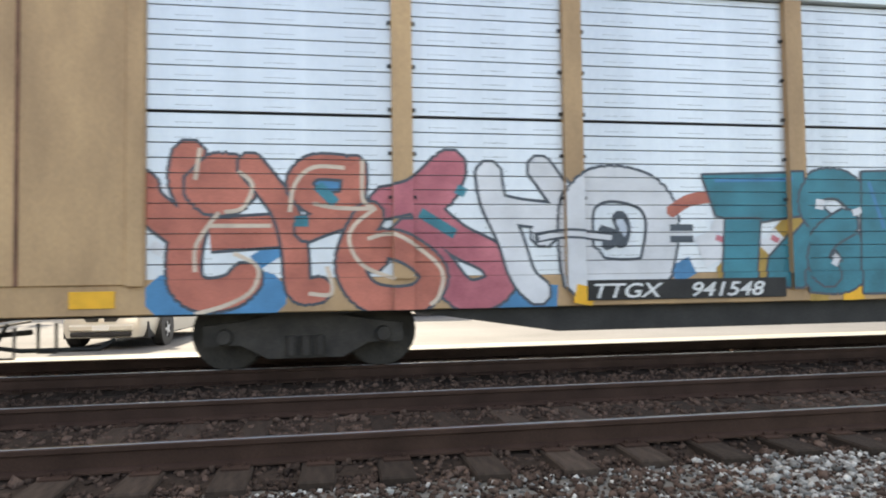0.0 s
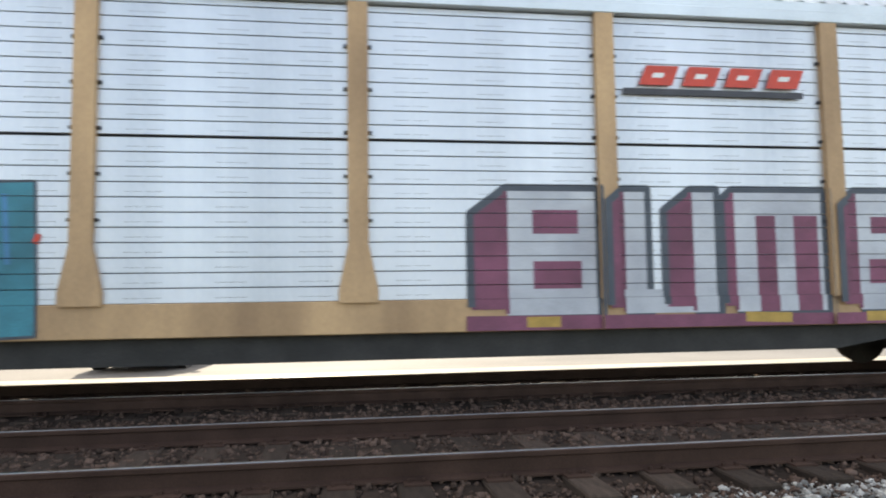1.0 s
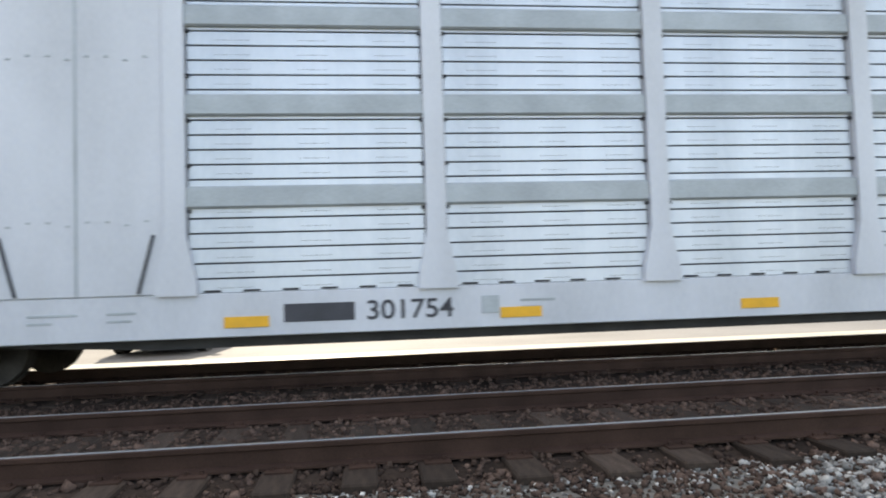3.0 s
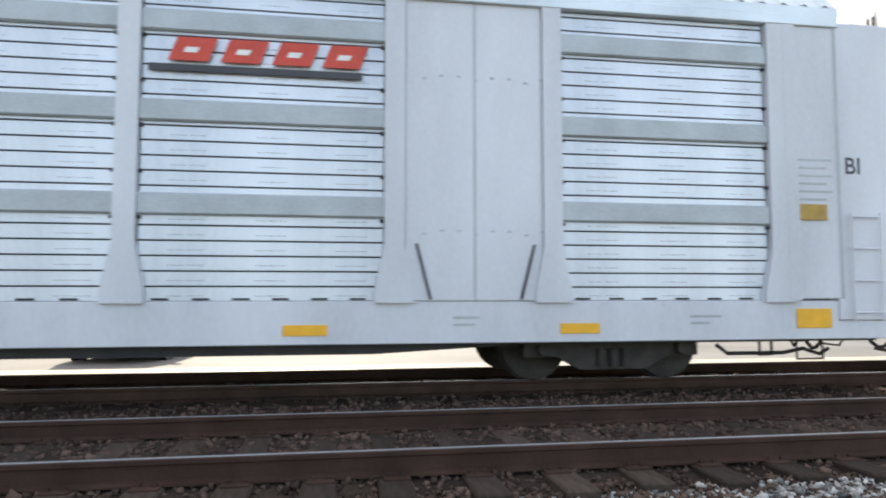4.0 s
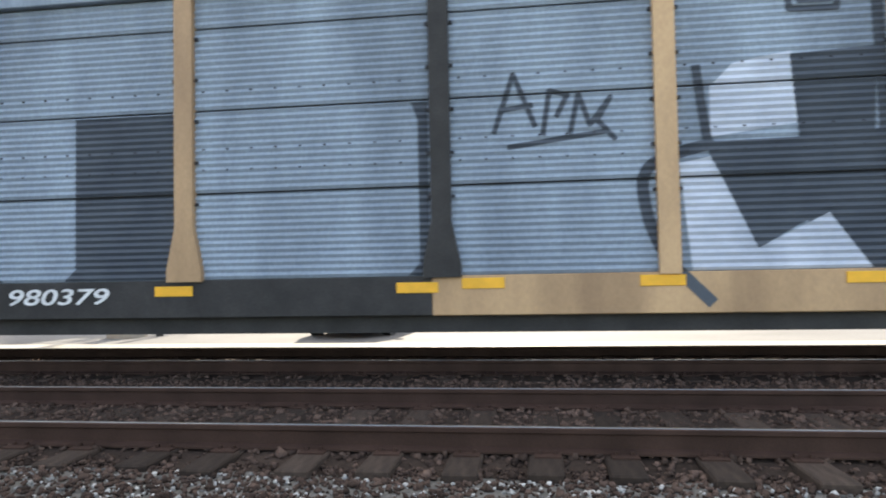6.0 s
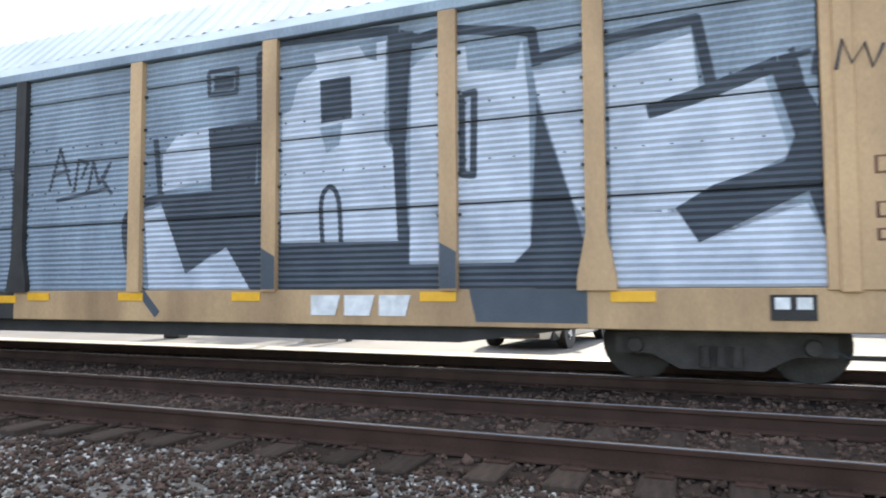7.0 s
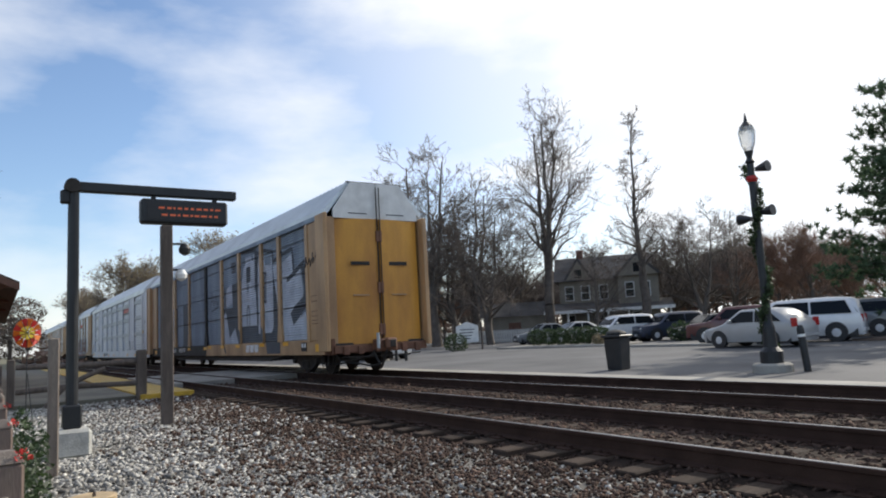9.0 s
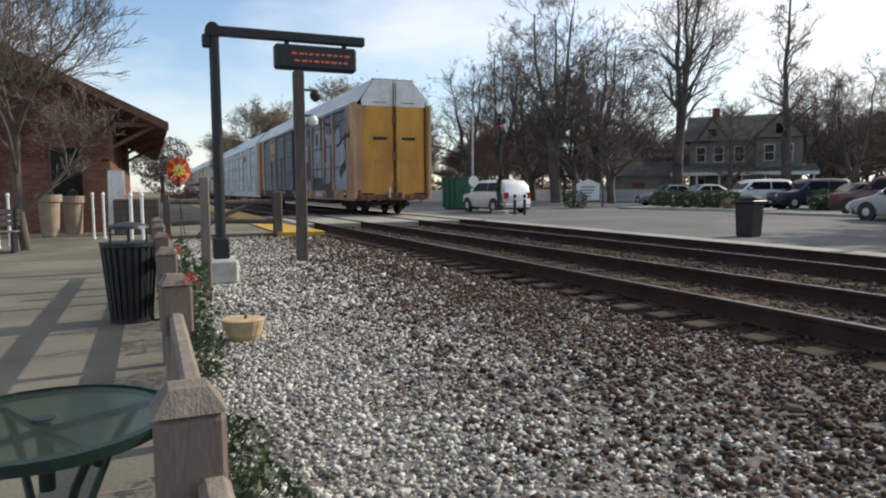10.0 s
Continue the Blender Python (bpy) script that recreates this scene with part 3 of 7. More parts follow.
def make_truck(car, xc):
    t = part("truck", cube(xc - 0.28, xc + 0.28, -1.15, 1.15, 0.34, 0.62, 0.03), "iron", car, "dark cast iron truck")
    for s in (-1, 1):
        y0, y1 = (-1.22, -1.08) if s < 0 else (1.08, 1.22)
        prof = [(-1.12, 0.32), (-1.12, 0.54), (-0.62, 0.60), (-0.35, 0.66), (0.35, 0.66), (0.62, 0.60), (1.12, 0.54), (1.12, 0.32), (0.72, 0.32), (0.42, 0.16), (-0.42, 0.16), (-0.72, 0.32)]
        part("side_frame", prism([(xc + u, v) for u, v in prof], "y", y0, y1), "iron", t)
        for k in (-0.16, 0.0, 0.16):
            part("spring", rod((xc + k, s * 1.24, 0.2), (xc + k, s * 1.24, 0.42), 0.06, 0.06, 10), "iron", t)
        for k in (-0.89, 0.89):
            part("bearing_cap", rod((xc + k, s * 1.2, 0.42), (xc + k, s * 1.31, 0.42), 0.1, 0.08, 12), "iron", t)
    wheels = []
    for k in (-0.89, 0.89):
        bm = bmesh.new()
        tube(bm, (0, -0.9, 0), (0, 0.9, 0), 0.08, 0.08, 10)
        for s in (-1, 1):
            tube(bm, (0, s * 0.70, 0), (0, s * 0.83, 0), 0.42, 0.415, 28)
            tube(bm, (0, s * 0.69, 0), (0, s * 0.715, 0), 0.445, 0.445, 28)
        w = part("wheelset", bm, "iron", car, "dark steel wheels on one axle")
        w.matrix_basis = pose(xc + k, 0, 0.42)
        wheels.append(w)
    return wheels


def make_end(car, x, s, style):
    """One end of a car, s = -1 for the leading and +1 for the trailing one: doors, corner posts, coupler, hoses."""
    col = {"A": "tan", "C": "door_yellow", "B": "greypaint"}[style]
    trim = {"A": "tan", "C": "tan", "B": "greypaint"}[style]
    for side in (-1, 1):
        reach = 0.34 if style == "C" and (s > 0 or side > 0) else 0.10
        back = 0.34 if style == "C" and s > 0 and side < 0 else 0.12
        if style == "C" and side < 0:      # a wide strip that stands proud of the side
            a_, b_ = (-0.2, 0.46) if s < 0 else (25.27, 25.95)
            strip = part("corner_strip", cube(a_, b_, -1.75, -1.66, 0.70, 4.58, 0.02), trim, car, "wide proud tan corner strip")
            part("flange", cube(a_ if s > 0 else b_ - 0.05, a_ + 0.05 if s > 0 else b_, -1.68, -1.50, 0.72, 4.56, 0.01), trim, strip)
            part("jamb", cube(min(x - s * 0.02, x + s * 0.12), max(x - s * 0.02, x + s * 0.12), -1.67, -1.34, 0.84, 4.5, 0.01), trim, strip)
            part("lip", cube(b_ - 0.05 if s > 0 else a_, b_ if s > 0 else a_ + 0.05, -1.79, -1.75, 0.72, 4.56, 0.008), trim, strip)
        elif style == "B" and s > 0 and side < 0:
            part("corner_post", cube(x - 0.05, B_L - 0.05, -1.60, -1.47, 0.75, 4.55, 0.015), trim, car)
        else:
            part("corner_post", cube(min(x - s * back, x + s * reach), max(x - s * back, x + s * reach), 1.47 if side > 0 else -1.60, 1.60 if side > 0 else -1.47, 0.75, 4.55, 0.015), trim, car)
        pts = []
        for i in range(6):     # a door leaf that bulges outwards towards the middle
            f = i / 5
            pts.append((x + s * (0.06 + 0.17 * math.sin(f * math.pi / 2)), side * (1.38 - 1.36 * f)))
        inner = [(px - s * 0.06, py) for px, py in pts[::-1]]
        door = part("end_door", prism(pts + inner, "z", 0.86, 4.46), col, car, "bulging end door leaf")
        top = [(side * 1.38, 4.465), (side * 0.02, 4.465), (side * 0.02, 5.54), (side * 0.80, 5.54), (side * 1.38, 4.72)]
        part("door_top", prism(top, "x", x + s * 0.10, x + s * 0.17), "whitepaint" if style == "C" else trim, door)
        ym = side * 0.62
        part("door_slot", cube(min(x + s * 0.2, x + s * 0.232), max(x + s * 0.2, x + s * 0.232), ym - 0.3, ym + 0.3, 3.10, 3.21, 0.008), "black", door)
        part("lock_rod", rod((x + s * 0.26, side * 0.05, 0.86), (x + s * 0.26, side * 0.05, 5.4), 0.018, 0.018, 8), "black", door)
        for z in (1.25, 2.45, 3.95):
            part("hinge", cube(x + s * 0.25 - 0.03, x + s * 0.25 + 0.03, side * 0.05 - 0.045, side * 0.05 + 0.045, z - 0.16, z + 0.16, 0.01), "rust", door)
        part("stencil_bar", cube(x + s * 0.21 - 0.012, x + s * 0.21 + 0.012 + 0.02, ym - 0.25, ym + 0.25, 2.22, 2.26), "tan" if style != "B" else "belt", door)
        part("stencil_bar", cube(x + s * 0.165 - 0.008, x + s * 0.165 + 0.012, ym - 0.3, ym + 0.3, 4.6, 4.63), "ink", door)
    part("end_rail", cube(x + s * 0.05 - 0.02, x + s * 0.05 + 0.02, -0.9, 0.9, 5.54, 5.58), "black", car)
    part("end_sill", cube(min(x - s * 0.2, x + s * 0.2), max(x - s * 0.2, x + s * 0.2), -1.5, 1.5, 0.62, 0.85, 0.02), "rust" if style != "B" else "greypaint", car)
    for k in (-1.15, -0.7, 0.7, 1.15):
        part("sill_bracket", cube(min(x + s * 0.2, x + s * 0.27), max(x + s * 0.2, x + s * 0.27), k - 0.09, k + 0.09, 0.58, 0.82, 0.015), "rust" if style != "B" else "belt", car)
    part("train_pipe", pipe([(x - s * 0.5, -0.8, 0.5), (x + s * 0.05, -0.75, 0.46), (x + s * 0.25, -0.45, 0.5), (x + s * 0.38, -0.36, 0.62)], 0.03, 8), "iron", car)
    part("low_pipe", pipe([(x - s * 1.5, -1.2, 0.44), (x - s * 1.35, -1.2, 0.33), (x - s * 0.5, -1.1, 0.32), (x - s * 0.1, -0.95, 0.36), (x + s * 0.2, -0.7, 0.30), (x + s * 0.5, -0.5, 0.24), (x + s * 0.75, -0.35, 0.30)], 0.026, 7), "hose", car)
    part("pipe_hanger", pipe([(x - s * 0.9, -1.2, 0.62), (x - s * 0.9, -1.2, 0.30), (x - s * 0.7, -1.15, 0.30), (x - s * 0.7, -1.15, 0.62)], 0.018, 6), "iron", car)
    part("uncoupling_bar", pipe([(x + s * 0.3, -1.3, 0.52), (x + s * 0.34, -0.6, 0.5), (x + s * 0.34, 0.4, 0.5), (x + s * 0.3, 1.2, 0.52)], 0.016, 6), "iron", car)
    part("draft_gear", cube(min(x, x + s * 0.5), max(x, x + s * 0.5), -0.32, 0.32, 0.62, 0.98, 0.04), "rust", car, "rusty coupler housing")
    c = part("coupler", cube(min(x + s * 0.3, x + s * 0.86), max(x + s * 0.3, x + s * 0.86), -0.11, 0.11, 0.72, 0.96, 0.04), "iron", car, "knuckle coupler")
    part("knuckle", cube(x + s * 0.74 - 0.1, x + s * 0.74 + 0.1, -0.19, 0.15, 0.68, 1.0, 0.05), "rust", c)
    pts = [(x + s * (0.3 + 0.08 * i), -0.35 + 0.02 * i, 0.66 - 0.36 * math.sin(i / 7 * math.pi)) for i in range(8)]
    part("air_hose", pipe(pts, 0.028, 8), "hose", car, "hanging black air hose")
    pts = [(x + s * (-0.3 + 0.06 * i), -0.95 + 0.05 * i, 0.6 - 0.22 * math.sin(i / 7 * math.pi)) for i in range(8)]
    part("brake_hose", pipe(pts, 0.02, 8), "hose", car)
    part("cut_lever", pipe([(x + s * 0.16, -1.45, 0.6), (x + s * 0.16, -1.3, 0.42), (x + s * 0.22, -0.9, 0.42), (x + s * 0.5, -0.2, 0.62)], 0.014, 6), "iron", car)
    for k in (0.0, 0.42):
        xa = x - s * (0.25 + k)
        part("sill_step", pipe([(xa, -1.5, 0.6), (xa, -1.52, 0.28), (xa - s * 0.36, -1.52, 0.28), (xa - s * 0.36, -1.5, 0.6)], 0.016, 6), "iron", car) if k == 0 else None


def make_rack(name, label, style, length, posts, bays, sill, trucks):
    car = thing(name, label, "railcar", group="cars of the train")
    ribs = {"A": "fine", "B": "slat", "C": "rib"}[style]
    pm = {"A": "galv", "B": "galv", "C": "bluegrey"}[style]
    fm = {"A": "tan", "B": "greypaint", "C": "tan"}[style]
    # frame: sill, belly, deck, far wall, roof
    z0, z1 = sill
    e0, e1 = (0.1, length - 0.40) if style == "C" else (0.02, length - (0.82 if style == "B" else 0.02))
    if style == "C":
        part("side_sill", cube(0.2, 12.42, SIDE - 0.005, SIDE + 0.12, z0 - 0.06, z1, 0.01), "black", car, "black repainted side sill")
        part("side_sill", cube(12.42, 25.25, SIDE - 0.005, SIDE + 0.12, z0 - 0.06, z1, 0.01), "tan", car)
        part("sill_end", cube(25.25, length - 0.3, SIDE - 0.003, SIDE + 0.12, z0 - 0.06, z1, 0.01), "rust", car, "rust-stained end of the sill")
    else:
        part("side_sill", cube(0.05, length - 0.05, SIDE - 0.005, SIDE + 0.12, z0, z1, 0.01), fm, car)
    part("far_sill", cube(e0 + 0.03, e1 - 0.03, -SIDE - 0.12, -SIDE, z0, z1, 0.01), fm, car)
    a, b = trucks[0] + 1.45, trucks[1] - 1.45
    belly = [(0.3, z0 + 0.25), (0.3, z0 - 0.03), (trucks[0] + 1.2, z0 - 0.03), (a + 1.5, 0.40), (b - 1.5, 0.40), (trucks[1] - 1.2, z0 - 0.03), (length - 0.3, z0 - 0.03), (length - 0.3, z0 + 0.25)]
    part("underframe", prism(belly, "y", -1.42, 1.42), "black", car, "black fish-belly underframe")
    part("deck", cube(e0 + 0.08, e1 - 0.08, -1.45, 1.45, z0 + 0.26, z0 + 0.32), "black", car)
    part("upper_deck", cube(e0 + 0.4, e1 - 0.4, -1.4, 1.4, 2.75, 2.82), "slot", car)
    part("far_wall", cube(e0 + 0.08, e1 - 0.08, 1.48, 1.54, z1, EAVE), pm, car)
    roof = [(-1.60, EAVE - 0.06), (-1.60, EAVE + 0.06), (-0.84, 5.56), (0.84, 5.56), (1.60, EAVE + 0.06), (1.60, EAVE - 0.06), (1.5, EAVE - 0.06), (0.8, 5.48), (-0.8, 5.48), (-1.5, EAVE - 0.06)]
    part("roof", prism(roof, "x", e0, e1), "roof", car, "pale galvanised sloping roof")
    bm = bmesh.new()
    n = int(length / 0.3)
    for i in range(n):
        x = e0 + 0.18 + (e1 - e0 - 0.36) * i / (n - 1)
        for s in (-1, 1):
            bm.faces.new([bm.verts.new(p) for p in ((x - 0.06, s * 1.6, EAVE + 0.064), (x, s * 1.6, EAVE + 0.09), (x, s * 0.84, 5.59), (x - 0.06, s * 0.84, 5.564))])
            bm.faces.new([bm.verts.new(p) for p in ((x, s * 1.6, EAVE + 0.09), (x + 0.06, s * 1.6, EAVE + 0.064), (x + 0.06, s * 0.84, 5.564), (x, s * 0.84, 5.59))])
    tagged(part("roof_ribs", bm, "roof", car), kind="stuff")
    part("eave_rail", cube(e0 + 0.03, e1 - 0.03, SIDE - 0.07, SIDE + 0.05, EAVE - 0.2, EAVE - 0.061, 0.01), "bluegrey" if style == "C" else "roof", car)
    # panels
    splits = [z1, 2.08, 3.08, 4.08, EAVE - 0.2] if style != "A" else [z1, 2.9, EAVE - 0.2]
    spans = [(splits[i] + (0.012 if i else 0.004), splits[i + 1] - 0.012) for i in range(len(splits) - 1)]
    for x0, x1 in bays:
        # near-black sheet: the shade behind the slots is put into its colour
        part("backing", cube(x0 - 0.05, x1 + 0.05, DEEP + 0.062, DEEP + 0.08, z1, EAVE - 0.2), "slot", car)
        slat_mesh = {}
        for za, zb in spans:
            if style == "C":
                part("side_panel", panel_mesh(ribs, x0, x1, za, zb), pm, car)
                continue
            for sa, _, sb, _, slot in bands(ribs, za, zb):
                if slot:
                    continue
                k = round(sb - sa, 3)
                if k not in slat_mesh:
                    ob = part("slat", cube(x0, x1, DEEP, DEEP + 0.03, 0, sb - sa, 0.004), pm, car)
                    slat_mesh[k] = ob.data
                else:
                    ob = new("slat", slat_mesh[k])
                    ob.parent = car
                ob.matrix_basis = pose(0, 0, sa)
        if style == "B":
            for z in (2.05, 3.07, 4.07):
                part("belt_rail", cube(x0 - 0.03, x1 + 0.03, SIDE - 0.03, DEEP + 0.05, z - 0.12, z + 0.12, 0.02), "belt", car, "bluegrey belt rail")
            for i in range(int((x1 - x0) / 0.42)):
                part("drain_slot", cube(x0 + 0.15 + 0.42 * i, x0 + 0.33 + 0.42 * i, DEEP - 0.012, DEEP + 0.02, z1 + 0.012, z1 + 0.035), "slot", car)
        # rows of small perforations
        bm = bmesh.new()
        if style != "C":
            for k, (za, ya, zb, yb, slot) in enumerate(q for sp in spans for q in bands(ribs, *sp)):
                if slot or zb - za < 0.1:
                    continue
                for u in (0.12, 0.2, 0.47, 0.53, 0.8, 0.87):
                    xx = x0 + (x1 - x0) * u
                    for j in range(4):
                        box(bm, xx + 0.045 * j, xx + 0.045 * j + 0.018, ya - 0.001, ya + 0.01, za + 0.05, za + 0.058)
            tagged(part("perforation_field", bm, "slot", car), kind="stuff")
        else:
            for z in (2.35, 2.6, 3.3):
                for j in range(int((x1 - x0) / 0.3)):
                    box(bm, x0 + 0.1 + 0.3 * j, x0 + 0.125 + 0.3 * j, DEEP - 0.015, DEEP + 0.01, z, z + 0.02)
            tagged(part("perforation_field", bm, "slot", car), kind="stuff")
    # posts with a flared foot
    for p in posts:
        col = "black" if style == "C" and p in (posts[3],) else fm
        w = 0.115
        fl = 1.0 if (style == "A" and not 12 < p < 16) or (style == "C" and 14 < p < 21) else 1.9
        prof = [(p - w * fl, z1 - 0.02), (p - w * fl, z1 + 0.12), (p - w, z1 + 0.62), (p - w, EAVE - 0.19), (p + w, EAVE - 0.19), (p + w, z1 + 0.62), (p + w * fl, z1 + 0.12), (p + w * fl, z1 - 0.02)]
        post = part("side_post", prism(prof, "y", SIDE - 0.06, SIDE + 0.06), col, car)
        bm = bmesh.new()
        for z in np.arange(z1 + 0.9, EAVE - 0.3, 0.5):
            for s in (-1, 1):
                box(bm, p + s * 0.14 - 0.018, p + s * 0.14 + 0.018, SIDE - 0.012, SIDE + 0.03, z - 0.018, z + 0.018)
        part("bolt_heads", bm, "slot", post)
    wheels = [w for xc in trucks for w in make_truck(car, xc)]
    make_end(car, 0.14 if style == "C" else 0.1, -1, style)
    make_end(car, length - {"A": 0.1, "B": 0.9, "C": 0.45}[style], 1, style)
    # end side panels
    return car, spans, wheels


def plate(car, name, material, x0, x1, z0, z1, out=0.07, label=""):
    return part(name, cube(x0, x1, SIDE - out, SIDE - out + 0.012, z0, z1, 0.003), material, car, label)


def end_panels(car, style, length, width, seams):
    fm = {"A": "tan", "B": "greypaint", "C": "tan"}[style]
    for x0, x1 in ((0.48 if style == "C" else 0.22, width), (length - (1.98 if style == "C" else width), length - (0.5 if style == "C" else 0.22))):
        part("end_panel", cube(x0, x1, SIDE - 0.035, SIDE + 0.05, 1.02, EAVE - 0.12, 0.01), fm, car, "plain end panel of the side")
    for x in (seams, length - (0.98 if style == "C" else seams)):
        part("panel_seam", cube(x - 0.02, x + 0.02, SIDE - 0.05, SIDE - 0.03, 1.02, EAVE - 0.15, 0.005), "rust" if style != "B" else "belt", car)
    for x in (width - (0.0 if style == "C" else 0.1), length - (1.78 if style == "C" else width - 0.1)):
        part("edge_stile", cube(x - (0.09 if x != width else 0.14), x + (0.09 if x != width else 0.16), SIDE - 0.065, SIDE + 0.04, 1.0, EAVE - 0.1, 0.01), fm, car)


def ladder(car, x, style):
    lad = part("ladder", rod((x - 0.2, SIDE - 0.1, 0.75), (x - 0.2, SIDE - 0.1, 2.1), 0.014, 0.014, 6), {"A": "tan", "B": "greypaint", "C": "tan"}[style], car, "side ladder with four rungs")
    part("stile", rod((x + 0.2, SIDE - 0.1, 0.75), (x + 0.2, SIDE - 0.1, 2.1), 0.014, 0.014, 6), {"A": "tan", "B": "greypaint", "C": "tan"}[style], lad)
    for z in (0.85, 1.25, 1.65, 2.05):
        part("rung", rod((x - 0.2, SIDE - 0.1, z), (x + 0.2, SIDE - 0.1, z), 0.013, 0.013, 6), {"A": "tan", "B": "greypaint", "C": "tan"}[style], lad)


TRAIN = []      # car, place at the start, wheelsets

# the tan car with galvanised panels and the long row of sprayed letters
A_L, A_POSTS = 28.05, [4.75, 6.78, 9.70, 12.48, 15.39, 18.32, 21.27, 23.34]
A_EDGE = [1.88] + A_POSTS + [26.17]
A_BAYS = [(a + 0.10, b - 0.10) for a, b in zip(A_EDGE, A_EDGE[1:])]
A_SILL = (0.70, 1.07)
car_a, a_spans, a_wheels = make_rack("autorack_car", "tan auto rack railcar with galvanised panels and colourful graffiti", "A", A_L, A_POSTS, A_BAYS, A_SILL, (3.65, 24.26))
end_panels(car_a, "A", A_L, 2.0, 0.75)
sp = Spray(car_a, "fine", a_spans, A_POSTS, A_SILL)


def outlined(spray, name, fill, edge, w, ew, *paths):
    spray.line(name + "_outline", edge, w + ew, *paths)
    spray.line(name, fill, w, *paths)


# red and pink rounded letters
sp.line("blue_cloud", "spray_blue", 0.5, curve([(1.65, 1.3), (1.7, 1.7), (1.85, 1.8)]), curve([(2.15, 0.9), (2.75, 0.85), (3.3, 0.9)]))
sp.line("blue_haze", "spray_blue", 0.3, curve([(3.2, 1.4), (3.3, 1.25)]), curve([(3.9, 2.2), (3.95, 2)]), curve([(5.8, 0.85), (6.55, 0.8)]), curve([(8.1, 1.2), (8.2, 1)]))
sp.line("arrow_tail", "spray_white", 0.12, curve([(1.9, 2.15), (2.25, 2)]), curve([(2, 1.85), (2.4, 1.75)]), curve([(2.05, 1.45), (2.2, 1.35)]))
outlined(sp, "red_letter", "spray_red", "spray_dark", 0.34, 0.07, curve([(1.95, 2.1), (2, 1.9), (2.35, 1.6)]), curve([(2.45, 2.45), (2.4, 2.15), (2.5, 1.85), (2.4, 1.45), (2.4, 1.05), (2.6, 0.9), (2.9, 0.95), (3.05, 1.1)]), curve([(2.65, 1.55), (3.4, 1.6)]))
outlined(sp, "red_blob", "spray_red", "spray_dark", 0.46, 0.07, curve([(2.7, 2.2), (2.85, 2.2), (2.9, 2.05), (2.7, 2), (2.6, 2.1)]))
outlined(sp, "red_leg", "spray_red", "spray_dark", 0.26, 0.07, curve([(3.05, 2.35), (3.25, 2.1), (3.45, 1.8), (3.55, 1.4), (3.6, 0.95), (3.85, 0.95)]))
outlined(sp, "red_curl", "spray_red", "spray_dark", 0.26, 0.07, curve([(4.2, 2.35), (4.2, 2.05), (4.1, 1.9), (3.8, 1.9), (3.6, 2.1), (3.75, 2.3), (4.1, 2.3)]), curve([(4.35, 1.85), (3.9, 1.7), (3.65, 1.6)]))
outlined(sp, "pink_letter", "spray_pink", "spray_dark", 0.34, 0.07, curve([(4.5, 1.9), (4.9, 2), (5.3, 2.35), (5.2, 2.05), (5, 1.85), (5.35, 1.5), (5.8, 1.25), (5.85, 0.95), (5.45, 0.85), (5.1, 1.25), (4.75, 1.6)]))
outlined(sp, "red_oval", "spray_red", "spray_dark", 0.3, 0.07, curve([(4.4, 1.8), (4.25, 1.55), (4.15, 1.2), (4.3, 0.9), (4.6, 0.8), (4.95, 0.85), (5.1, 1.1), (4.85, 1.35), (4.5, 1.45), (4.4, 1.25)]))
sp.line("teal_patch", "spray_teal", 0.12, curve([(4.95, 1.8), (5.35, 1.55)]), curve([(5.45, 2.1), (5.4, 2)]), curve([(3.8, 2.1), (4, 1.9)]), curve([(3.55, 1.7), (3.7, 1.7)]))
sp.line("cream_highlight", "spray_cream", 0.045, curve([(2.75, 1.8), (2.6, 1.6), (2.5, 1.4), (2.5, 1.15)]), curve([(2.65, 1.65), (3.3, 1.65)]), curve([(2.9, 1.35), (3.15, 1.2), (3.1, 0.95), (2.85, 0.8), (2.5, 0.7)]), curve([(2.95, 2.25), (3.1, 2.1), (3, 1.85), (2.8, 1.8)]), curve([(3.5, 1.8), (3.55, 2.1), (3.75, 2.3), (4.1, 2.3)]), curve([(4.3, 2.4), (4.3, 1.95), (4.4, 1.85), (4, 1.85), (3.75, 1.9)]), curve([(4.45, 1.85), (4.2, 1.65), (4.15, 1.45), (4.3, 1.2), (4.65, 1.05)]), curve([(4.35, 1.5), (4.65, 1.55), (5.05, 1.3), (5.2, 1.1), (5.15, 0.85), (5.05, 0.75)]), curve([(3.7, 0.9), (3.95, 0.9), (3.9, 1.2)]), curve([(2.55, 2.5), (2.5, 2.15)]))
outlined(sp, "white_letter", "spray_white", "spray_dark", 0.28, 0.07, curve([(5.75, 2.3), (5.8, 1.95), (6, 1.5), (6.15, 1.05), (6.35, 0.85)]), curve([(5.9, 1.85), (6.15, 1.8), (6.65, 1.75)]), curve([(6.35, 2.35), (6.5, 2.15), (6.65, 1.85), (6.35, 1.5)]))
outlined(sp, "white_ring", "spray_white", "spray_dark", 0.4, 0.07, curve([(6.85, 0.95), (6.8, 1.45), (6.85, 1.95), (7.2, 2.15), (7.7, 2.05), (7.9, 1.75), (7.85, 1.3), (7.7, 1.05), (7.1, 1.05), (6.9, 1.25)]))
sp.line("ring_hole", "spray_dark", 0.2, curve([(7.35, 1.75), (7.4, 1.6), (7.35, 1.45)]))
sp.line("ring_hole_fill", "spray_silver", 0.1, curve([(7.35, 1.7), (7.4, 1.6), (7.35, 1.5)]))
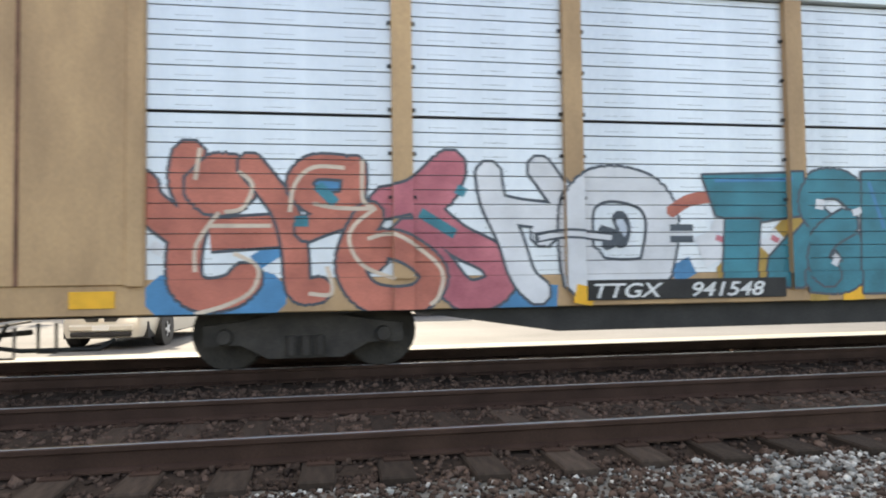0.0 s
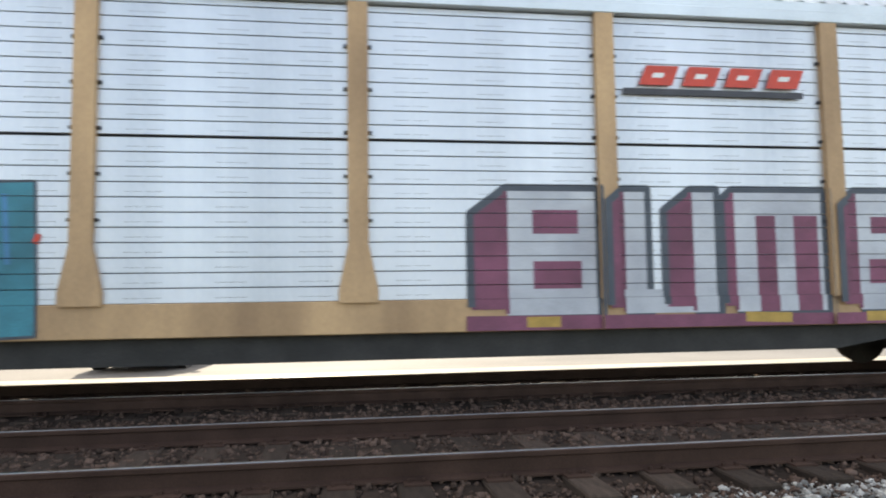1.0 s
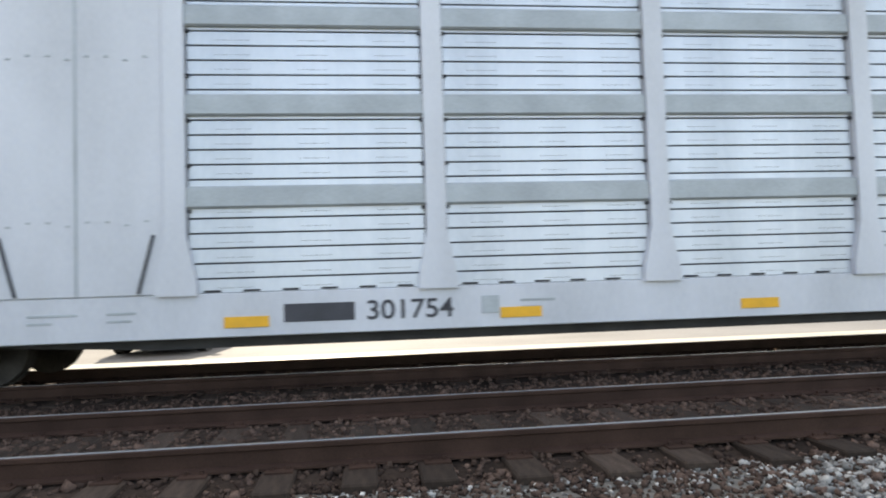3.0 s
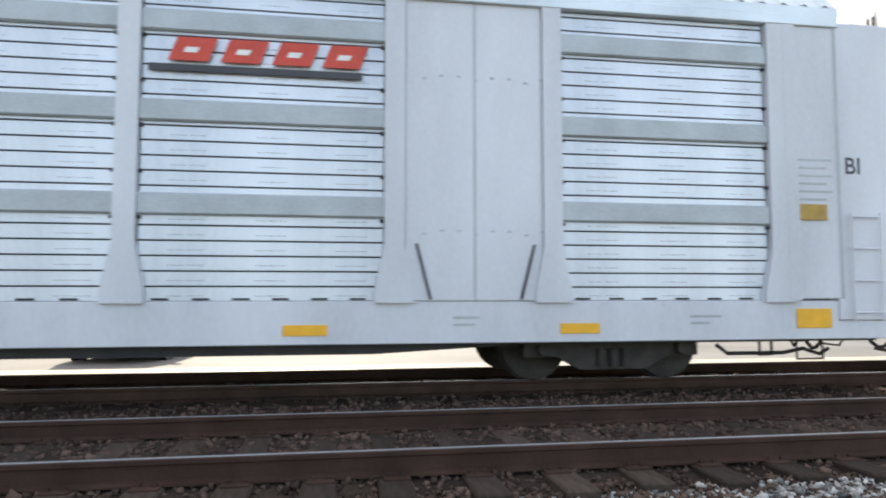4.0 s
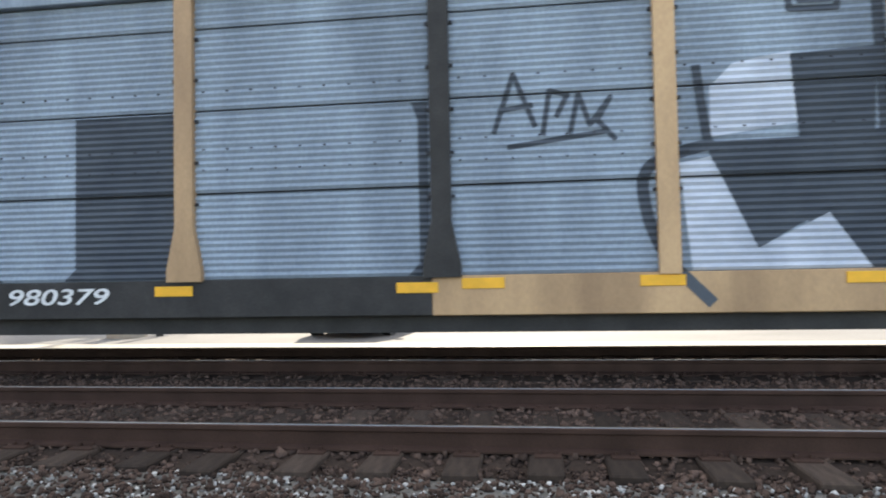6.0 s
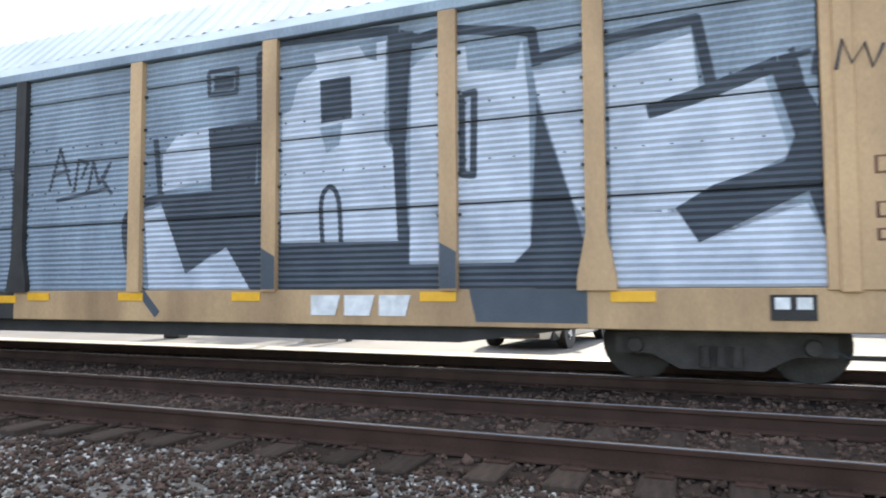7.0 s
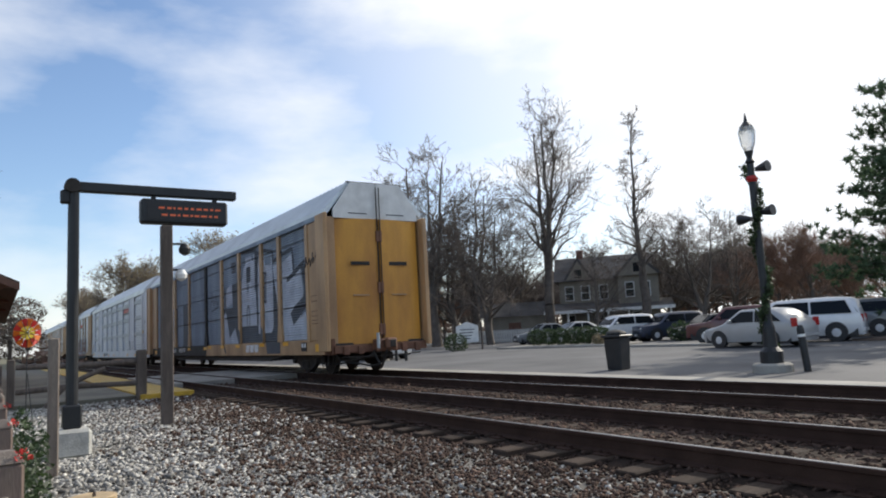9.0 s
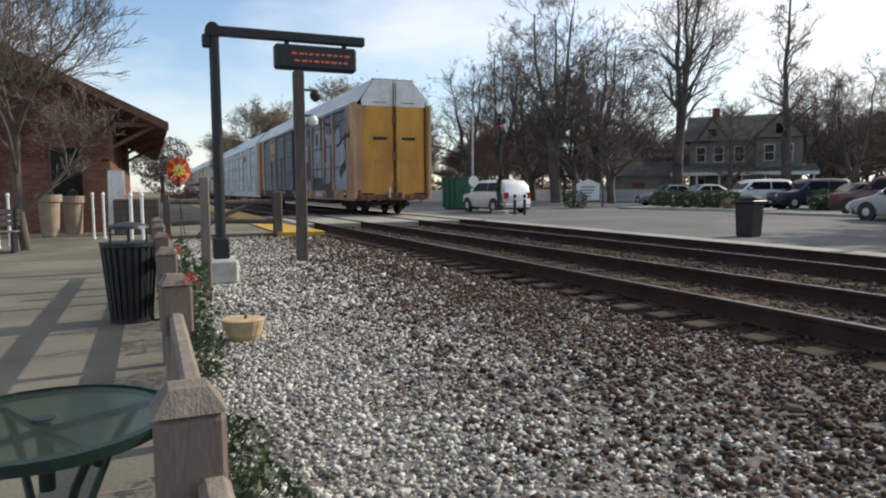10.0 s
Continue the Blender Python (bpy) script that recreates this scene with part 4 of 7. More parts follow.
sp.line("arrow", "spray_dark", 0.12, curve([(6.3, 1.5), (6.7, 1.55), (7.3, 1.5)]), curve([(7.1, 1.6), (7.35, 1.5), (7.15, 1.4)]), curve([(8, 1.6), (8.3, 1.6)]), curve([(8, 1.5), (8.3, 1.5)]))
sp.line("arrow", "spray_white", 0.06, curve([(6.35, 1.5), (6.7, 1.55), (7.25, 1.5)]), curve([(8, 1.55), (8.3, 1.55)]))
sp.line("orange_arrow", "spray_red", 0.15, curve([(8, 1.8), (8.25, 1.95), (8.55, 2)]))
sp.line("white_fill", "spray_white", 0.4, [(8.75, 1.75), (9.0, 1.3), (9.6, 1.25)])
sp.line("ochre_patch", "orange", 0.22, [(6.75, 0.85), (7.0, 0.8)], [(8.7, 1.05), (9.0, 1.0)], [(10.3, 0.8), (10.6, 0.82)])
# teal letters
def filled(spray, name, fill, edge, w, *polys):
    """A painted shape with a dark rim; the last corner joins the first."""
    spray.line(name + "_outline", edge, w, *[p + p[:2] for p in polys])
    spray.put(name, fill, list(polys))


sp.line("brown_fill", "placard_paint", 0.3, curve([(8.7, 1.1), (9.0, 0.95), (9.5, 1.5), (9.75, 1.75)]), [(9.85, 0.82), (10.1, 0.8)], [(11.25, 1.4), (11.35, 0.85)])
sp.line("white_fill", "spray_white", 0.3, [(8.45, 1.55), (8.6, 1.2)], [(9.3, 1.5), (9.45, 1.35)], [(8.6, 1.75), (8.9, 1.6)])
sp.line("pink_marks", "spray_pink", 0.07, [(8.6, 1.5), (8.75, 1.45)], [(8.95, 1.6), (9.0, 1.5)], [(9.35, 1.5), (9.45, 1.45)])
filled(sp, "teal_bar", "spray_teal", "spray_dark", 0.06, [(8.45, 2.26), (9.75, 2.30), (9.78, 1.78), (9.1, 1.68), (8.62, 1.77)])
filled(sp, "teal_stem", "spray_teal", "spray_dark", 0.06, [(8.74, 1.72), (9.2, 1.72), (9.12, 0.95), (8.68, 0.95)])
filled(sp, "teal_foot", "spray_teal", "spray_dark", 0.06, [(9.25, 0.9), (9.32, 1.25), (9.8, 1.72), (10.2, 1.3), (9.7, 0.88)])
outlined(sp, "teal_curl", "spray_teal", "spray_dark", 0.36, 0.06, curve([(10.62, 1.95), (10.35, 2.16), (10.0, 2.14), (9.86, 1.9), (10.05, 1.65), (10.4, 1.45), (10.52, 1.15), (10.3, 0.98), (9.85, 1.0)]))
outlined(sp, "teal_bowl", "spray_teal", "spray_dark", 0.34, 0.06, curve([(10.45, 1.7), (10.1, 1.5), (9.95, 1.2), (10.15, 1.02)]))
filled(sp, "teal_zigzag", "spray_teal", "spray_dark", 0.06, [(10.66, 2.32), (11.26, 2.34), (11.14, 1.63), (11.06, 0.79), (10.6, 0.79)], [(11.2, 2.34), (11.55, 1.63), (12.04, 0.76), (11.56, 0.74), (11.1, 1.63)], [(11.58, 2.36), (11.98, 2.37), (12.04, 0.78), (11.72, 1.1), (11.55, 1.63)])
sp.line("pale_spots", "spray_white", 0.13, [(9.98, 1.92), (10.1, 1.9)], [(10.55, 1.86), (10.58, 1.78)], [(10.2, 1.22), (10.28, 1.18)])
sp.line("teal_gloss", "spray_blue", 0.05, [(8.6, 2.2), (9.6, 2.22)], [(10.75, 2.2), (10.95, 1.6)], [(11.7, 2.25), (11.75, 1.5)])
sp.line("red_spots", "logo_red", 0.11, [(11.42, 2.12), (11.48, 2.1)], [(12.0, 1.78), (12.06, 1.76)])
# block letters, pale grey with a maroon side
def block(x0, x1, holes, deep=0.42):
    sp.put("block_shade", "spray_maroon", [[(x0 - deep, 0.95), (x0, 0.95), (x0, 2.33), (x0 - deep, 2.33 - deep * 0.66)]])
    sp.line("block_edge", "spray_dark", 0.09, [(x0 - deep, 0.98), (x0 - deep, 2.33 - deep * 0.66), (x0, 2.36), (x1, 2.36), (x1, 0.86), (x0, 0.86)])
    sp.put("block_face", "spray_grey", [[(x0, 0.88), (x1 - 0.04, 0.88), (x1 - 0.04, 2.32), (x0, 2.32)]])
    sp.line("block_rim", "spray_maroon", 0.05, [(x0, 0.9), (x0, 2.32)])
    for a, b, c, d in holes:
        sp.put("block_hole", "spray_maroon", [[(a, c), (b, c), (b, d), (a, d)]])


block(17.08, 18.2, [(17.4, 17.95, 1.82, 2.1), (17.4, 17.98, 1.18, 1.5)])
block(18.5, 18.82, [], 0.2)
sp.put("block_face", "spray_grey", [[(18.5, 0.88), (19.4, 0.88), (19.4, 1.16), (18.5, 1.16)]])
block(19.36, 19.7, [], 0.34)
block(19.9, 21.12, [(20.2, 20.46, 0.88, 2.04), (20.7, 21.02, 0.88, 2.04)], 0.14)
block(21.54, 22.55, [(21.75, 22.35, 1.82, 2.03), (21.7, 22.52, 1.2, 1.5)], 0.26)
block(22.87, 23.95, [(23.25, 23.66, 1.8, 2.08), (23.25, 23.74, 0.9, 1.5)], 0.34)
sp.put("block_leg", "spray_grey", [[(23.8, 0.9), (24.12, 0.9), (24.12, 1.6), (23.8, 1.8)]])
sp.line("block_edge", "spray_dark", 0.08, [(23.85, 1.85), (24.15, 1.6), (24.15, 0.85)])
sp.put("maroon_base", "spray_maroon", [[(16.6, 0.71), (22.4, 0.71), (22.4, 0.84), (16.6, 0.88)]])
sp.line("orange_drip", "placard_paint", 0.12, [(17.3, 0.8), (17.7, 0.8)], [(20.0, 0.82), (20.6, 0.8)], [(21.6, 0.8), (22.0, 0.8)])
# stencils and plates
plate(car_a, "number_board", "black", 6.9, 9.5, 0.76, 1.0, 0.036, "black band with white stencilled letters")
words("stencil", "TTGX", 0.24, "stencil", car_a, pose(6.95, SIDE - 0.038, 0.79, 90), 0.25, 1.35)
words("stencil", "941548", 0.24, "stencil", car_a, pose(8.2, SIDE - 0.038, 0.79, 90), 0.25, 1.35)
plate(car_a, "reflector", "orange", 1.25, 1.7, 0.78, 0.96, 0.02, "yellow reflector")
plate(car_a, "reflector", "placard_paint", 25.9, 26.35, 0.8, 0.94, 0.02, "yellow reflector")
plate(car_a, "data_plate", "black", 22.2, 22.68, 0.72, 1.0, 0.03, "black data plate with a white frame")
plate(car_a, "data_plate_bar", "stencil", 22.25, 22.42, 0.84, 0.95, 0.034)
plate(car_a, "notice", "whitepaint", 26.55, 26.8, 2.92, 3.02, 0.05, "small white notice")
lg = plate(car_a, "logo_shadow", "ink", 18.55, 20.9, 3.50, 3.58, 0.03, "black bar of a slanted red logo")
for i in range(4):
    x = 18.75 + 0.55 * i
    part("logo_shape", prism([(x, 3.62), (x + 0.42, 3.62), (x + 0.52, 3.86), (x + 0.1, 3.86)], "y", SIDE - 0.035, SIDE - 0.02), "logo_red", car_a, "slanted red logo shape")
    part("logo_shape_gap", prism([(x + 0.16, 3.71), (x + 0.3, 3.71), (x + 0.33, 3.77), (x + 0.19, 3.77)], "y", SIDE - 0.038, SIDE - 0.034), "whitepaint", car_a)
plate(car_a, "patch_plate", "tan", 26.2, 26.6, 1.35, 1.5, 0.05)
TRAIN.append((car_a, -3.85, a_wheels))

# the light grey car
B_L, B_POSTS = 27.24, [1.72, 4.68, 6.72, 9.56, 12.2, 14.85, 17.85, 20.72, 22.58, 25.5]
B_BAYS = [(1.85, 4.56), (6.85, 9.43), (9.69, 12.07), (12.33, 14.72), (14.98, 17.72), (17.98, 20.60), (22.71, 25.37)]
B_SILL = (0.52, 1.0)
car_b, b_spans, b_wheels = make_rack("autorack_car", "light grey auto rack railcar with bluegrey belt rails", "B", B_L, B_POSTS, B_BAYS, B_SILL, (3.57, 23.45))
end_panels(car_b, "B", B_L, 1.66, 0.9)
for x0, x1 in ((4.8, 6.6), (20.84, 22.46)):
    part("plain_panel", cube(x0, x1, SIDE - 0.02, SIDE + 0.04, 1.0, EAVE - 0.1, 0.01), "greypaint", car_b, "plain grey panel pair")
    part("panel_seam", cube((x0 + x1) / 2 - 0.012, (x0 + x1) / 2 + 0.012, SIDE - 0.03, SIDE - 0.015, 1.0, EAVE - 0.1), "belt", car_b)
    for k in range(8):
        for z in (1.75, 3.55):
            part("rivet", cube(x0 + 0.2 + 0.2 * k, x0 + 0.24 + 0.2 * k, SIDE - 0.032, SIDE - 0.018, z + (0.04 if k % 3 else 0), z + 0.02 + (0.04 if k % 3 else 0)), "belt", car_b)
    for xa, s in ((x0 + 0.12, 1), (x1 - 0.12, -1)):
        part("brace", prism([(xa, 1.65), (xa + 0.025, 1.65), (xa + s * 0.16 + 0.025, 1.02), (xa + s * 0.16, 1.02)], "y", SIDE - 0.05, SIDE - 0.015), "slot", car_b)
ladder(car_b, 0.55, "B")
ladder(car_b, 26.65, "B")
for x in (1.0, 4.4, 7.45, 10.5, 13.4, 19.75, 22.9, 25.95):
    plate(car_b, "reflector", "orange", x - 0.24, x + 0.24, 0.62 if x not in (1.0, 25.95) else 0.66, 0.74 if x not in (1.0, 25.95) else 0.9, 0.02, "orange reflector")
for x, z in ((1.2, 1.42), (25.9, 2.0)):
    plate(car_b, "placard", "placard_paint", x - 0.25, x + 0.25, z, z + 0.2, 0.06, "dull yellow placard")
plate(car_b, "stencil_bar", "ink", 7.85, 8.62, 0.66, 0.86, 0.013)
words("stencil", "301754", 0.30, "ink", car_b, pose(8.74, SIDE - 0.012, 0.66, 90), 0.0, 1.1)
plate(car_b, "outline_plate", "belt", 10.05, 10.25, 0.68, 0.88, 0.02)
for i in range(9):
    plate(car_b, "stencil_bar", "belt", 1.0, 1.42 - 0.05 * (i % 3), 3.3 - 0.075 * i, 3.325 - 0.075 * i, 0.04)
plate(car_b, "stencil_bar", "ink", 1.0, 1.45, 2.64, 2.74, 0.045)
plate(car_b, "stencil_bar", "ink", 1.0, 1.5, 2.5, 2.6, 0.045)
words("stencil", "BI", 0.3, "ink", car_b, pose(26.42, SIDE - 0.04, 2.6, 90))
for i in range(6):
    plate(car_b, "stencil_bar", "belt", 25.65, 26.25 - 0.08 * (i % 2), 2.75 - 0.1 * i, 2.78 - 0.1 * i, 0.04)
plate(car_b, "logo_shadow", "ink", 18.05, 20.35, 3.50, 3.58, 0.03, "black bar of a slanted red logo")
for i in range(4):
    x = 18.25 + 0.55 * i
    part("logo_shape", prism([(x, 3.62), (x + 0.42, 3.62), (x + 0.52, 3.88), (x + 0.1, 3.88)], "y", SIDE - 0.035, SIDE - 0.02), "logo_red", car_b, "slanted red logo shape")
    part("logo_shape_gap", prism([(x + 0.16, 3.71), (x + 0.3, 3.71), (x + 0.33, 3.77), (x + 0.19, 3.77)], "y", SIDE - 0.038, SIDE - 0.034), "whitepaint", car_b)
for i, x in enumerate((2.3, 3.2, 5.2, 6.0, 10.5, 16.0, 21.4, 24.3)):
    plate(car_b, "stencil_bar", "belt", x, x + 0.3 + 0.1 * (i % 3), 0.8, 0.83, 0.012)
    plate(car_b, "stencil_bar", "belt", x, x + 0.25, 0.72, 0.75, 0.012)
plate(car_b, "test_plate", "ink", 3.45, 3.62, 0.35, 0.52, 0.01, "small square plate")
plate(car_b, "test_plate_field", "greypaint", 3.49, 3.58, 0.39, 0.48, 0.014)
TRAIN.append((car_b, 25.65, b_wheels))

# the last car: tan with bluegrey ribbed panels and silver letters
C_L, C_POSTS = 26.05, [4.53, 6.47, 9.45, 12.54, 15.03, 17.44, 20.05, 21.82]
C_EDGE = [1.70] + C_POSTS + [24.16]
C_BAYS = [(a + 0.11, b - 0.11) for a, b in zip(C_EDGE, C_EDGE[1:])]
C_SILL = (0.66, 1.05)
car_c, c_spans, c_wheels = make_rack("autorack_car", "tan auto rack railcar with bluegrey ribbed panels and silver graffiti", "C", C_L, C_POSTS, C_BAYS, C_SILL, (3.37, 23.07))
end_panels(car_c, "C", C_L, 1.66, 0.7)
sc = Spray(car_c, "rib", c_spans, C_POSTS, C_SILL, over_posts=False)
# repainted dark patches round the lower bays
sc.put("dark_patch", "spray_dark", [[(6.6, 1.06), (7.02, 1.06), (6.88, 1.2), (6.88, 3.0), (6.6, 3.0)]])
sc.put("dark_patch", "spray_dark", [[(7.85, 1.06), (9.3, 1.06), (9.3, 3.05), (8.0, 3.05), (8.0, 1.2)]])
sc.put("dark_patch", "spray_dark", [[(12.15, 1.06), (12.4, 1.06), (12.4, 3.05), (12.2, 3.05), (12.28, 2.85), (12.28, 1.2)]])
sc.put("dark_patch", "spray_dark", [[(4.66, 1.06), (4.8, 1.06), (4.7, 1.5), (4.66, 1.5)]])
up = part("logo_panel", cube(4.66, 6.34, SIDE - 0.02, SIDE + 0.02, 3.03, 4.46, 0.01), "tan", car_c, "plain tan panel with a shield logo")
part("shield", prism([(5.16, 4.12), (5.16, 3.85), (5.22, 3.72), (5.5, 3.62), (5.78, 3.72), (5.84, 3.85), (5.84, 4.12)], "y", SIDE - 0.03, SIDE - 0.02), "whitepaint", up, "plain shield shape, blue above white and red")
part("shield_top", prism([(5.12, 4.12), (5.12, 4.40), (5.5, 4.46), (5.88, 4.40), (5.88, 4.12)], "y", SIDE - 0.034, SIDE - 0.02), "logo_blue", up)
for i in range(6):
    part("shield_stripe", cube(5.2 + 0.115 * i, 5.245 + 0.115 * i, SIDE - 0.036, SIDE - 0.028, 3.68, 4.11), "logo_red", up)
part("logo_bar", cube(4.85, 6.15, SIDE - 0.024, SIDE - 0.018, 3.33, 3.41), "rust", up)
for x in (5.05, 9.3, 12.25, 13.0, 14.95, 17.05, 19.9, 22.2):
    plate(car_c, "reflector", "orange", x - 0.24, x + 0.24, 0.86 if x < 12.9 else 0.9, 0.98 if x < 12.9 else 1.02, 0.02, "yellow reflector")
for x in (1.40, 24.87):
    plate(car_c, "reflector", "orange", x - 0.24, x + 0.24, 0.70, 0.92, 0.02, "large yellow reflector")
words("stencil", "TTGX", 0.27, "stencil", car_c, pose(5.5, SIDE - 0.012, 0.78, 90), 0.2, 1.35)
words("stencil", "980379", 0.27, "stencil", car_c, pose(7.08, SIDE - 0.012, 0.78, 90), 0.2, 1.68)
for i in range(3):
    x = 18.1 + 0.5 * i
    part("logo_shape", prism([(x, 0.72), (x + 0.36, 0.72), (x + 0.44, 0.98), (x, 0.98)], "y", SIDE - 0.02, SIDE - 0.008), "stencil", car_c, "worn white logo shape")
for z0, z1, mt in ((2.15, 2.33, "rust"), (1.72, 1.88, "rust"), (1.5, 1.62, "rust")):
    plate(car_c, "placard_frame", mt, 24.5, 25.0, z0, z1, 0.043)
    plate(car_c, "placard", "tan", 24.53, 24.97, z0 + 0.02, z1 - 0.02, 0.048)
plate(car_c, "data_plate", "black", 23.55, 23.97, 0.72, 0.98, 0.022, "black data plate with white frame bars")
plate(car_c, "data_plate_bar", "stencil", 23.59, 23.73, 0.83, 0.95, 0.026)
plate(car_c, "data_plate_bar", "stencil", 23.79, 23.93, 0.83, 0.95, 0.026)
# silver letters with a dark body behind
D, S = "spray_dark", "spray_silver"
sc.line("dark_sweep", D, 0.13, curve([(15.47, 0.7), (15.01, 1.21), (14.8, 1.74), (14.85, 2.21), (15.52, 2.44)]))
sc.line("dark_tag", D, 0.06, [(13.15, 2.64), (13.38, 3.31), (13.62, 2.7)], [(13.2, 2.9), (13.6, 2.95)], [(13.7, 2.6), (13.78, 3.1), (13.98, 3.05), (13.85, 2.8)],
        [(14.0, 2.6), (14.1, 3.05), (14.22, 2.7), (14.45, 3.0), (14.3, 2.75), (14.5, 2.52)], [(13.3, 2.48), (14.4, 2.62)])
so = Spray(car_c, "rib", c_spans, C_POSTS, C_SILL)
for p in (17.44, 20.05):
    so.put("dark_post_paint", D, [[(p - 0.11, 1.06), (p + 0.11, 1.06), (p + 0.11, 1.5), (p - 0.11, 1.62)]])
sc.put("dark_sill_paint", D, [[(20.4, 0.61), (21.85, 0.61), (21.75, 1.05), (20.3, 1.05)]])
sc.put("dark_base", D, [[(16.7, 1.06), (21.8, 1.06), (21.55, 1.75), (16.75, 1.95)]])
sc.put("dark_base", D, [[(16.1, 1.9), (17.0, 1.06), (17.3, 1.06), (17.33, 2.6)]])
sc.line("dark_square", D, 0.07, [(16.33, 4.19), (16.84, 4.18), (16.83, 3.84), (16.35, 3.85), (16.33, 4.19)])
sc.put("dark_square_fill", D, [[(16.43, 4.12), (16.78, 4.1), (16.78, 3.9), (16.43, 3.9)]])
# first letter
sc.put("silver_first", S, [[(15.5, 3.05), (15.75, 3.3), (16.35, 3.4), (16.4, 2.62), (15.5, 2.5)]])
sc.put("silver_first", S, [[(15.16, 2.23), (15.49, 2.29), (16.0, 1.31), (15.27, 1.06)], [(16.0, 1.31), (16.68, 1.65), (17.09, 1.06), (15.27, 1.06)]])
sc.put("dark_arrow", D, [[(15.43, 2.45), (17.16, 2.48), (17.2, 1.78), (16.68, 1.7), (16.0, 1.31)]])
sc.put("dark_block", D, [[(16.34, 3.36), (17.21, 3.41), (17.16, 2.44), (16.41, 2.42)]])
sc.line("dark_edge", D, 0.1, [(15.36, 3.3), (15.46, 2.5), (16.0, 1.31)])
# second letter
sc.put("silver_second", S, [[(17.6, 4.2), (19.19, 4.25), (19.16, 2.94), (19.34, 2.75), (19.35, 1.66), (17.6, 1.68)]])
sc.put("grey_overspray", "bluegrey", [[(17.56, 4.2), (18.1, 4.28), (18.15, 4.0), (17.85, 3.85), (17.75, 3.5), (17.56, 3.4)], [(18.75, 4.3), (19.05, 4.34), (19.05, 4.0), (18.9, 4.05)], [(18.2, 3.2), (18.55, 3.25), (18.5, 2.95), (18.3, 2.85)]])
sc.line("dark_cap", D, 0.12, [(17.29, 1.68), (17.22, 4.3), (17.6, 4.45), (19.37, 4.36)])
sc.put("dark_stem", D, [[(19.21, 4.34), (19.57, 4.32), (19.5, 3.6), (19.47, 2.9), (19.23, 2.9)], [(19.27, 2.95), (19.45, 2.95), (19.5, 1.6), (19.35, 1.6)]])
sc.put("dark_hole", D, [[(18.2, 3.84), (18.67, 3.85), (18.69, 3.28), (18.22, 3.26)]])
sc.line("dark_arch", D, 0.07, curve([(18.25, 1.64), (18.23, 2.22), (18.36, 2.4), (18.49, 2.22), (18.53, 1.64)]))
# third letter
sc.put("silver_third", S, [[(19.54, 3.84), (19.87, 4.05), (20.99, 3.97), (21.06, 3.25), (21.06, 1.55), (20.86, 1.36), (19.51, 1.36)]])
sc.put("silver_sliver", S, [[(21.11, 3.6), (21.7, 3.61), (21.74, 1.75), (21.56, 2.03), (21.16, 3.3)]])
sc.put("grey_overspray", "bluegrey", [[(20.25, 4.2), (21.0, 4.12), (20.9, 3.65), (20.3, 3.7)]])
sc.line("dark_slot", D, 0.09, [(20.22, 3.42), (20.38, 3.44), (20.36, 2.42), (20.22, 2.44), (20.22, 3.42)])
sc.put("dark_wedge", D, [[(21.15, 3.24), (21.56, 1.99), (21.71, 1.43), (21.82, 1.0), (21.1, 1.0), (21.06, 1.45)]])
sc.line("dark_cap", D, 0.12, [(19.37, 4.3), (19.64, 4.2), (20.03, 4.26), (21.1, 4.08), (21.16, 3.66)])
# fourth letter
sc.put("silver_fourth", S, [[(21.98, 3.6), (22.87, 3.8), (22.93, 3.14), (22.28, 2.96), (21.98, 2.91)], [(21.98, 2.95), (23.56, 3.24), (23.78, 2.41), (22.74, 1.91), (21.98, 1.88)], [(21.98, 1.9), (22.66, 1.9), (22.89, 1.53), (23.92, 1.9), (24.28, 1.06), (21.98, 1.06)]])
sc.line("dark_stroke", D, 0.16, [(22.39, 2.98), (22.92, 3.11), (23.7, 3.36)])
sc.put("dark_arrow", D, [[(22.66, 1.91), (23.05, 2.14), (23.93, 2.4), (23.99, 2.05), (22.89, 1.53)]])
sc.put("dark_arrow", D, [[(23.61, 3.36), (23.81, 3.4), (24.12, 2.7), (24.04, 2.0), (23.71, 2.3), (23.83, 2.6)]])
sc.line("dark_edge", D, 0.13, [(23.98, 2.1), (24.1, 1.7), (24.32, 1.06)])
sc.line("silver_rim", S, 0.05, [(22.54, 1.9), (22.76, 1.55)])
sc.line("dark_cap", D, 0.12, [(21.16, 3.74), (22.07, 3.87), (22.91, 3.95), (23.05, 3.21)])
sc.line("dark_scribble", D, 0.06, [(23.82, 3.5), (23.9, 3.15)], [(23.7, 3.4), (24.0, 3.45)], [(24.02, 3.2), (24.05, 3.45)])
part("paint_scrawl", pipe([(24.2, SIDE - 0.075, 3.2), (24.26, SIDE - 0.075, 3.5), (24.34, SIDE - 0.06, 3.25), (24.46, SIDE - 0.045, 3.45), (24.52, SIDE - 0.04, 3.2), (24.62, SIDE - 0.04, 3.42)], 0.018, 5), "ink", car_c)
part("paint_scrawl", pipe([(24.68, SIDE - 0.04, 3.6), (24.7, SIDE - 0.04, 3.28), (24.82, SIDE - 0.04, 3.34), (24.78, SIDE - 0.04, 3.44), (24.72, SIDE - 0.04, 3.4)], 0.018, 5), "ink", car_c)
part("paint_scrawl", pipe([(25.2, SIDE - 0.04, 3.6), (24.98, SIDE - 0.04, 3.62), (24.9, SIDE - 0.04, 3.45), (24.98, SIDE - 0.04, 3.33), (25.18, SIDE - 0.04, 3.4)], 0.018, 5), "ink", car_c)
TRAIN.append((car_c, 54.1, c_wheels))
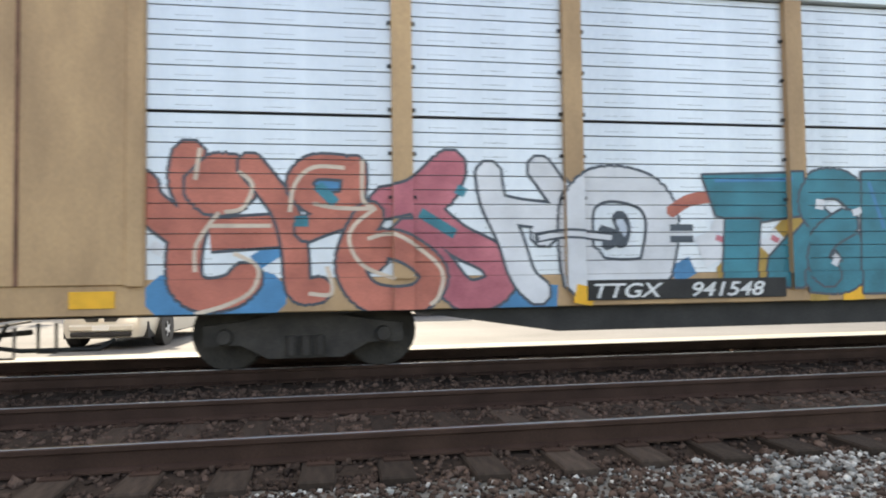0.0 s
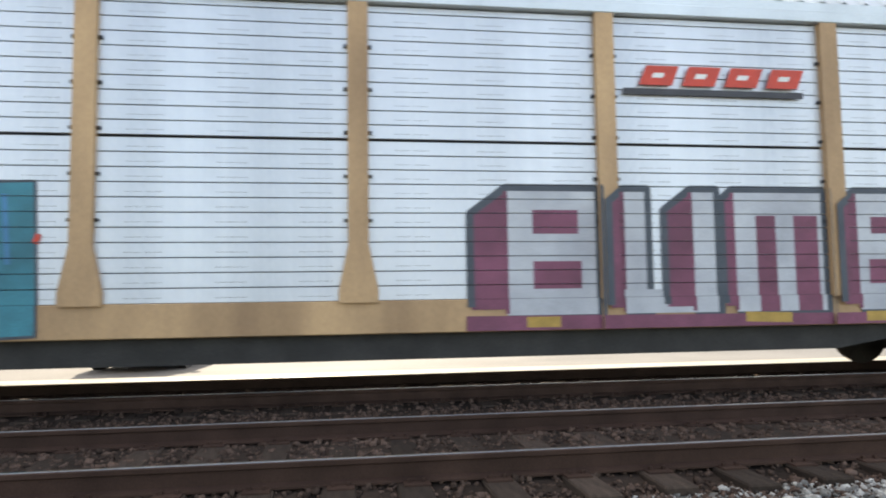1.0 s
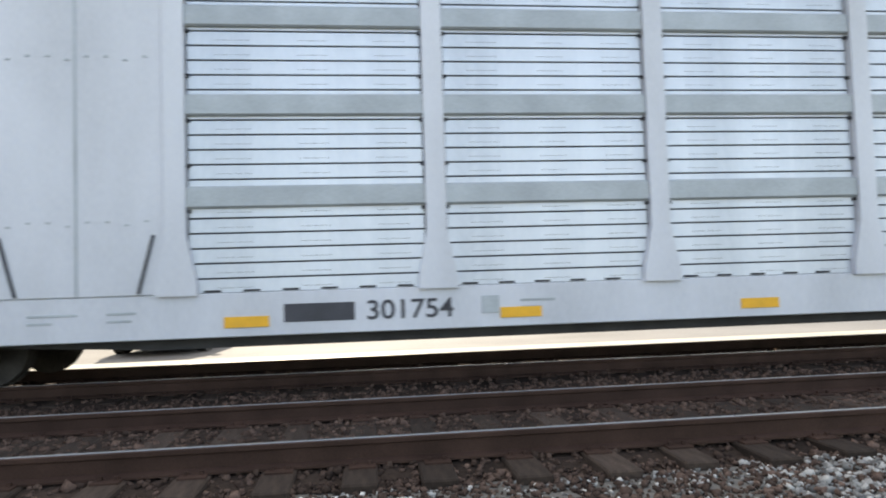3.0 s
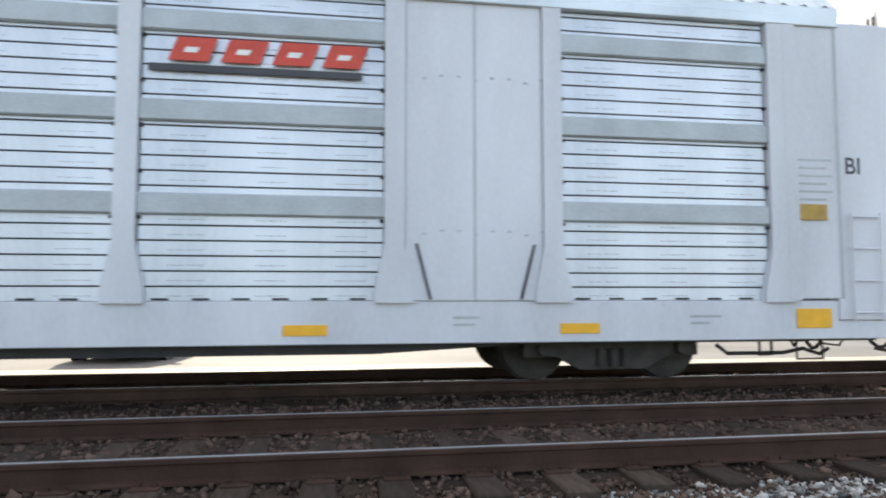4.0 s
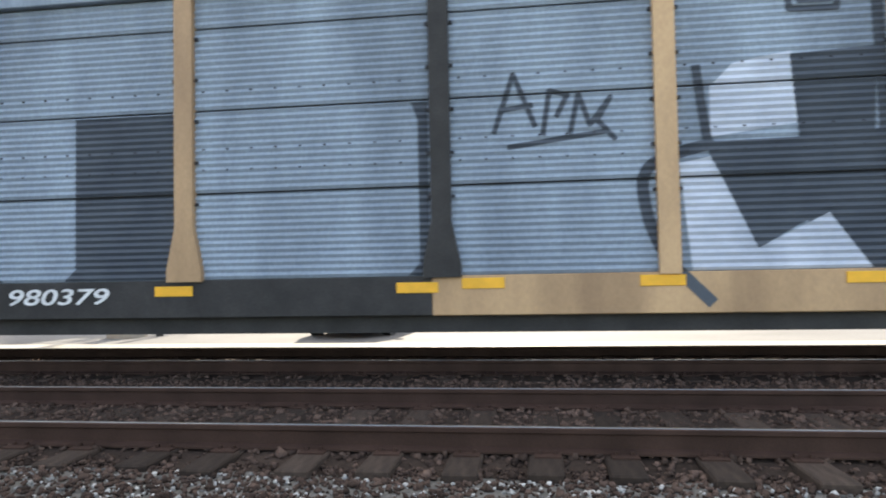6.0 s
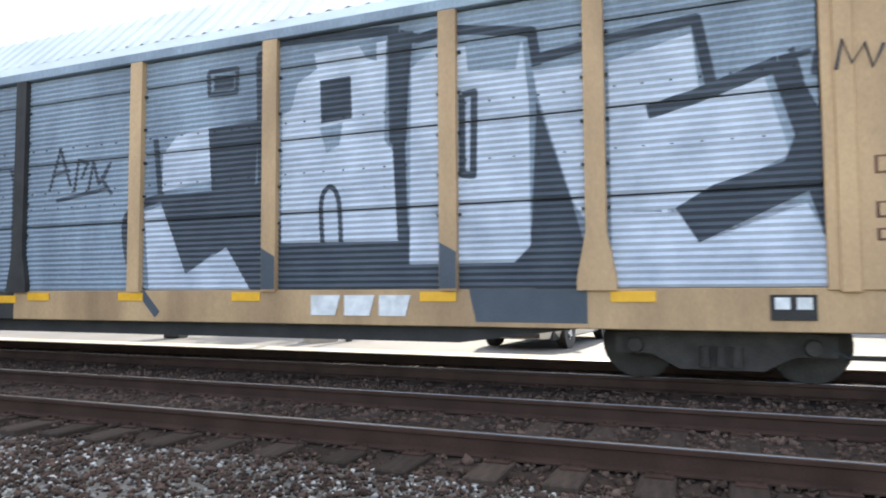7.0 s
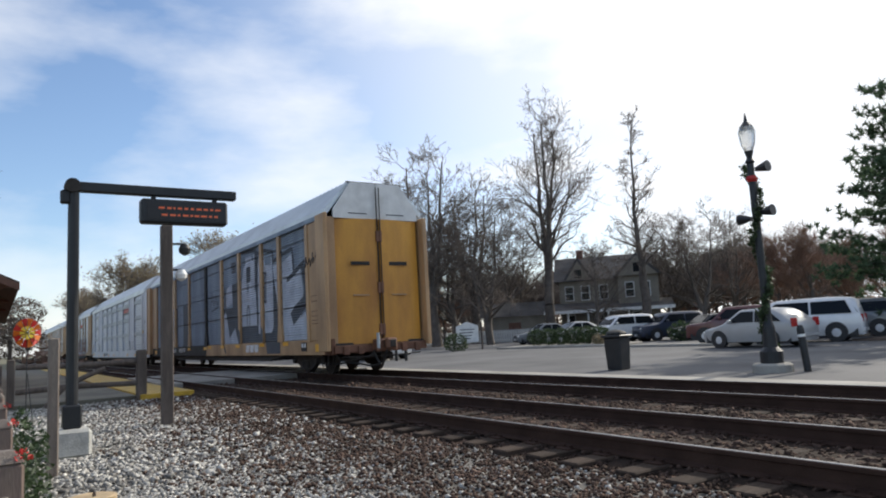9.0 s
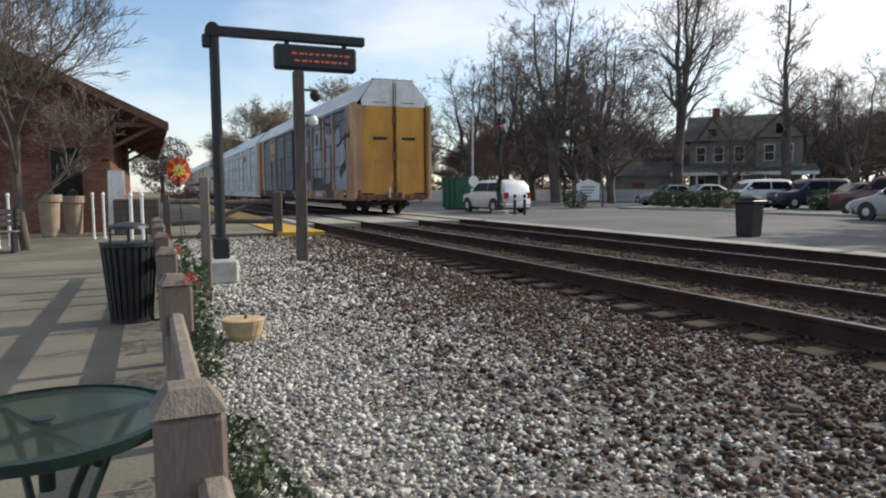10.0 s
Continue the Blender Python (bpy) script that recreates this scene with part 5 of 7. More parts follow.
# a battery lamp and a brake line at the rear
part("rear_valve", rod((26.35, -0.42, 0.72), (26.35, -0.42, 1.15), 0.05, 0.045, 10), "belt", car_c, "grey end-of-train hose fitting")

# two more tan cars that have passed already
lead, lead_spans, lead_wheels = make_rack("autorack_car", "tan auto rack railcar with pale galvanised panels, far ahead", "A", A_L, A_POSTS, A_BAYS, A_SILL, (3.65, 24.26))
end_panels(lead, "A", A_L, 2.0, 0.75)
TRAIN.append((lead, -33.2, []))
lead_two = copy_thing(lead, pose(0, 0, 0))
TRAIN.append((lead_two, -62.6, []))


def motions():
    for car, x0, wheels in TRAIN:
        walk(car, [(t, pose(x0 + x, YC, 0)) for t, x in zip(TRAIN_T, TRAIN_X)])
        for w in wheels:
            at = w.matrix_basis.translation.copy()
            walk(w, [(k / FPS, Matrix.Translation(at) @ Matrix.Rotation(rail_x(k / FPS) / 0.42, 4, "Y")) for k in range(0, 301)])


# ---- trees ----
def grow(seed, height, spread, levels, twig, trunk_r, lean=0.0, tall=False):
    """Tapered limbs as (start, end, radius, radius, level)."""
    rnd = random.Random(seed)
    out = []

    def limb(p, d, length, r, level):
        steps = 3 if level < 2 else 2
        for s in range(steps):
            d = (d + Vector((rnd.uniform(-1, 1), rnd.uniform(-1, 1), rnd.uniform(-0.5, 0.9))) * (0.10 + 0.05 * level)).normalized()
            q = p + d * (length / steps)
            r2 = r * (0.82 if level else 0.88)
            out.append((p, q, r, r2, level))
            if level < levels:
                k = rnd.choice((1, 1, 2, 2)) if level else (rnd.choice((1, 2)) if s else 0 if tall else 1)
                for _ in range(k):
                    ax = Vector((rnd.uniform(-1, 1), rnd.uniform(-1, 1), rnd.uniform(-0.35, 0.35))).normalized()
                    ang = rnd.uniform(0.6, 1.25) * spread
                    nd = (d * math.cos(ang) + ax * math.sin(ang) + Vector((0, 0, 0.14))).normalized()
                    limb(q, nd, length * rnd.uniform(0.5, 0.74), r2 * rnd.uniform(0.45, 0.62), level + 1)
            p, r = q, r2
        if level < levels:
            for _ in range(2):
                ax = Vector((rnd.uniform(-1, 1), rnd.uniform(-1, 1), 0)).normalized()
                nd = (d + ax * 0.55 * spread).normalized()
                limb(p, nd, length * rnd.uniform(0.55, 0.75), r * 0.7, level + 1)

    limb(Vector((0, 0, 0)), Vector((lean, 0, 1)).normalized(), height * (0.52 if tall else 0.42), trunk_r, 0)
    top = max(q.z for _, q, _, _, _ in out)
    k = height / top
    return [(p * k, q * k, max(a, twig), max(b, twig * 0.7), l) for p, q, a, b, l in out]


def grow_leader(seed, height, first, count, reach, rise, levels, twig, trunk_r, forks=1):
    """A tree with one or more long leaders and side limbs all the way up; limbs as in grow()."""
    rnd = random.Random(seed)
    out = []

    def limb(p, d, length, r, level):
        steps = 5 if level < 3 else 3
        for s in range(steps):
            d = (d + Vector((rnd.gauss(0, 1), rnd.gauss(0, 1), rnd.gauss(0.25, 0.7))) * 0.2).normalized()
            q = p + d * (length / steps) * rnd.uniform(0.7, 1.25)
            out.append((p, q, r, r * 0.84, level))
            p, r = q, r * 0.84
            if level < levels and s > 0:
                for _ in range(rnd.choice((1, 1, 2))):
                    ax = Vector((rnd.gauss(0, 1), rnd.gauss(0, 1), rnd.gauss(0.1, 0.6))).normalized()
                    limb(p, (d * 0.75 + ax * rnd.uniform(0.5, 0.9)).normalized(), length * rnd.uniform(0.32, 0.58), r * 0.55, level + 1)

    n = 12
    for f in range(forks):
        p, r = Vector((0, 0, 0)), trunk_r
        turn = 6.283 * (f + rnd.uniform(-0.1, 0.1)) / max(1, forks) + 0.4
        away = Vector((math.cos(turn), math.sin(turn), 0)) * (0.30 if forks > 1 else 0.04)
        for i in range(n):
            h = (i + 1) / n
            if f and h <= first:
                p, r = trunk[i].copy(), r * 0.94
                continue
            side = away * (1.2 * (1 - h) if h > first else 0)
            d = (Vector((rnd.gauss(0, 0.09), rnd.gauss(0, 0.09), 1)) + side).normalized()
            q = p + d * height / n
            r2 = r * (0.94 if h <= first else 0.80)
            out.append((p, q, r, r2, 0))
            if h > first:
                for _ in range(count):
                    a = rnd.uniform(0, 6.283)
                    nd = Vector((math.cos(a), math.sin(a), rise * rnd.uniform(0.6, 1.5))).normalized()
                    limb(p.lerp(q, rnd.random()), nd, height * reach * (1.15 - 0.75 * h) * rnd.uniform(0.6, 1.2), max(r2 * 0.45, 0.03), 1)
            p, r = q, r2
            if f == 0:
                trunk = [q.copy()] if i == 0 else trunk + [q.copy()]
    k = height / max(q.z for _, q, _, _, _ in out)
    return [(p * k, q * k, max(u, twig), max(v, twig * 0.7), l) for p, q, u, v, l in out]


def tubes(limbs, seg):
    p = np.array([l[0] for l in limbs])
    q = np.array([l[1] for l in limbs])
    ra, rb = np.array([l[2] for l in limbs]), np.array([l[3] for l in limbs])
    d = q - p
    d /= np.linalg.norm(d, axis=1)[:, None] + 1e-9
    ref = np.where(np.abs(d[:, 2:3]) < 0.9, np.array([[0, 0, 1.0]]), np.array([[1.0, 0, 0]]))
    u = np.cross(d, ref)
    u /= np.linalg.norm(u, axis=1)[:, None]
    v = np.cross(d, u)
    vs = []
    for base, r in ((p, ra), (q, rb)):
        for i in range(seg):
            t = 2 * math.pi * i / seg
            vs.append(base + (u * math.cos(t) + v * math.sin(t)) * r[:, None])
    n = len(limbs)
    vs = np.stack(vs, axis=1).reshape(-1, 3)
    f = np.array([(i, (i + 1) % seg, seg + (i + 1) % seg, seg + i) for i in range(seg)])
    return vs, (f[None] + 2 * seg * np.arange(n)[:, None, None]).reshape(-1, 4)


def bare_tree(label, seed, height, spread, levels, twig, trunk_r, colour="twig", tall=False, buds=0, limbs=None):
    t = thing("bare_tree", label, "tree")
    limbs = limbs or grow(seed, height, spread, levels, twig, trunk_r, 0.03, tall)
    big = [l for l in limbs if l[4] <= 1]
    small = [l for l in limbs if l[4] > 1]
    from_arrays("trunk", *tubes(big, 7), "bark", t)
    tagged(from_arrays("crown", *tubes(small, 3), colour, t, "bare winter twigs"), kind="stuff")
    if buds:
        ends = [l[1] for l in limbs if l[4] >= levels - 1]
        rnd = random.Random(seed + 1)
        vs, fs = [], []
        for _ in range(buds):
            c = rnd.choice(ends) + Vector((rnd.gauss(0, 0.3), rnd.gauss(0, 0.3), rnd.gauss(0, 0.3)))
            n = len(vs)
            for _k in range(3):
                vs.append(c + Vector((rnd.uniform(-0.16, 0.16), rnd.uniform(-0.16, 0.16), rnd.uniform(-0.12, 0.12))))
            fs.append((n, n + 1, n + 2))
        tagged(from_arrays("bud_cover", np.array(vs), np.array(fs), "buds", t, "tan buds on the twigs"), kind="stuff")
    return t


def polar(az, r, z=-0.42):
    """A place r metres off, az degrees left of straight across the tracks."""
    return (-r * math.sin(radians(az)), r * math.cos(radians(az)), z + max(0.0, r * math.cos(radians(az)) - 60) * 0.01)


GROVE = "bare trees round the parking lot"
kinds = [bare_tree("tall bare deciduous tree with many upswept limbs", 3, 19.0, 0.8, 5, 0.014, 0.42, limbs=grow_leader(3, 19.0, 0.30, 2, 0.38, 0.7, 4, 0.017, 0.52, 3)),
         bare_tree("very tall slender bare tree with a fan of twigs", 8, 22.5, 0.52, 5, 0.013, 0.40, limbs=grow_leader(8, 24.0, 0.36, 2, 0.33, 1.0, 4, 0.017, 0.50, 3)),
         bare_tree("tall narrow bare tree", 14, 19.5, 0.33, 5, 0.013, 0.36, limbs=grow_leader(14, 20.3, 0.33, 3, 0.17, 1.2, 4, 0.016, 0.44)),
         bare_tree("broad low bare tree with tangled twigs", 21, 12.5, 0.9, 5, 0.013, 0.34, limbs=grow_leader(21, 12.5, 0.2, 2, 0.5, 0.5, 4, 0.013, 0.34, 2)),
         bare_tree("russet bare tree with dense twigs", 33, 9.5, 0.8, 5, 0.016, 0.25, "redtwig"),
         bare_tree("budding tree with a rounded tan crown", 41, 11.0, 0.75, 5, 0.013, 0.3, buds=5000)]
spots = [(0, 57.6, 60, 0, 1.0), (1, 48.2, 63, 40, 1.0), (2, 40.6, 61, 80, 1.0), (3, 53.2, 57, 10, 1.05), (3, 36.3, 66, 200, 1.0), (3, 44.6, 58, 120, 0.72),
         (0, 62.0, 66, 150, 0.85), (0, 65.0, 72, 250, 0.8), (3, 59.5, 70, 60, 1.1), (3, 50.8, 74, 20, 1.1), (3, 34.0, 75, 90, 0.95), (0, 38.0, 82, 30, 0.7),
         (4, 31.0, 72, 0, 1.0), (4, 28.6, 70, 60, 1.05), (4, 33.0, 84, 120, 1.0), (4, 26.0, 78, 180, 1.0), (4, 23.5, 80, 220, 1.0), (5, 81.0, 74, 0, 1.0), (5, 73.4, 64, 130, 1.08),
         (5, 84.5, 90, 60, 0.8), (0, 69.5, 80, 300, 0.75), (2, 55.3, 80, 200, 0.85), (4, 63.5, 62, 40, 0.8), (4, 57.0, 64, 90, 0.6), (3, 30.0, 95, 50, 0.9),
         (0, 54.5, 66, 200, 0.9), (3, 56.0, 62, 300, 1.05), (3, 38.5, 70, 30, 1.0), (0, 60.0, 75, 20, 0.9)]
for i, (k, az, r, turn, s) in enumerate(spots):
    m = Matrix.Translation(polar(az, r)) @ Matrix.Rotation(radians(turn), 4, "Z")
    if all(sp_[0] != k for sp_ in spots[:i]):
        ob = kinds[k]
        ob.matrix_basis = m @ Matrix.Scale(s, 4)
    else:
        ob = copy_thing(kinds[k], m)
        ob.scale = (s, s, s)
    tagged(ob, group=GROVE)

# far woods, one mass
wl = grow(77, 11.0, 0.9, 5, 0.022, 0.25)
wv, wf = tubes(wl, 3)
vs, fs, n = [], [], 0
rnd = random.Random(12)
for i in range(150):
    az, r, s, t = rnd.uniform(-75, 86), rnd.uniform(95, 150), rnd.uniform(0.7, 1.25), rnd.uniform(0, 6.28)
    if i >= 95:
        az, r, s = rnd.uniform(24, 74), rnd.uniform(88, 130), rnd.uniform(0.65, 1.1)
    if az < -20 and i % 2:
        continue
    x, y, z = polar(az, r)
    rot = np.array(((math.cos(t), -math.sin(t), 0), (math.sin(t), math.cos(t), 0), (0, 0, 1)))
    vs.append(wv @ rot.T * s + np.array((x, y, z)))
    fs.append(wf + n)
    n += len(wv)
tagged(from_arrays("far_woods", np.concatenate(vs), np.concatenate(fs), "twig"), "brown bare woods along the horizon", "woods", kind="stuff")
# low brush that closes the foot of the woods
vs, fs, n = [], [], 0
rnd = random.Random(4)
for i in range(9000):
    az, r = rnd.uniform(-75, 88), rnd.uniform(84, 160)
    x, y, z = polar(az, r)
    h = abs(rnd.gauss(0, 1.8))
    c = np.array((x, y, z + h))
    vs += [c + np.array((rnd.uniform(-1, 1), rnd.uniform(-1, 1), rnd.uniform(-0.7, 0.7))) for _ in range(3)]
    fs.append((n, n + 1, n + 2))
    n += 3
tagged(from_arrays("far_brush", np.array(vs), np.array(fs), "redtwig"), "russet brush at the foot of the woods", "brush", kind="stuff")


def pine(label, seed, height, radius):
    t = thing("pine_tree", label, "tree", group="pines behind the parking lot")
    rnd = random.Random(seed)
    limbs = [(Vector((0, 0, 0)), Vector((0.1, 0, height * 0.5)), 0.28, 0.2, 0), (Vector((0.1, 0, height * 0.5)), Vector((0, 0, height * 0.97)), 0.2, 0.03, 0)]
    tufts = []
    z = height * 0.10
    while z < height * 0.97:
        f = z / height
        reach = radius * (1.0 - f) ** 0.5 * (0.7 + 0.3 * min(1, f * 4)) * rnd.uniform(0.8, 1.1)
        for _ in range(rnd.choice((6, 7, 8))):
            a = rnd.uniform(0, 6.283)
            rr = reach * rnd.uniform(0.55, 1.12)
            q = Vector((math.cos(a) * rr, math.sin(a) * rr, z + rr * rnd.uniform(0.02, 0.28)))
            limbs.append((Vector((0.05, 0, z)), q, 0.06, 0.015, 1))
            for k in range(int(5 + rr * 8)):
                g = rnd.uniform(0.25, 1.06)
                tufts.append(Vector((0.05, 0, z)).lerp(q, g) + Vector((rnd.gauss(0, 0.24), rnd.gauss(0, 0.24), rnd.gauss(0, 0.15))))
        z += height * rnd.uniform(0.028, 0.046)
    from_arrays("trunk", *tubes(limbs, 6), "bark", t)
    vs, fs = [], []
    for c in tufts:
        for _ in range(15):
            d = Vector((rnd.gauss(0, 1), rnd.gauss(0, 1), rnd.gauss(0.35, 0.8))).normalized()
            w = d.orthogonal().normalized() * rnd.uniform(0.03, 0.06)
            n = len(vs)
            q = c + d * rnd.uniform(0.18, 0.36)
            vs += [c - w, c + w, q]
            fs.append((n, n + 1, n + 2))
    tagged(from_arrays("needles", np.array(vs), np.array(fs), "needle", t, "dark green needle tufts"), kind="stuff")
    return t


p1_ = pine("large dark green pine with ragged outline", 5, 12.8, 6.4)
p1_.matrix_basis = Matrix.Translation(polar(19.6, 38)) @ Matrix.Diagonal((1, 1, 1.05, 1))
ob = copy_thing(p1_, Matrix.Translation(polar(5.4, 58)) @ Matrix.Rotation(2.0, 4, "Z"))
ob = copy_thing(p1_, Matrix.Translation(polar(10.2, 60)) @ Matrix.Rotation(4.0, 4, "Z"))
ob.scale = (0.85, 0.85, 0.85)
ob = copy_thing(p1_, Matrix.Translation(polar(14.0, 37)) @ Matrix.Rotation(1.0, 4, "Z"))
ob.scale = (0.6, 0.6, 0.45)


# ---- vehicles ----
PAINT = {n: mat(n + "_car_paint", c, 0.32, 0.15, 0.05, 3, 60, 0.0) for n, c in (
    ("white", (0.74, 0.74, 0.74)), ("cream", (0.66, 0.62, 0.54)), ("silver", (0.42, 0.42, 0.42)), ("black", (0.02, 0.02, 0.022)),
    ("navy", (0.03, 0.04, 0.07)), ("grey", (0.16, 0.17, 0.18)), ("maroon", (0.11, 0.035, 0.035)))}
for n, m_ in PAINT.items():
    m_.node_tree.nodes["Principled BSDF"].inputs["Coat Weight"].default_value = 0.5
    M["paint_" + n] = m_
SHAPES = {   # side outline from the front, the belt's height and the corners of the glasshouse
    "sedan": (4.6, 1.78, [(0.0, 0.35), (0.0, 0.62), (0.12, 0.74), (1.25, 0.92), (1.95, 1.38), (2.35, 1.45), (3.1, 1.43), (3.9, 1.02), (4.5, 0.96), (4.6, 0.75), (4.6, 0.35)], 0.93, (1.38, 2.05, 3.05, 3.75), 1.39),
    "hatch": (4.1, 1.72, [(0.0, 0.35), (0.0, 0.62), (0.1, 0.74), (1.05, 0.95), (1.75, 1.42), (2.1, 1.48), (3.2, 1.46), (3.9, 1.02), (4.08, 0.9), (4.1, 0.7), (4.1, 0.35)], 0.95, (1.18, 1.85, 3.15, 3.75), 1.42),
    "suv": (4.55, 1.84, [(0.0, 0.42), (0.0, 0.78), (0.1, 0.95), (1.15, 1.08), (1.75, 1.62), (2.1, 1.70), (4.1, 1.68), (4.45, 1.10), (4.55, 0.95), (4.55, 0.42)], 1.10, (1.28, 1.85, 4.0, 4.35), 1.60),
    "van": (5.0, 1.95, [(0.0, 0.38), (0.0, 0.75), (0.12, 0.92), (0.9, 1.08), (1.7, 1.70), (2.1, 1.78), (4.6, 1.76), (4.92, 1.15), (5.0, 0.9), (5.0, 0.38)], 1.10, (1.05, 1.82, 4.5, 4.8), 1.68),
}


def vehicle(name, kind, colour, label, x, y, heading):
    """Parked at (x, y); heading: degrees from +x towards +y in which its front points."""
    L, W, prof, belt, (g0, g1, g2, g3), gz = SHAPES[kind]
    v = thing(name, label, "car" if kind in ("sedan", "hatch") else kind, group="parked cars")
    top = curve(prof[1:-1], 4)
    tx, tz = [p[0] for p in top], [p[1] for p in top]
    st = sorted({round(x_, 3) for x_ in (*np.linspace(0, L, 27), *[p[0] for p in prof])})
    bm = bmesh.new()
    rings = []
    for x_ in st:
        h_ = float(np.interp(x_, tx, tz))
        f = 2 * x_ / L - 1
        w_ = W / 2 * (1 - (0.24 if f < 0 else 0.17) * abs(f) ** 5)
        zb = prof[0][1] - 0.12
        b_ = min(belt, h_ - 0.05)
        up_ = max(0.0, h_ - belt)
        ring = [(w_ * 0.92, zb), (w_ * 0.985, 0.38 * b_ + 0.1), (w_, 0.66 * b_), (w_ * 0.985, b_ - 0.06), (w_ * (0.985 - 0.30 * up_ * 0.9), max(b_, h_ - 0.06)), (w_ * (0.9 - 0.30 * up_), h_ - 0.008), (0.0, h_ + 0.012)]
        rings.append([bm.verts.new((x_ - L / 2, -y_, z_)) for y_, z_ in ring] + [bm.verts.new((x_ - L / 2, y_, z_)) for y_, z_ in ring[-2::-1]])
    for ra, rb in zip(rings, rings[1:]):
        for i in range(len(ra) - 1):
            bm.faces.new((ra[i], rb[i], rb[i + 1], ra[i + 1]))
    bm.faces.new(rings[0])
    bm.faces.new(rings[-1][::-1])
    bmesh.ops.recalc_face_normals(bm, faces=bm.faces)
    body = part("body", bm, "paint_" + colour, v, smooth=True)
    for s in (-1, 1):
        def yy(z):
            return s * (W / 2 * (0.985 - 0.27 * max(0.0, z - belt)) + 0.012)
        mid = (g1 + g2) / 2
        for a0, a1, b0, b1 in ((g0 + 0.12, mid - 0.04, g1 + 0.06, mid - 0.04), (mid + 0.04, g3 - 0.14, mid + 0.04, g2 - 0.04)):
            pts = [(a0 - L / 2, belt + 0.03), (a1 - L / 2, belt + 0.03), (b1 - L / 2, gz - 0.03), (b0 - L / 2, gz - 0.03)]
            bm = bmesh.new()
            o = [bm.verts.new((u, yy(z), z)) for u, z in pts]
            i = [bm.verts.new((u, yy(z) - s * 0.03, z)) for u, z in pts]
            bm.faces.new(o), bm.faces.new(i[::-1])
            for k in range(4):
                bm.faces.new((o[k], i[k], i[(k + 1) % 4], o[(k + 1) % 4]))
            part("side_window", bm, "window", v)
        part("door_handle", cube(0.15, 0.33, s * (W / 2 + 0.004) - 0.012, s * (W / 2 + 0.004) + 0.012, belt - 0.12, belt - 0.09, 0.004), "paint_" + colour, body)
        part("mirror", cube(g0 - L / 2 + 0.25, g0 - L / 2 + 0.4, s * (W / 2 + 0.02), s * (W / 2 + 0.18), belt + 0.02, belt + 0.16, 0.03) if s > 0 else cube(g0 - L / 2 + 0.25, g0 - L / 2 + 0.4, -W / 2 - 0.18, -W / 2 - 0.02, belt + 0.02, belt + 0.16, 0.03), "paint_" + colour, v)
        hz = prof[1][1]
        part("headlight", cube(-L / 2 - 0.015, -L / 2 + 0.16, s * 0.55 - 0.14, s * 0.55 + 0.14, hz - 0.04, hz + 0.06, 0.03), "lamp_glass", v, "clear headlight")
        part("tail_light", cube(L / 2 - 0.12, L / 2 + 0.012, s * 0.68 - 0.12, s * 0.68 + 0.12, 0.75, 0.75 + (0.16 if kind == "sedan" else 0.32), 0.02), "redlens", v, "red tail light")
    for a, b in (((g0, belt + 0.02), (g1, gz)), ((g3, belt + 0.02), (g2, gz))):
        bm = bmesh.new()
        out = 0.02 * (-1 if a[0] < b[0] else 1)
        q = []
        for u, z in (a, b):
            w = W / 2 * (1 - 0.30 * (z - belt) / 0.6 * 0.6) - 0.12
            q.append([(u - L / 2 + out * 3.0, -w, z + 0.035), (u - L / 2 + out * 3.0, w, z + 0.035)])
        bm.faces.new([bm.verts.new(p) for p in (q[0][0], q[0][1], q[1][1], q[1][0])])
        r = bmesh.ops.extrude_face_region(bm, geom=list(bm.faces))
        for e in r["geom"]:
            if isinstance(e, bmesh.types.BMVert):
                e.co.z -= 0.03
        part("windscreen", bm, "window", v)
    for s in (-1, 1):
        part("grille", prism([(s * 0.03, 0.66), (s * 0.06, 0.52), (s * 0.26, 0.52), (s * 0.33, 0.60), (s * 0.30, 0.67)][::s], "x", -L / 2 - 0.014, -L / 2 + 0.05), "plastic", v, "dark split grille")
    part("air_intake", cube(-L / 2 - 0.046, -L / 2 + 0.1, -0.55, 0.55, 0.245, 0.335, 0.02), "plastic", v, "dark lower air intake")
    part("bumper", cube(-L / 2 - 0.04, -L / 2 + 0.1, -W / 2 + 0.3, W / 2 - 0.3, 0.34, 0.47, 0.03), "plastic" if kind == "suv" else "paint_" + colour, v)
    part("rear_bumper", cube(L / 2 - 0.1, L / 2 + 0.04, -W / 2 + 0.16, W / 2 - 0.16, 0.36, 0.52, 0.03), "paint_" + colour, v)
    part("number_plate", cube(-L / 2 - 0.05, -L / 2 - 0.03, -0.15, 0.15, 0.36, 0.45), "whitepaint", v)
    part("floor_pan", cube(-L / 2 + 0.2, L / 2 - 0.2, -W / 2 + 0.12, W / 2 - 0.12, 0.2, 0.5), "plastic", v)
    rw = 0.32 if kind in ("sedan", "hatch") else 0.37
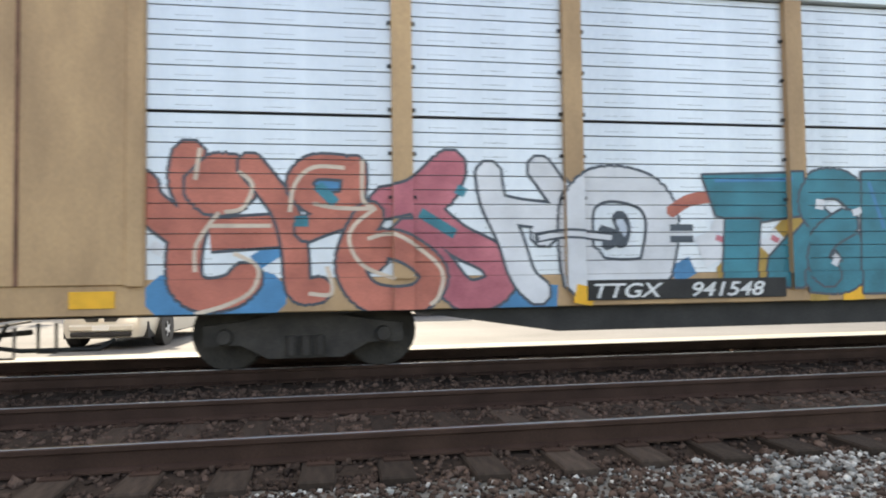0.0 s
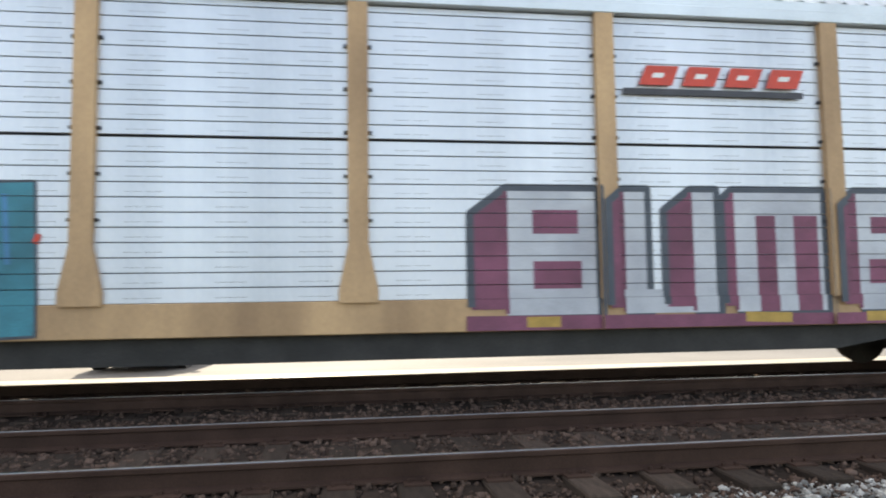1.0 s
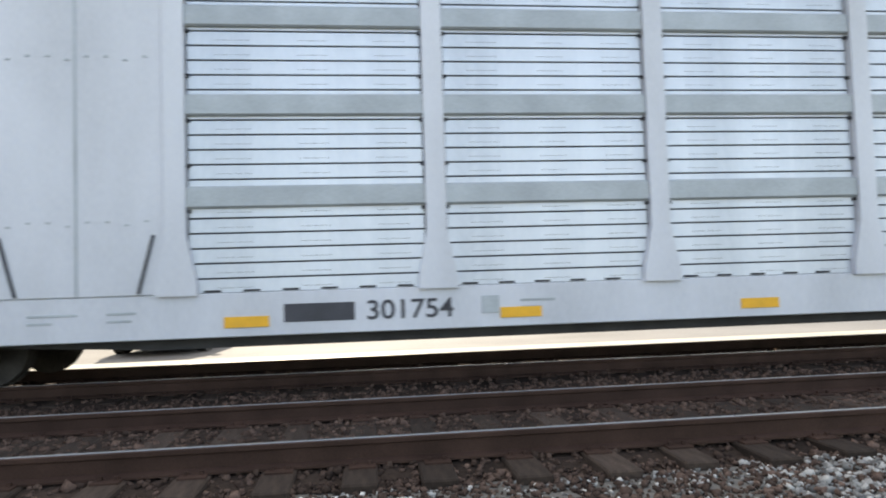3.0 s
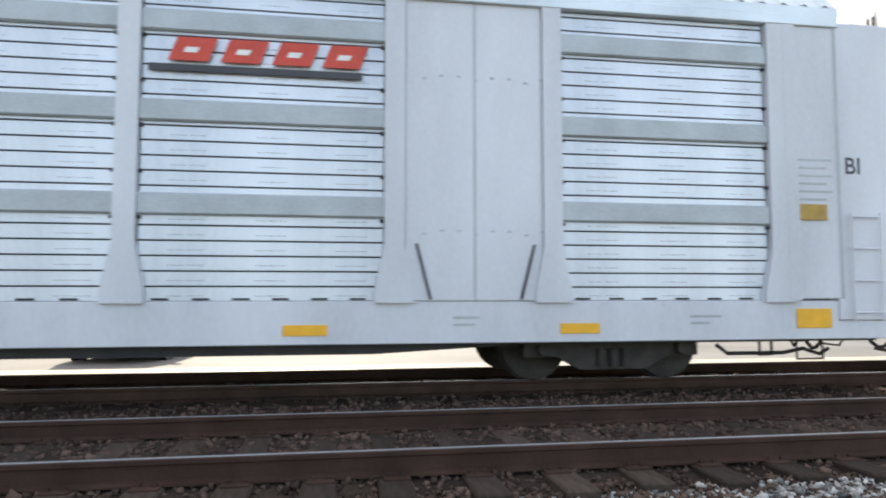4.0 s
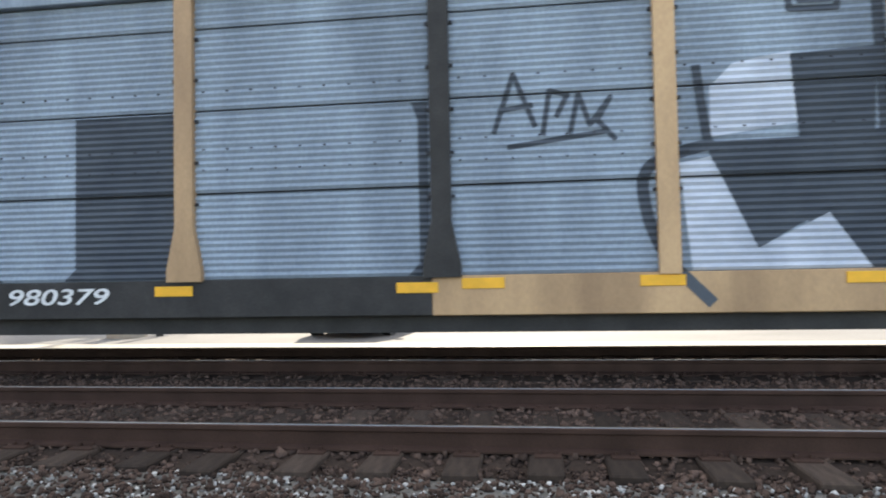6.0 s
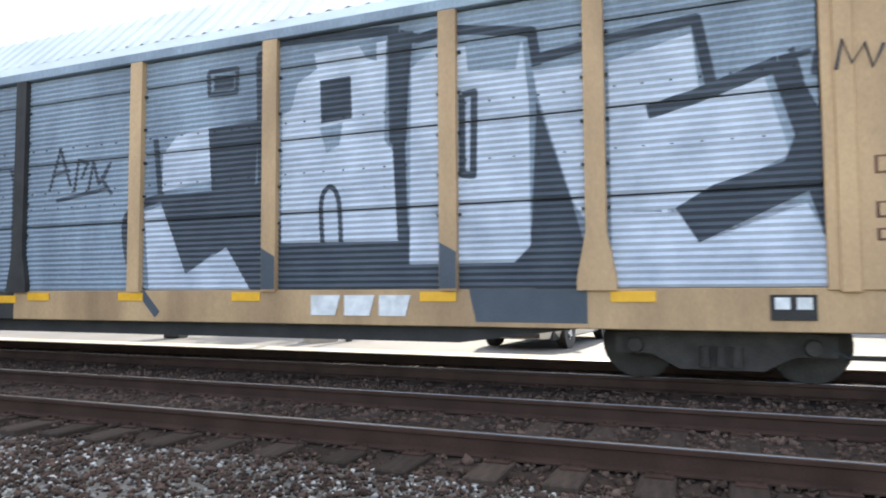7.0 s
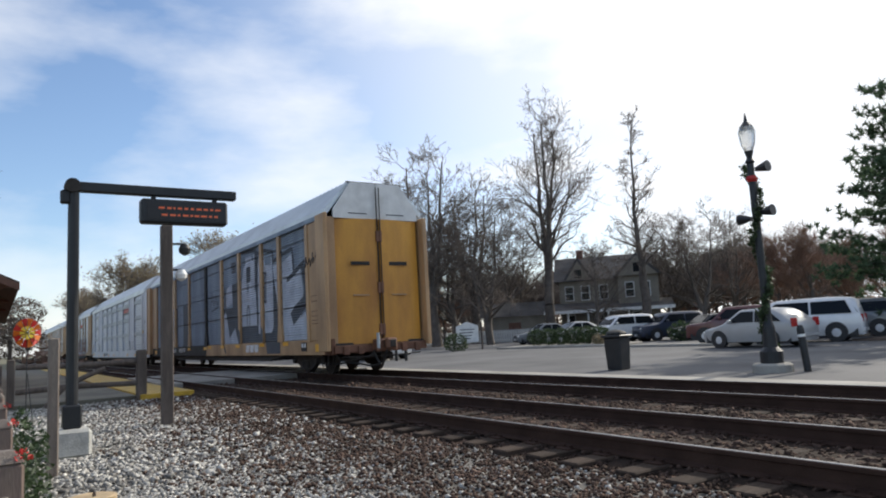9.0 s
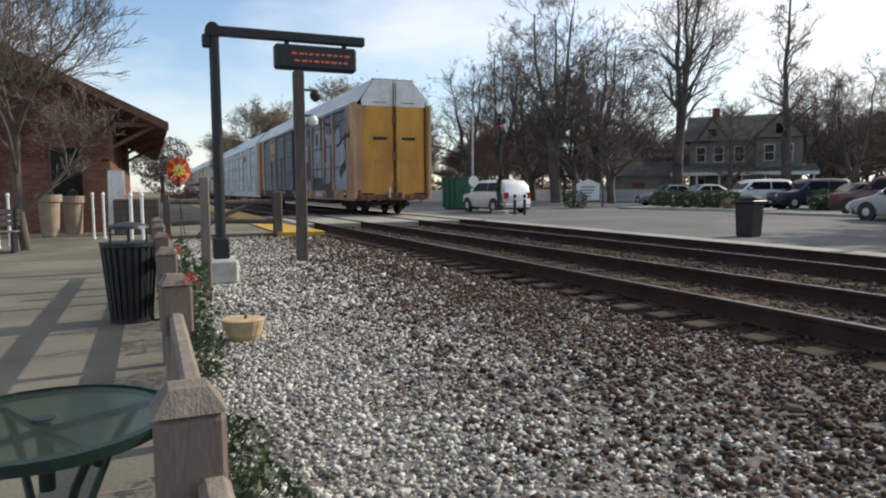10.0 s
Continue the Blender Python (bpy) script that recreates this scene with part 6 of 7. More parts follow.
    for cx in (-L / 2 + 0.88, L / 2 - 0.95):
        for s in (-1, 1):
            w = part("wheel", lathe([(rw * 0.6, -0.11), (rw - 0.02, -0.11), (rw, -0.07), (rw, 0.07), (rw - 0.02, 0.11), (rw * 0.6, 0.11)], 22), "tyre", v, "black tyre")
            w.matrix_basis = pose(cx, s * (W / 2 - 0.1), rw, 90)
            r_ = part("rim", lathe([(rw * 0.62, -0.10), (rw * 0.62, 0.10), (rw * 0.5, 0.115), (0.06, 0.122)], 22), "rim", w)
            r2 = part("hub", lathe([(rw * 0.62, -0.118), (rw * 0.5, -0.112), (0.05, -0.09)][::-1], 22), "rim", w)
            if y < 24 and x > -20:
                for j in range(5):
                    gap = part("rim_gap", lathe([(0.055, -0.004), (0.055, 0.004), (0.001, 0.0045)], 8), "tyre", w)
                    gap.matrix_basis = pose(0.125 * math.cos(1.2566 * j), 0.125 * math.sin(1.2566 * j), -s * 0.119, 0)
            part("arch", lathe([(rw + 0.04, -0.02), (rw + 0.04, 0.02), (0.1, 0.021), (0.1, -0.021)], 22), "plastic", v).matrix_basis = pose(cx, s * (W / 2 - 0.005), rw + 0.02, 90)
    v.matrix_basis = pose(x, y, -0.2, 0, 0, heading + 180)
    return v


vehicle("sedan", "sedan", "cream", "pearl white sedan facing the tracks in the lot", -3.82, 15.75, 264)
vehicle("suv", "suv", "white", "white suv parked behind the pale sedan", -3.6, 23.6, 155)
vehicle("minivan", "van", "silver", "silver minivan parked near the fuel station", 1.7, 23.05, 172)
vehicle("suv", "suv", "white", "white suv driving lane beside the far lamp post", -33.15, 16.95, 184)
vehicle("hatchback", "hatch", "silver", "silver compact car parked across the lot", -16.25, 25.1, 177)
vehicle("van", "van", "white", "white passenger van parked behind the silver car", -16.6, 28.6, 200)
vehicle("suv", "suv", "maroon", "dark maroon suv parked among other cars", -20.4, 30.0, 210)
vehicle("suv", "suv", "white", "white pickup-like suv parked facing the tracks", -30.6, 33.0, 250)
vehicle("suv", "suv", "navy", "dark blue suv parked facing the tracks", -28.4, 35.0, 250)
vehicle("sedan", "sedan", "black", "black sedan parked facing the tracks", -25.6, 35.2, 246)
vehicle("sedan", "sedan", "silver", "silver sedan half hidden by the hedge", -35.2, 33.5, 250)
vehicle("sedan", "sedan", "grey", "grey sedan half hidden by the hedge", -38.6, 33.8, 250)
vehicle("suv", "suv", "grey", "grey suv parked at the end of the row", -16.9, 33.4, 200)
vehicle("sedan", "sedan", "white", "white sedan parked in the second row", -19.6, 35.0, 205)
vehicle("suv", "suv", "white", "white suv parked in the far row", -15.2, 37.2, 200)
vehicle("suv", "suv", "black", "black suv parked in the far row", -18.4, 38.8, 205)
vehicle("sedan", "sedan", "silver", "silver sedan parked near the pine", -13.4, 38.8, 200)
vehicle("sedan", "sedan", "navy", "dark sedan parked in the far row", -22.6, 37.0, 240)


# ---- street furniture beyond the tracks ----
def lamp_post(x, y):
    t = thing("street_lamp", "black ornate street lamp wound with garland on a stone base", "street lamp", pose(x, y, -0.2) @ Matrix.Scale(0.99, 4), "street lamps")
    part("stone_base", lathe([(0.42, 0.0), (0.42, 0.16), (0.36, 0.2)], 16), "concrete", t, "round stone base")
    part("post", lathe([(0.24, 0.2), (0.24, 0.45), (0.15, 0.55), (0.13, 1.0), (0.09, 1.15), (0.075, 4.7), (0.11, 4.75), (0.06, 4.85), (0.10, 5.0)], 14), "black_metal", t, "fluted black post")
    part("globe", lathe([(0.09, 5.0), (0.15, 5.16), (0.19, 5.45), (0.15, 5.58)], 14), "lantern_glass", t, "acorn-shaped clear glass lamp")
    part("cap", lathe([(0.155, 5.58), (0.10, 5.64), (0.04, 5.72), (0.012, 5.9)], 12), "black_metal", t)
    rnd = random.Random(3)
    vs, fs = [], []
    for i in range(1500):
        z = rnd.uniform(0.5, 4.7)
        a = z * 3.4 + rnd.gauss(0, 0.5)
        r = 0.11 + abs(rnd.gauss(0, 0.04))
        c = Vector((math.cos(a) * r, math.sin(a) * r, z))
        n = len(vs)
        vs += [c + Vector((rnd.uniform(-0.06, 0.06), rnd.uniform(-0.06, 0.06), rnd.uniform(-0.06, 0.06))) for _ in range(3)]
        fs.append((n, n + 1, n + 2))
    tagged(from_arrays("garland", np.array(vs), np.array(fs), "leaf", t, "dark evergreen garland"), kind="stuff")
    for s, z in ((-1, 3.45), (1, 3.55), (1, 4.55)):
        h = part("speaker_horn", rod((s * 0.12, 0, z), (s * 0.42, 0, z + 0.02), 0.05, 0.13, 12), "black_metal", t, "small black horn")
    part("bow", lathe([(0.10, 4.28), (0.14, 4.35), (0.10, 4.42)], 10), "redlens", t, "dark red bow")
    return t


lamp_post(-9.05, 14.1)
lamp_post(-30.6, 15.9)
b = thing("trash_bin", "black square plastic trash bin with a bag", "trash bin", pose(-13.35, 13.95, -0.2, 0, 0, 10))
bm = cube(-0.26, 0.26, -0.26, 0.26, 0.0, 0.86, 0.03)
for v_ in bm.verts:
    k = 0.86 + 0.17 * v_.co.z
    v_.co.x, v_.co.y = v_.co.x * k, v_.co.y * k
part("body", bm, "plastic", b)
part("rim", cube(-0.31, 0.31, -0.31, 0.31, 0.862, 0.93, 0.02), "plastic", b)
bm = bmesh.new()
bmesh.ops.create_icosphere(bm, subdivisions=2, radius=0.28)
for v_ in bm.verts:
    v_.co = Vector((v_.co.x, v_.co.y, max(-0.05, v_.co.z * 0.4 + 0.03 * noise.noise(v_.co * 9)) + 0.96))
part("bag", bm, "hose", b, "crumpled black bag")
for x, y in ((-8.42, 14.35), (-29.6, 16.2), (-29.0, 16.4)):
    t = thing("bollard", "dark round bollard by the lamp post", "bollard", pose(x, y, -0.2, 0, -4 if x > -9 else 0, 0), "dark bollards")
    part("shaft", lathe([(0.075, 0), (0.075, 0.92), (0.05, 0.99)], 14), "black_metal", t)
    part("band", lathe([(0.08, 0.74), (0.08, 0.8)], 14), "whitepaint", t)


def clump(parent, name, material, n, sx, sy, sz, leaf, seed, z0=0.0):
    """A bushy mass of small leaves with an uneven outline."""
    rnd = random.Random(seed)
    vs, fs = [], []
    for _ in range(n):
        d = Vector((rnd.gauss(0, 1), rnd.gauss(0, 1), rnd.gauss(0, 1))).normalized()
        k = rnd.uniform(0.72, 1.0) * (1 + 0.16 * noise.noise(d * 3 + Vector((seed, 0, 0))))
        c = Vector((d.x * sx * k, d.y * sy * k, z0 + sz + d.z * sz * k))
        c.z = max(c.z, z0 + 0.02)
        m = len(vs)
        vs += [c + Vector((rnd.uniform(-leaf, leaf), rnd.uniform(-leaf, leaf), rnd.uniform(-leaf, leaf))) for _ in range(3)]
        fs.append((m, m + 1, m + 2))
    return tagged(from_arrays(name, np.array(vs), np.array(fs), material, parent), kind="stuff")


ob = mesh_object("mulch_bed", cube(-14.5, -2.5, 28.5, 39.5, -0.5, -0.12, 0.06), "mulch")
tagged(ob, "brown mulch bed under the pines", "mulch bed", kind="structure")
h = thing("hedge", "low clipped evergreen hedge in a kerbed island", "hedge", pose(-30.6, 28.4, -0.2, 0, 0, 12))
for i in range(6):
    clump(h, "leaves", "leaf", 1500, 0.62, 0.6, 0.52, 0.07, 30 + i).matrix_basis = pose(-2.2 + 0.9 * i, 0, 0.1)
clump(h, "grass_tuft", "buds", 500, 0.45, 0.4, 0.28, 0.1, 60).matrix_basis = pose(2.6, -0.6, 0.1)
part("island", cube(-4.2, 4.2, -1.6, 1.4, -0.1, 0.12, 0.05), "concrete", h, "kerbed island")
ob = mesh_object("kerb_island", cube(-24, -17.4, 26.2, 26.8, -0.4, -0.08, 0.03), "concrete")
tagged(ob, "low concrete kerb between the parking rows", "kerb", kind="structure")

for i, (az, r) in enumerate(((56.2, 44), (38.2, 42), (22.5, 34), (16.0, 35))):
    t = thing("shrub", "small dark evergreen shrub by the parking lot", "shrub", Matrix.Translation(polar(az, r, -0.3)), "shrubs")
    clump(t, "leaves", "leaf", 900, 0.8, 0.8, 0.62, 0.09, 80 + i)

t = thing("notice_board", "white notice board on two dark posts", "sign", Matrix.Translation(polar(55.2, 46, -0.2)) @ Matrix.Rotation(radians(50), 4, "Z"))
part("board", cube(-0.75, 0.75, -0.05, 0.05, 0.45, 1.55, 0.03), "whitepaint", t)
part("gable", prism([(-0.75, 1.55), (0.75, 1.55), (0.0, 1.85)], "y", -0.05, 0.05), "whitepaint", t)
for s in (-1, 1):
    part("post", cube(s * 0.95 - 0.06, s * 0.95 + 0.06, -0.06, 0.06, 0.0, 1.75, 0.01), "darkwood", t)
for i in range(4):
    part("text_bar", cube(-0.5, 0.5 - 0.1 * i, -0.058, -0.05, 1.3 - 0.2 * i, 1.36 - 0.2 * i), "ink", t)

fence = thing("picket_fence", "white picket fence behind the parking lot", "fence")
fa, fb = Vector((-80, 30, -0.3)), Vector((-38, 47, -0.3))
d = (fb - fa).normalized()
n = 170
bm0 = None
for i in range(n):
    p = fa.lerp(fb, i / (n - 1))
    if bm0 is None:
        ob = part("picket", prism([(-0.1, 0), (0.1, 0), (0.1, 1.15), (0, 1.28), (-0.1, 1.15)], "y", -0.015, 0.015), "whitepaint", fence)
        bm0 = ob.data
    else:
        ob = new("picket", bm0)
        ob.parent = fence
    ob.matrix_basis = pose(p.x, p.y, p.z, 0, 0, math.degrees(math.atan2(d.y, d.x)))
for z in (0.3, 0.95):
    part("rail", rod(fa + Vector((0, 0.06, z)), fb + Vector((0, 0.06, z)), 0.04, 0.04, 6), "whitepaint", fence)

t = thing("dumpster", "dark green metal dumpster near the crossing", "dumpster", pose(-38.8, 17.6, -0.2, 0, 0, 5))
part("body", prism([(-1.0, 0.12), (1.0, 0.12), (1.1, 1.9), (-1.1, 1.9)], "y", -0.8, 0.8), "dumpster", t)
part("lid", cube(-1.12, 1.12, -0.84, 0.84, 1.9, 1.98, 0.02), "plastic", t)
part("base_rail", cube(-0.9, 0.9, -0.7, 0.7, 0.0, 0.12), "black_metal", t)
for i in range(3):
    part("rib", cube(-0.75 + 0.6 * i, -0.65 + 0.6 * i, -0.86, -0.8, 0.2, 1.8, 0.01), "dumpster", t)
t = thing("utility_pole", "thin grey pole with a small round sign", "pole", pose(-36.6, 17.3, -0.2))
part("pole", rod((0, 0, 0), (0, 0, 6.0), 0.07, 0.05, 10), "belt", t)
part("sign_disc", rod((0.12, 0, 1.7), (0.16, 0, 1.7), 0.32, 0.32, 20), "whitepaint", t, "round white sign")

# the fuel station and a pale trailer at the back
t = thing("fuel_station", "fuel station canopy with orange and yellow fascia", "canopy", pose(6.0, 56, 0))
part("fascia", cube(-11, 11, -4, 4, 3.9, 4.45, 0.03), "whitepaint", t)
part("orange_band", cube(-11.02, 11.02, -4.03, 4.03, 3.62, 3.9, 0.01), "canopy_red", t)
part("yellow_band", cube(-11.03, 11.03, -4.04, 4.04, 3.5, 3.62, 0.01), "canopy_yellow", t)
for x in (-8, 0, 8):
    part("column", cube(x - 0.2, x + 0.2, -0.2, 0.2, -0.4, 3.5, 0.02), "whitepaint", t)
part("kiosk", cube(-6, 9, 4.2, 10, -0.4, 3.2, 0.03), "brick", t)
part("kiosk_window", cube(-3, 5, 4.15, 4.22, 0.6, 2.4), "window", t)
t = thing("trailer", "long white box trailer parked behind the cars", "trailer", pose(-1.5, 37, -0.2))
part("box", cube(-5.5, 5.5, -1.1, 1.1, 0.75, 2.35, 0.04), "whitepaint", t)
for i in range(10):
    part("panel_rib", cube(-5.0 + 1.1 * i, -4.95 + 1.1 * i, -1.115, -1.1, 0.8, 2.3), "belt", t)
part("skirt", cube(-5.2, 5.2, -1.0, 1.0, 0.45, 0.75), "black_metal", t)
for x in (-3.6, -2.7, 3.4):
    part("wheel", rod((x, -1.05, 0.4), (x, 1.05, 0.4), 0.4, 0.4, 16), "tyre", t)

# the old house with a porch
hx, hy, hz = polar(43.2, 72, -0.42)
house = thing("house", "old two-storey clapboard house with porch and grey roof", "house", pose(hx, hy, hz, 0, 0, 43) @ Matrix.Scale(0.97, 4))
part("wall", cube(-5, 4, -3.5, 4, 0, 5.9, 0.02), "clapboard", house)
part("gable_wing", cube(0.8, 4.6, -5.2, -3.4, 0, 6.0, 0.02), "clapboard", house)
part("roof", prism([(-4.1, 5.9), (4.6, 5.9), (0.25, 8.6)], "x", -5.5, 4.4), "house_roof", house)
part("wing_roof", prism([(0.4, 6.0), (5.0, 6.0), (2.7, 8.2)], "y", -5.6, 0.2), "house_roof", house)
part("front_gable", prism([(-4.6, 5.9), (-1.4, 5.9), (-3.0, 8.3)], "y", -3.9, 0.2), "house_roof", house)
part("gable_face", prism([(-4.3, 5.9), (-1.7, 5.9), (-3.0, 7.9)], "y", -3.93, -3.88), "clapboard", house)
part("attic_window", cube(-3.35, -2.65, -3.98, -3.92, 6.2, 7.0), "window", house)
part("wing_face", prism([(0.8, 6.0), (4.6, 6.0), (2.7, 7.9)], "y", -5.66, -5.6), "clapboard", house)
part("attic_window", cube(2.35, 3.05, -5.72, -5.65, 6.3, 7.2), "window", house)
part("chimney", cube(-3.2, -2.5, 0.0, 0.7, 7.2, 9.4, 0.02), "brick", house)
part("porch_roof", prism([(-7.2, 2.9), (-3.4, 2.9), (-3.4, 3.7)], "x", -6.4, 5.8), "house_roof", house)
part("porch_fascia", cube(-6.4, 5.8, -7.2, -7.05, 2.6, 2.9), "whitepaint", house)
part("porch_floor", cube(-6.2, 5.6, -7.0, -3.5, 0, 0.5), "belt", house)
for i in range(7):
    part("porch_column", rod((-6.0 + 1.9 * i, -6.9, 0.5), (-6.0 + 1.9 * i, -6.9, 2.65), 0.11, 0.09, 10), "whitepaint", house)
for x, z, y in ((-4.0, 3.9, -3.5), (-2.4, 3.9, -3.5), (-0.6, 3.9, -3.5), (1.9, 3.9, -5.2), (3.4, 3.9, -5.2), (-4.0, 1.0, -3.5), (-1.2, 1.0, -3.5), (2.4, 1.0, -5.2)):
    w = part("window", cube(x - 0.45, x + 0.45, y - 0.06, y + 0.02, z, z + 1.5), "whitepaint", house, "white window frame")
    part("pane", cube(x - 0.37, x + 0.37, y - 0.075, y - 0.05, z + 0.08, z + 0.72), "window", w)
    part("pane", cube(x - 0.37, x + 0.37, y - 0.075, y - 0.05, z + 0.78, z + 1.42), "window", w)
t = thing("outbuilding", "low dark shed beside the old house", "shed", Matrix.Translation(polar(51.0, 70)) @ Matrix.Rotation(radians(48), 4, "Z"))
part("wall", cube(-3, 3, -2, 2, 0, 2.6, 0.02), "clapboard", t)
part("roof", prism([(-2.4, 2.6), (2.4, 2.6), (0, 4.0)], "x", -3.4, 3.4), "house_roof", t)
part("door", cube(-0.6, 0.6, -2.06, -2.0, 0, 2.0), "brownpaint", t)

# ---- the near side: sign, posts, fence, table ----
GP = GZ - 0.01
t = thing("train_sign", "dark steel post and arm with a hanging led sign", "sign", pose(-10.5, 0.70, GP))
part("footing", cube(-0.22, 0.22, -0.22, 0.22, 0, 0.36, 0.04), "stone_white", t, "whitewashed block footing")
part("foot_sleeve", cube(-0.11, 0.11, -0.11, 0.11, 0.36, 0.66, 0.02), "black_metal", t)
part("post", rod((0, 0, 0.3), (0, 0, 3.55), 0.075, 0.068, 14), "black_metal", t)
part("end_cap", rod((-0.10, -0.02, 3.54), (0.11, -0.02, 3.54), 0.095, 0.095, 16), "iron", t, "round dark cap")
part("bracket", cube(-0.06, 0.06, -0.16, -0.04, 3.3, 3.48, 0.02), "black_metal", t)
part("arm", cube(-0.07, 0.07, -0.05, 2.16, 3.47, 3.60, 0.012), "black_metal", t)
board = part("board", cube(-0.1, 0.1, 0.82, 2.02, 3.07, 3.42, 0.03), "black_metal", t, "black led sign box")
for y in (1.0, 1.85):
    part("hanger", cube(-0.03, 0.03, y - 0.03, y + 0.03, 3.41, 3.48), "black_metal", board)
part("screen", cube(0.1, 0.108, 0.9, 1.95, 3.13, 3.36), "plastic", board)
rnd = random.Random(6)
for r_, z in enumerate((3.29, 3.19)):
    y = 1.05 + 0.04 * r_
    while y < 1.85:
        w = rnd.uniform(0.03, 0.09)
        part("led_bar", cube(0.108, 0.112, y, y + w, z - 0.014, z + 0.014), "led", board, "lit amber bar")
        y += w + rnd.uniform(0.015, 0.04)
t = thing("camera_post", "square dark wooden post with two small cameras", "post", pose(-12.65, 2.3, GP))
part("post", cube(-0.09, 0.09, -0.09, 0.09, 0, 3.42, 0.015), "darkwood", t)
for z, y, mt in ((2.55, 0.24, "whitepaint"), (3.0, 0.3, "black_metal")):
    part("arm", rod((0, 0.08, z + 0.1), (0, y, z + 0.1), 0.02, 0.02, 8), "black_metal", t)
    part("camera_dome", lathe([(0.02, z - 0.1), (0.09, z - 0.05), (0.1, z + 0.02), (0.06, z + 0.1)], 14, (0, y)), mt, t, "small round camera")
t = thing("marker_post", "weathered grey wooden marker post", "post", pose(-9.1, 0.40, GP))
part("post", cube(-0.055, 0.055, -0.055, 0.055, 0, 1.5, 0.015), "wood", t)
t = thing("corner_post", "weathered wooden post at the platform corner", "post", pose(-19.55, 3.05, GP))
part("post", cube(-0.12, 0.12, -0.12, 0.12, 0, 1.3, 0.03), "darkwood", t)
t = thing("rail_fence", "low dark rail fence along the platform end", "fence")
part("top_rail", pipe([(-19.55, 2.95, 0.76), (-19.6, 1.8, 0.74), (-19.6, 0.3, 0.79)], 0.07, 8), "darkwood", t)
part("low_rail", pipe([(-19.55, 2.95, 0.2), (-19.6, 2.3, 0.22), (-19.62, 1.4, 0.24), (-19.6, 0.3, 0.2)], 0.065, 8), "darkwood", t)
part("fallen_rail", pipe([(-19.45, 2.2, 0.64), (-19.45, 1.75, 0.46), (-19.45, 1.3, 0.24), (-19.45, 0.9, -0.2)], 0.06, 8), "darkwood", t)
part("post", cube(-19.7, -19.52, 0.12, 0.28, -0.16, 0.98, 0.02), "darkwood", t)

fence = thing("wooden_fence", "weathered split wooden fence between platform and gravel", "fence")
PX = [-1.88, -3.97, -5.75, -7.7, -9.75, -11.8]
for i, x in enumerate(PX):
    w = 0.06
    bm = cube(-w + 0.008, w - 0.008, -w + 0.008, w - 0.008, 0, 0.87, 0.008)
    ob = part("post", bm, "wood", fence, "square post with a bevelled cap")
    ob.matrix_basis = pose(x, -0.165 if i == 0 else -0.12, GP, 0, 0, random.uniform(-6, 6))
    part("collar", cube(-w - 0.012, w + 0.012, -w - 0.012, w + 0.012, 0.62, 0.86, 0.012), "redwood", ob, "red-brown stained post head")
    cap = bmesh.new()
    bmesh.ops.create_cone(cap, cap_ends=True, segments=4, radius1=(w + 0.014) * 1.42, radius2=0.055, depth=0.05, matrix=Matrix.Translation((0, 0, 0.89)) @ Matrix.Rotation(radians(45), 4, "Z"))
    part("cap", cap, "wood", ob)
xs = [0.6] + PX
for xa, xb in zip(xs, xs[1:]):
    for z in (0.36, 0.0):
        ob = part("rail", cube(xb + 0.06, xa - 0.06, -0.155, -0.09, z, z + 0.11, 0.015), "wood", fence, "weathered split rail")
rnd = random.Random(9)
for i, (x, y, s, z0) in enumerate(((-2.6, 0.12, 0.2, GP), (-3.4, 0.1, 0.17, GP), (-5.3, 0.08, 0.2, GP), (-6.5, 0.06, 0.22, GP), (-7.4, 0.04, 0.28, GP), (-8.4, 0.03, 0.26, GP), (-2.15, 0.16, 0.16, GP))):
    t = thing("vine_clump", "green leafy vine growing along the fence", "plant", pose(x, y, z0), "vines on the fence")
    clump(t, "leaves", "leaf", 420, s * 1.5, s * 0.8, s, 0.028, 100 + i)
    if i in (2, 3, 4):
        clump(t, "climbing_leaves", "leaf", 380, 0.10, 0.08, 0.46, 0.026, 140 + i)
for x in (-3.97, -5.75, -7.7):
    t = thing("red_bow", "small red bow tied on the fence post", "bow", pose(x + 0.06, -0.05, 0.60), "red bows")
    clump(t, "ribbon", "flower_red", 24, 0.045, 0.035, 0.03, 0.013, int(-x * 10))

t = thing("garden_table", "round dark green metal table with glass top", "table", pose(-2.57, -0.53, -0.25))
part("tabletop", lathe([(0.33, 0.63), (0.345, 0.635), (0.345, 0.655), (0.33, 0.66)], 40), "tableglass", t)
part("rim", ring([(0.338, 0.622), (0.358, 0.63), (0.358, 0.662), (0.338, 0.666)], 40), "green_metal", t, "dark green metal rim")
part("hub_ring", lathe([(0.02, 0.66), (0.032, 0.662), (0.032, 0.667), (0.018, 0.667)], 18), "black_metal", t)
for a in (0.5, 0.5 + math.pi / 2):
    part("cross_bar", rod((math.cos(a) * -0.33, math.sin(a) * -0.33, 0.612), (math.cos(a) * 0.33, math.sin(a) * 0.33, 0.612), 0.012, 0.012, 6), "green_metal", t)
part("hub_post", rod((0, 0, 0.45), (0, 0, 0.63), 0.022, 0.022, 10), "green_metal", t)
for k in range(4):
    a = k * math.pi / 2 + 0.5
    pts = [(math.cos(a) * r, math.sin(a) * r, z) for r, z in ((0.28, 0.62), (0.18, 0.5), (0.10, 0.33), (0.16, 0.15), (0.30, 0.0))]
    part("leg", pipe(pts, 0.013, 8), "green_metal", t)
t = thing("trash_can", "black slatted metal trash can with a raised lid", "trash can", pose(-7.74, -0.42, -0.22) @ Matrix.Diagonal((0.82, 0.82, 1, 1)))
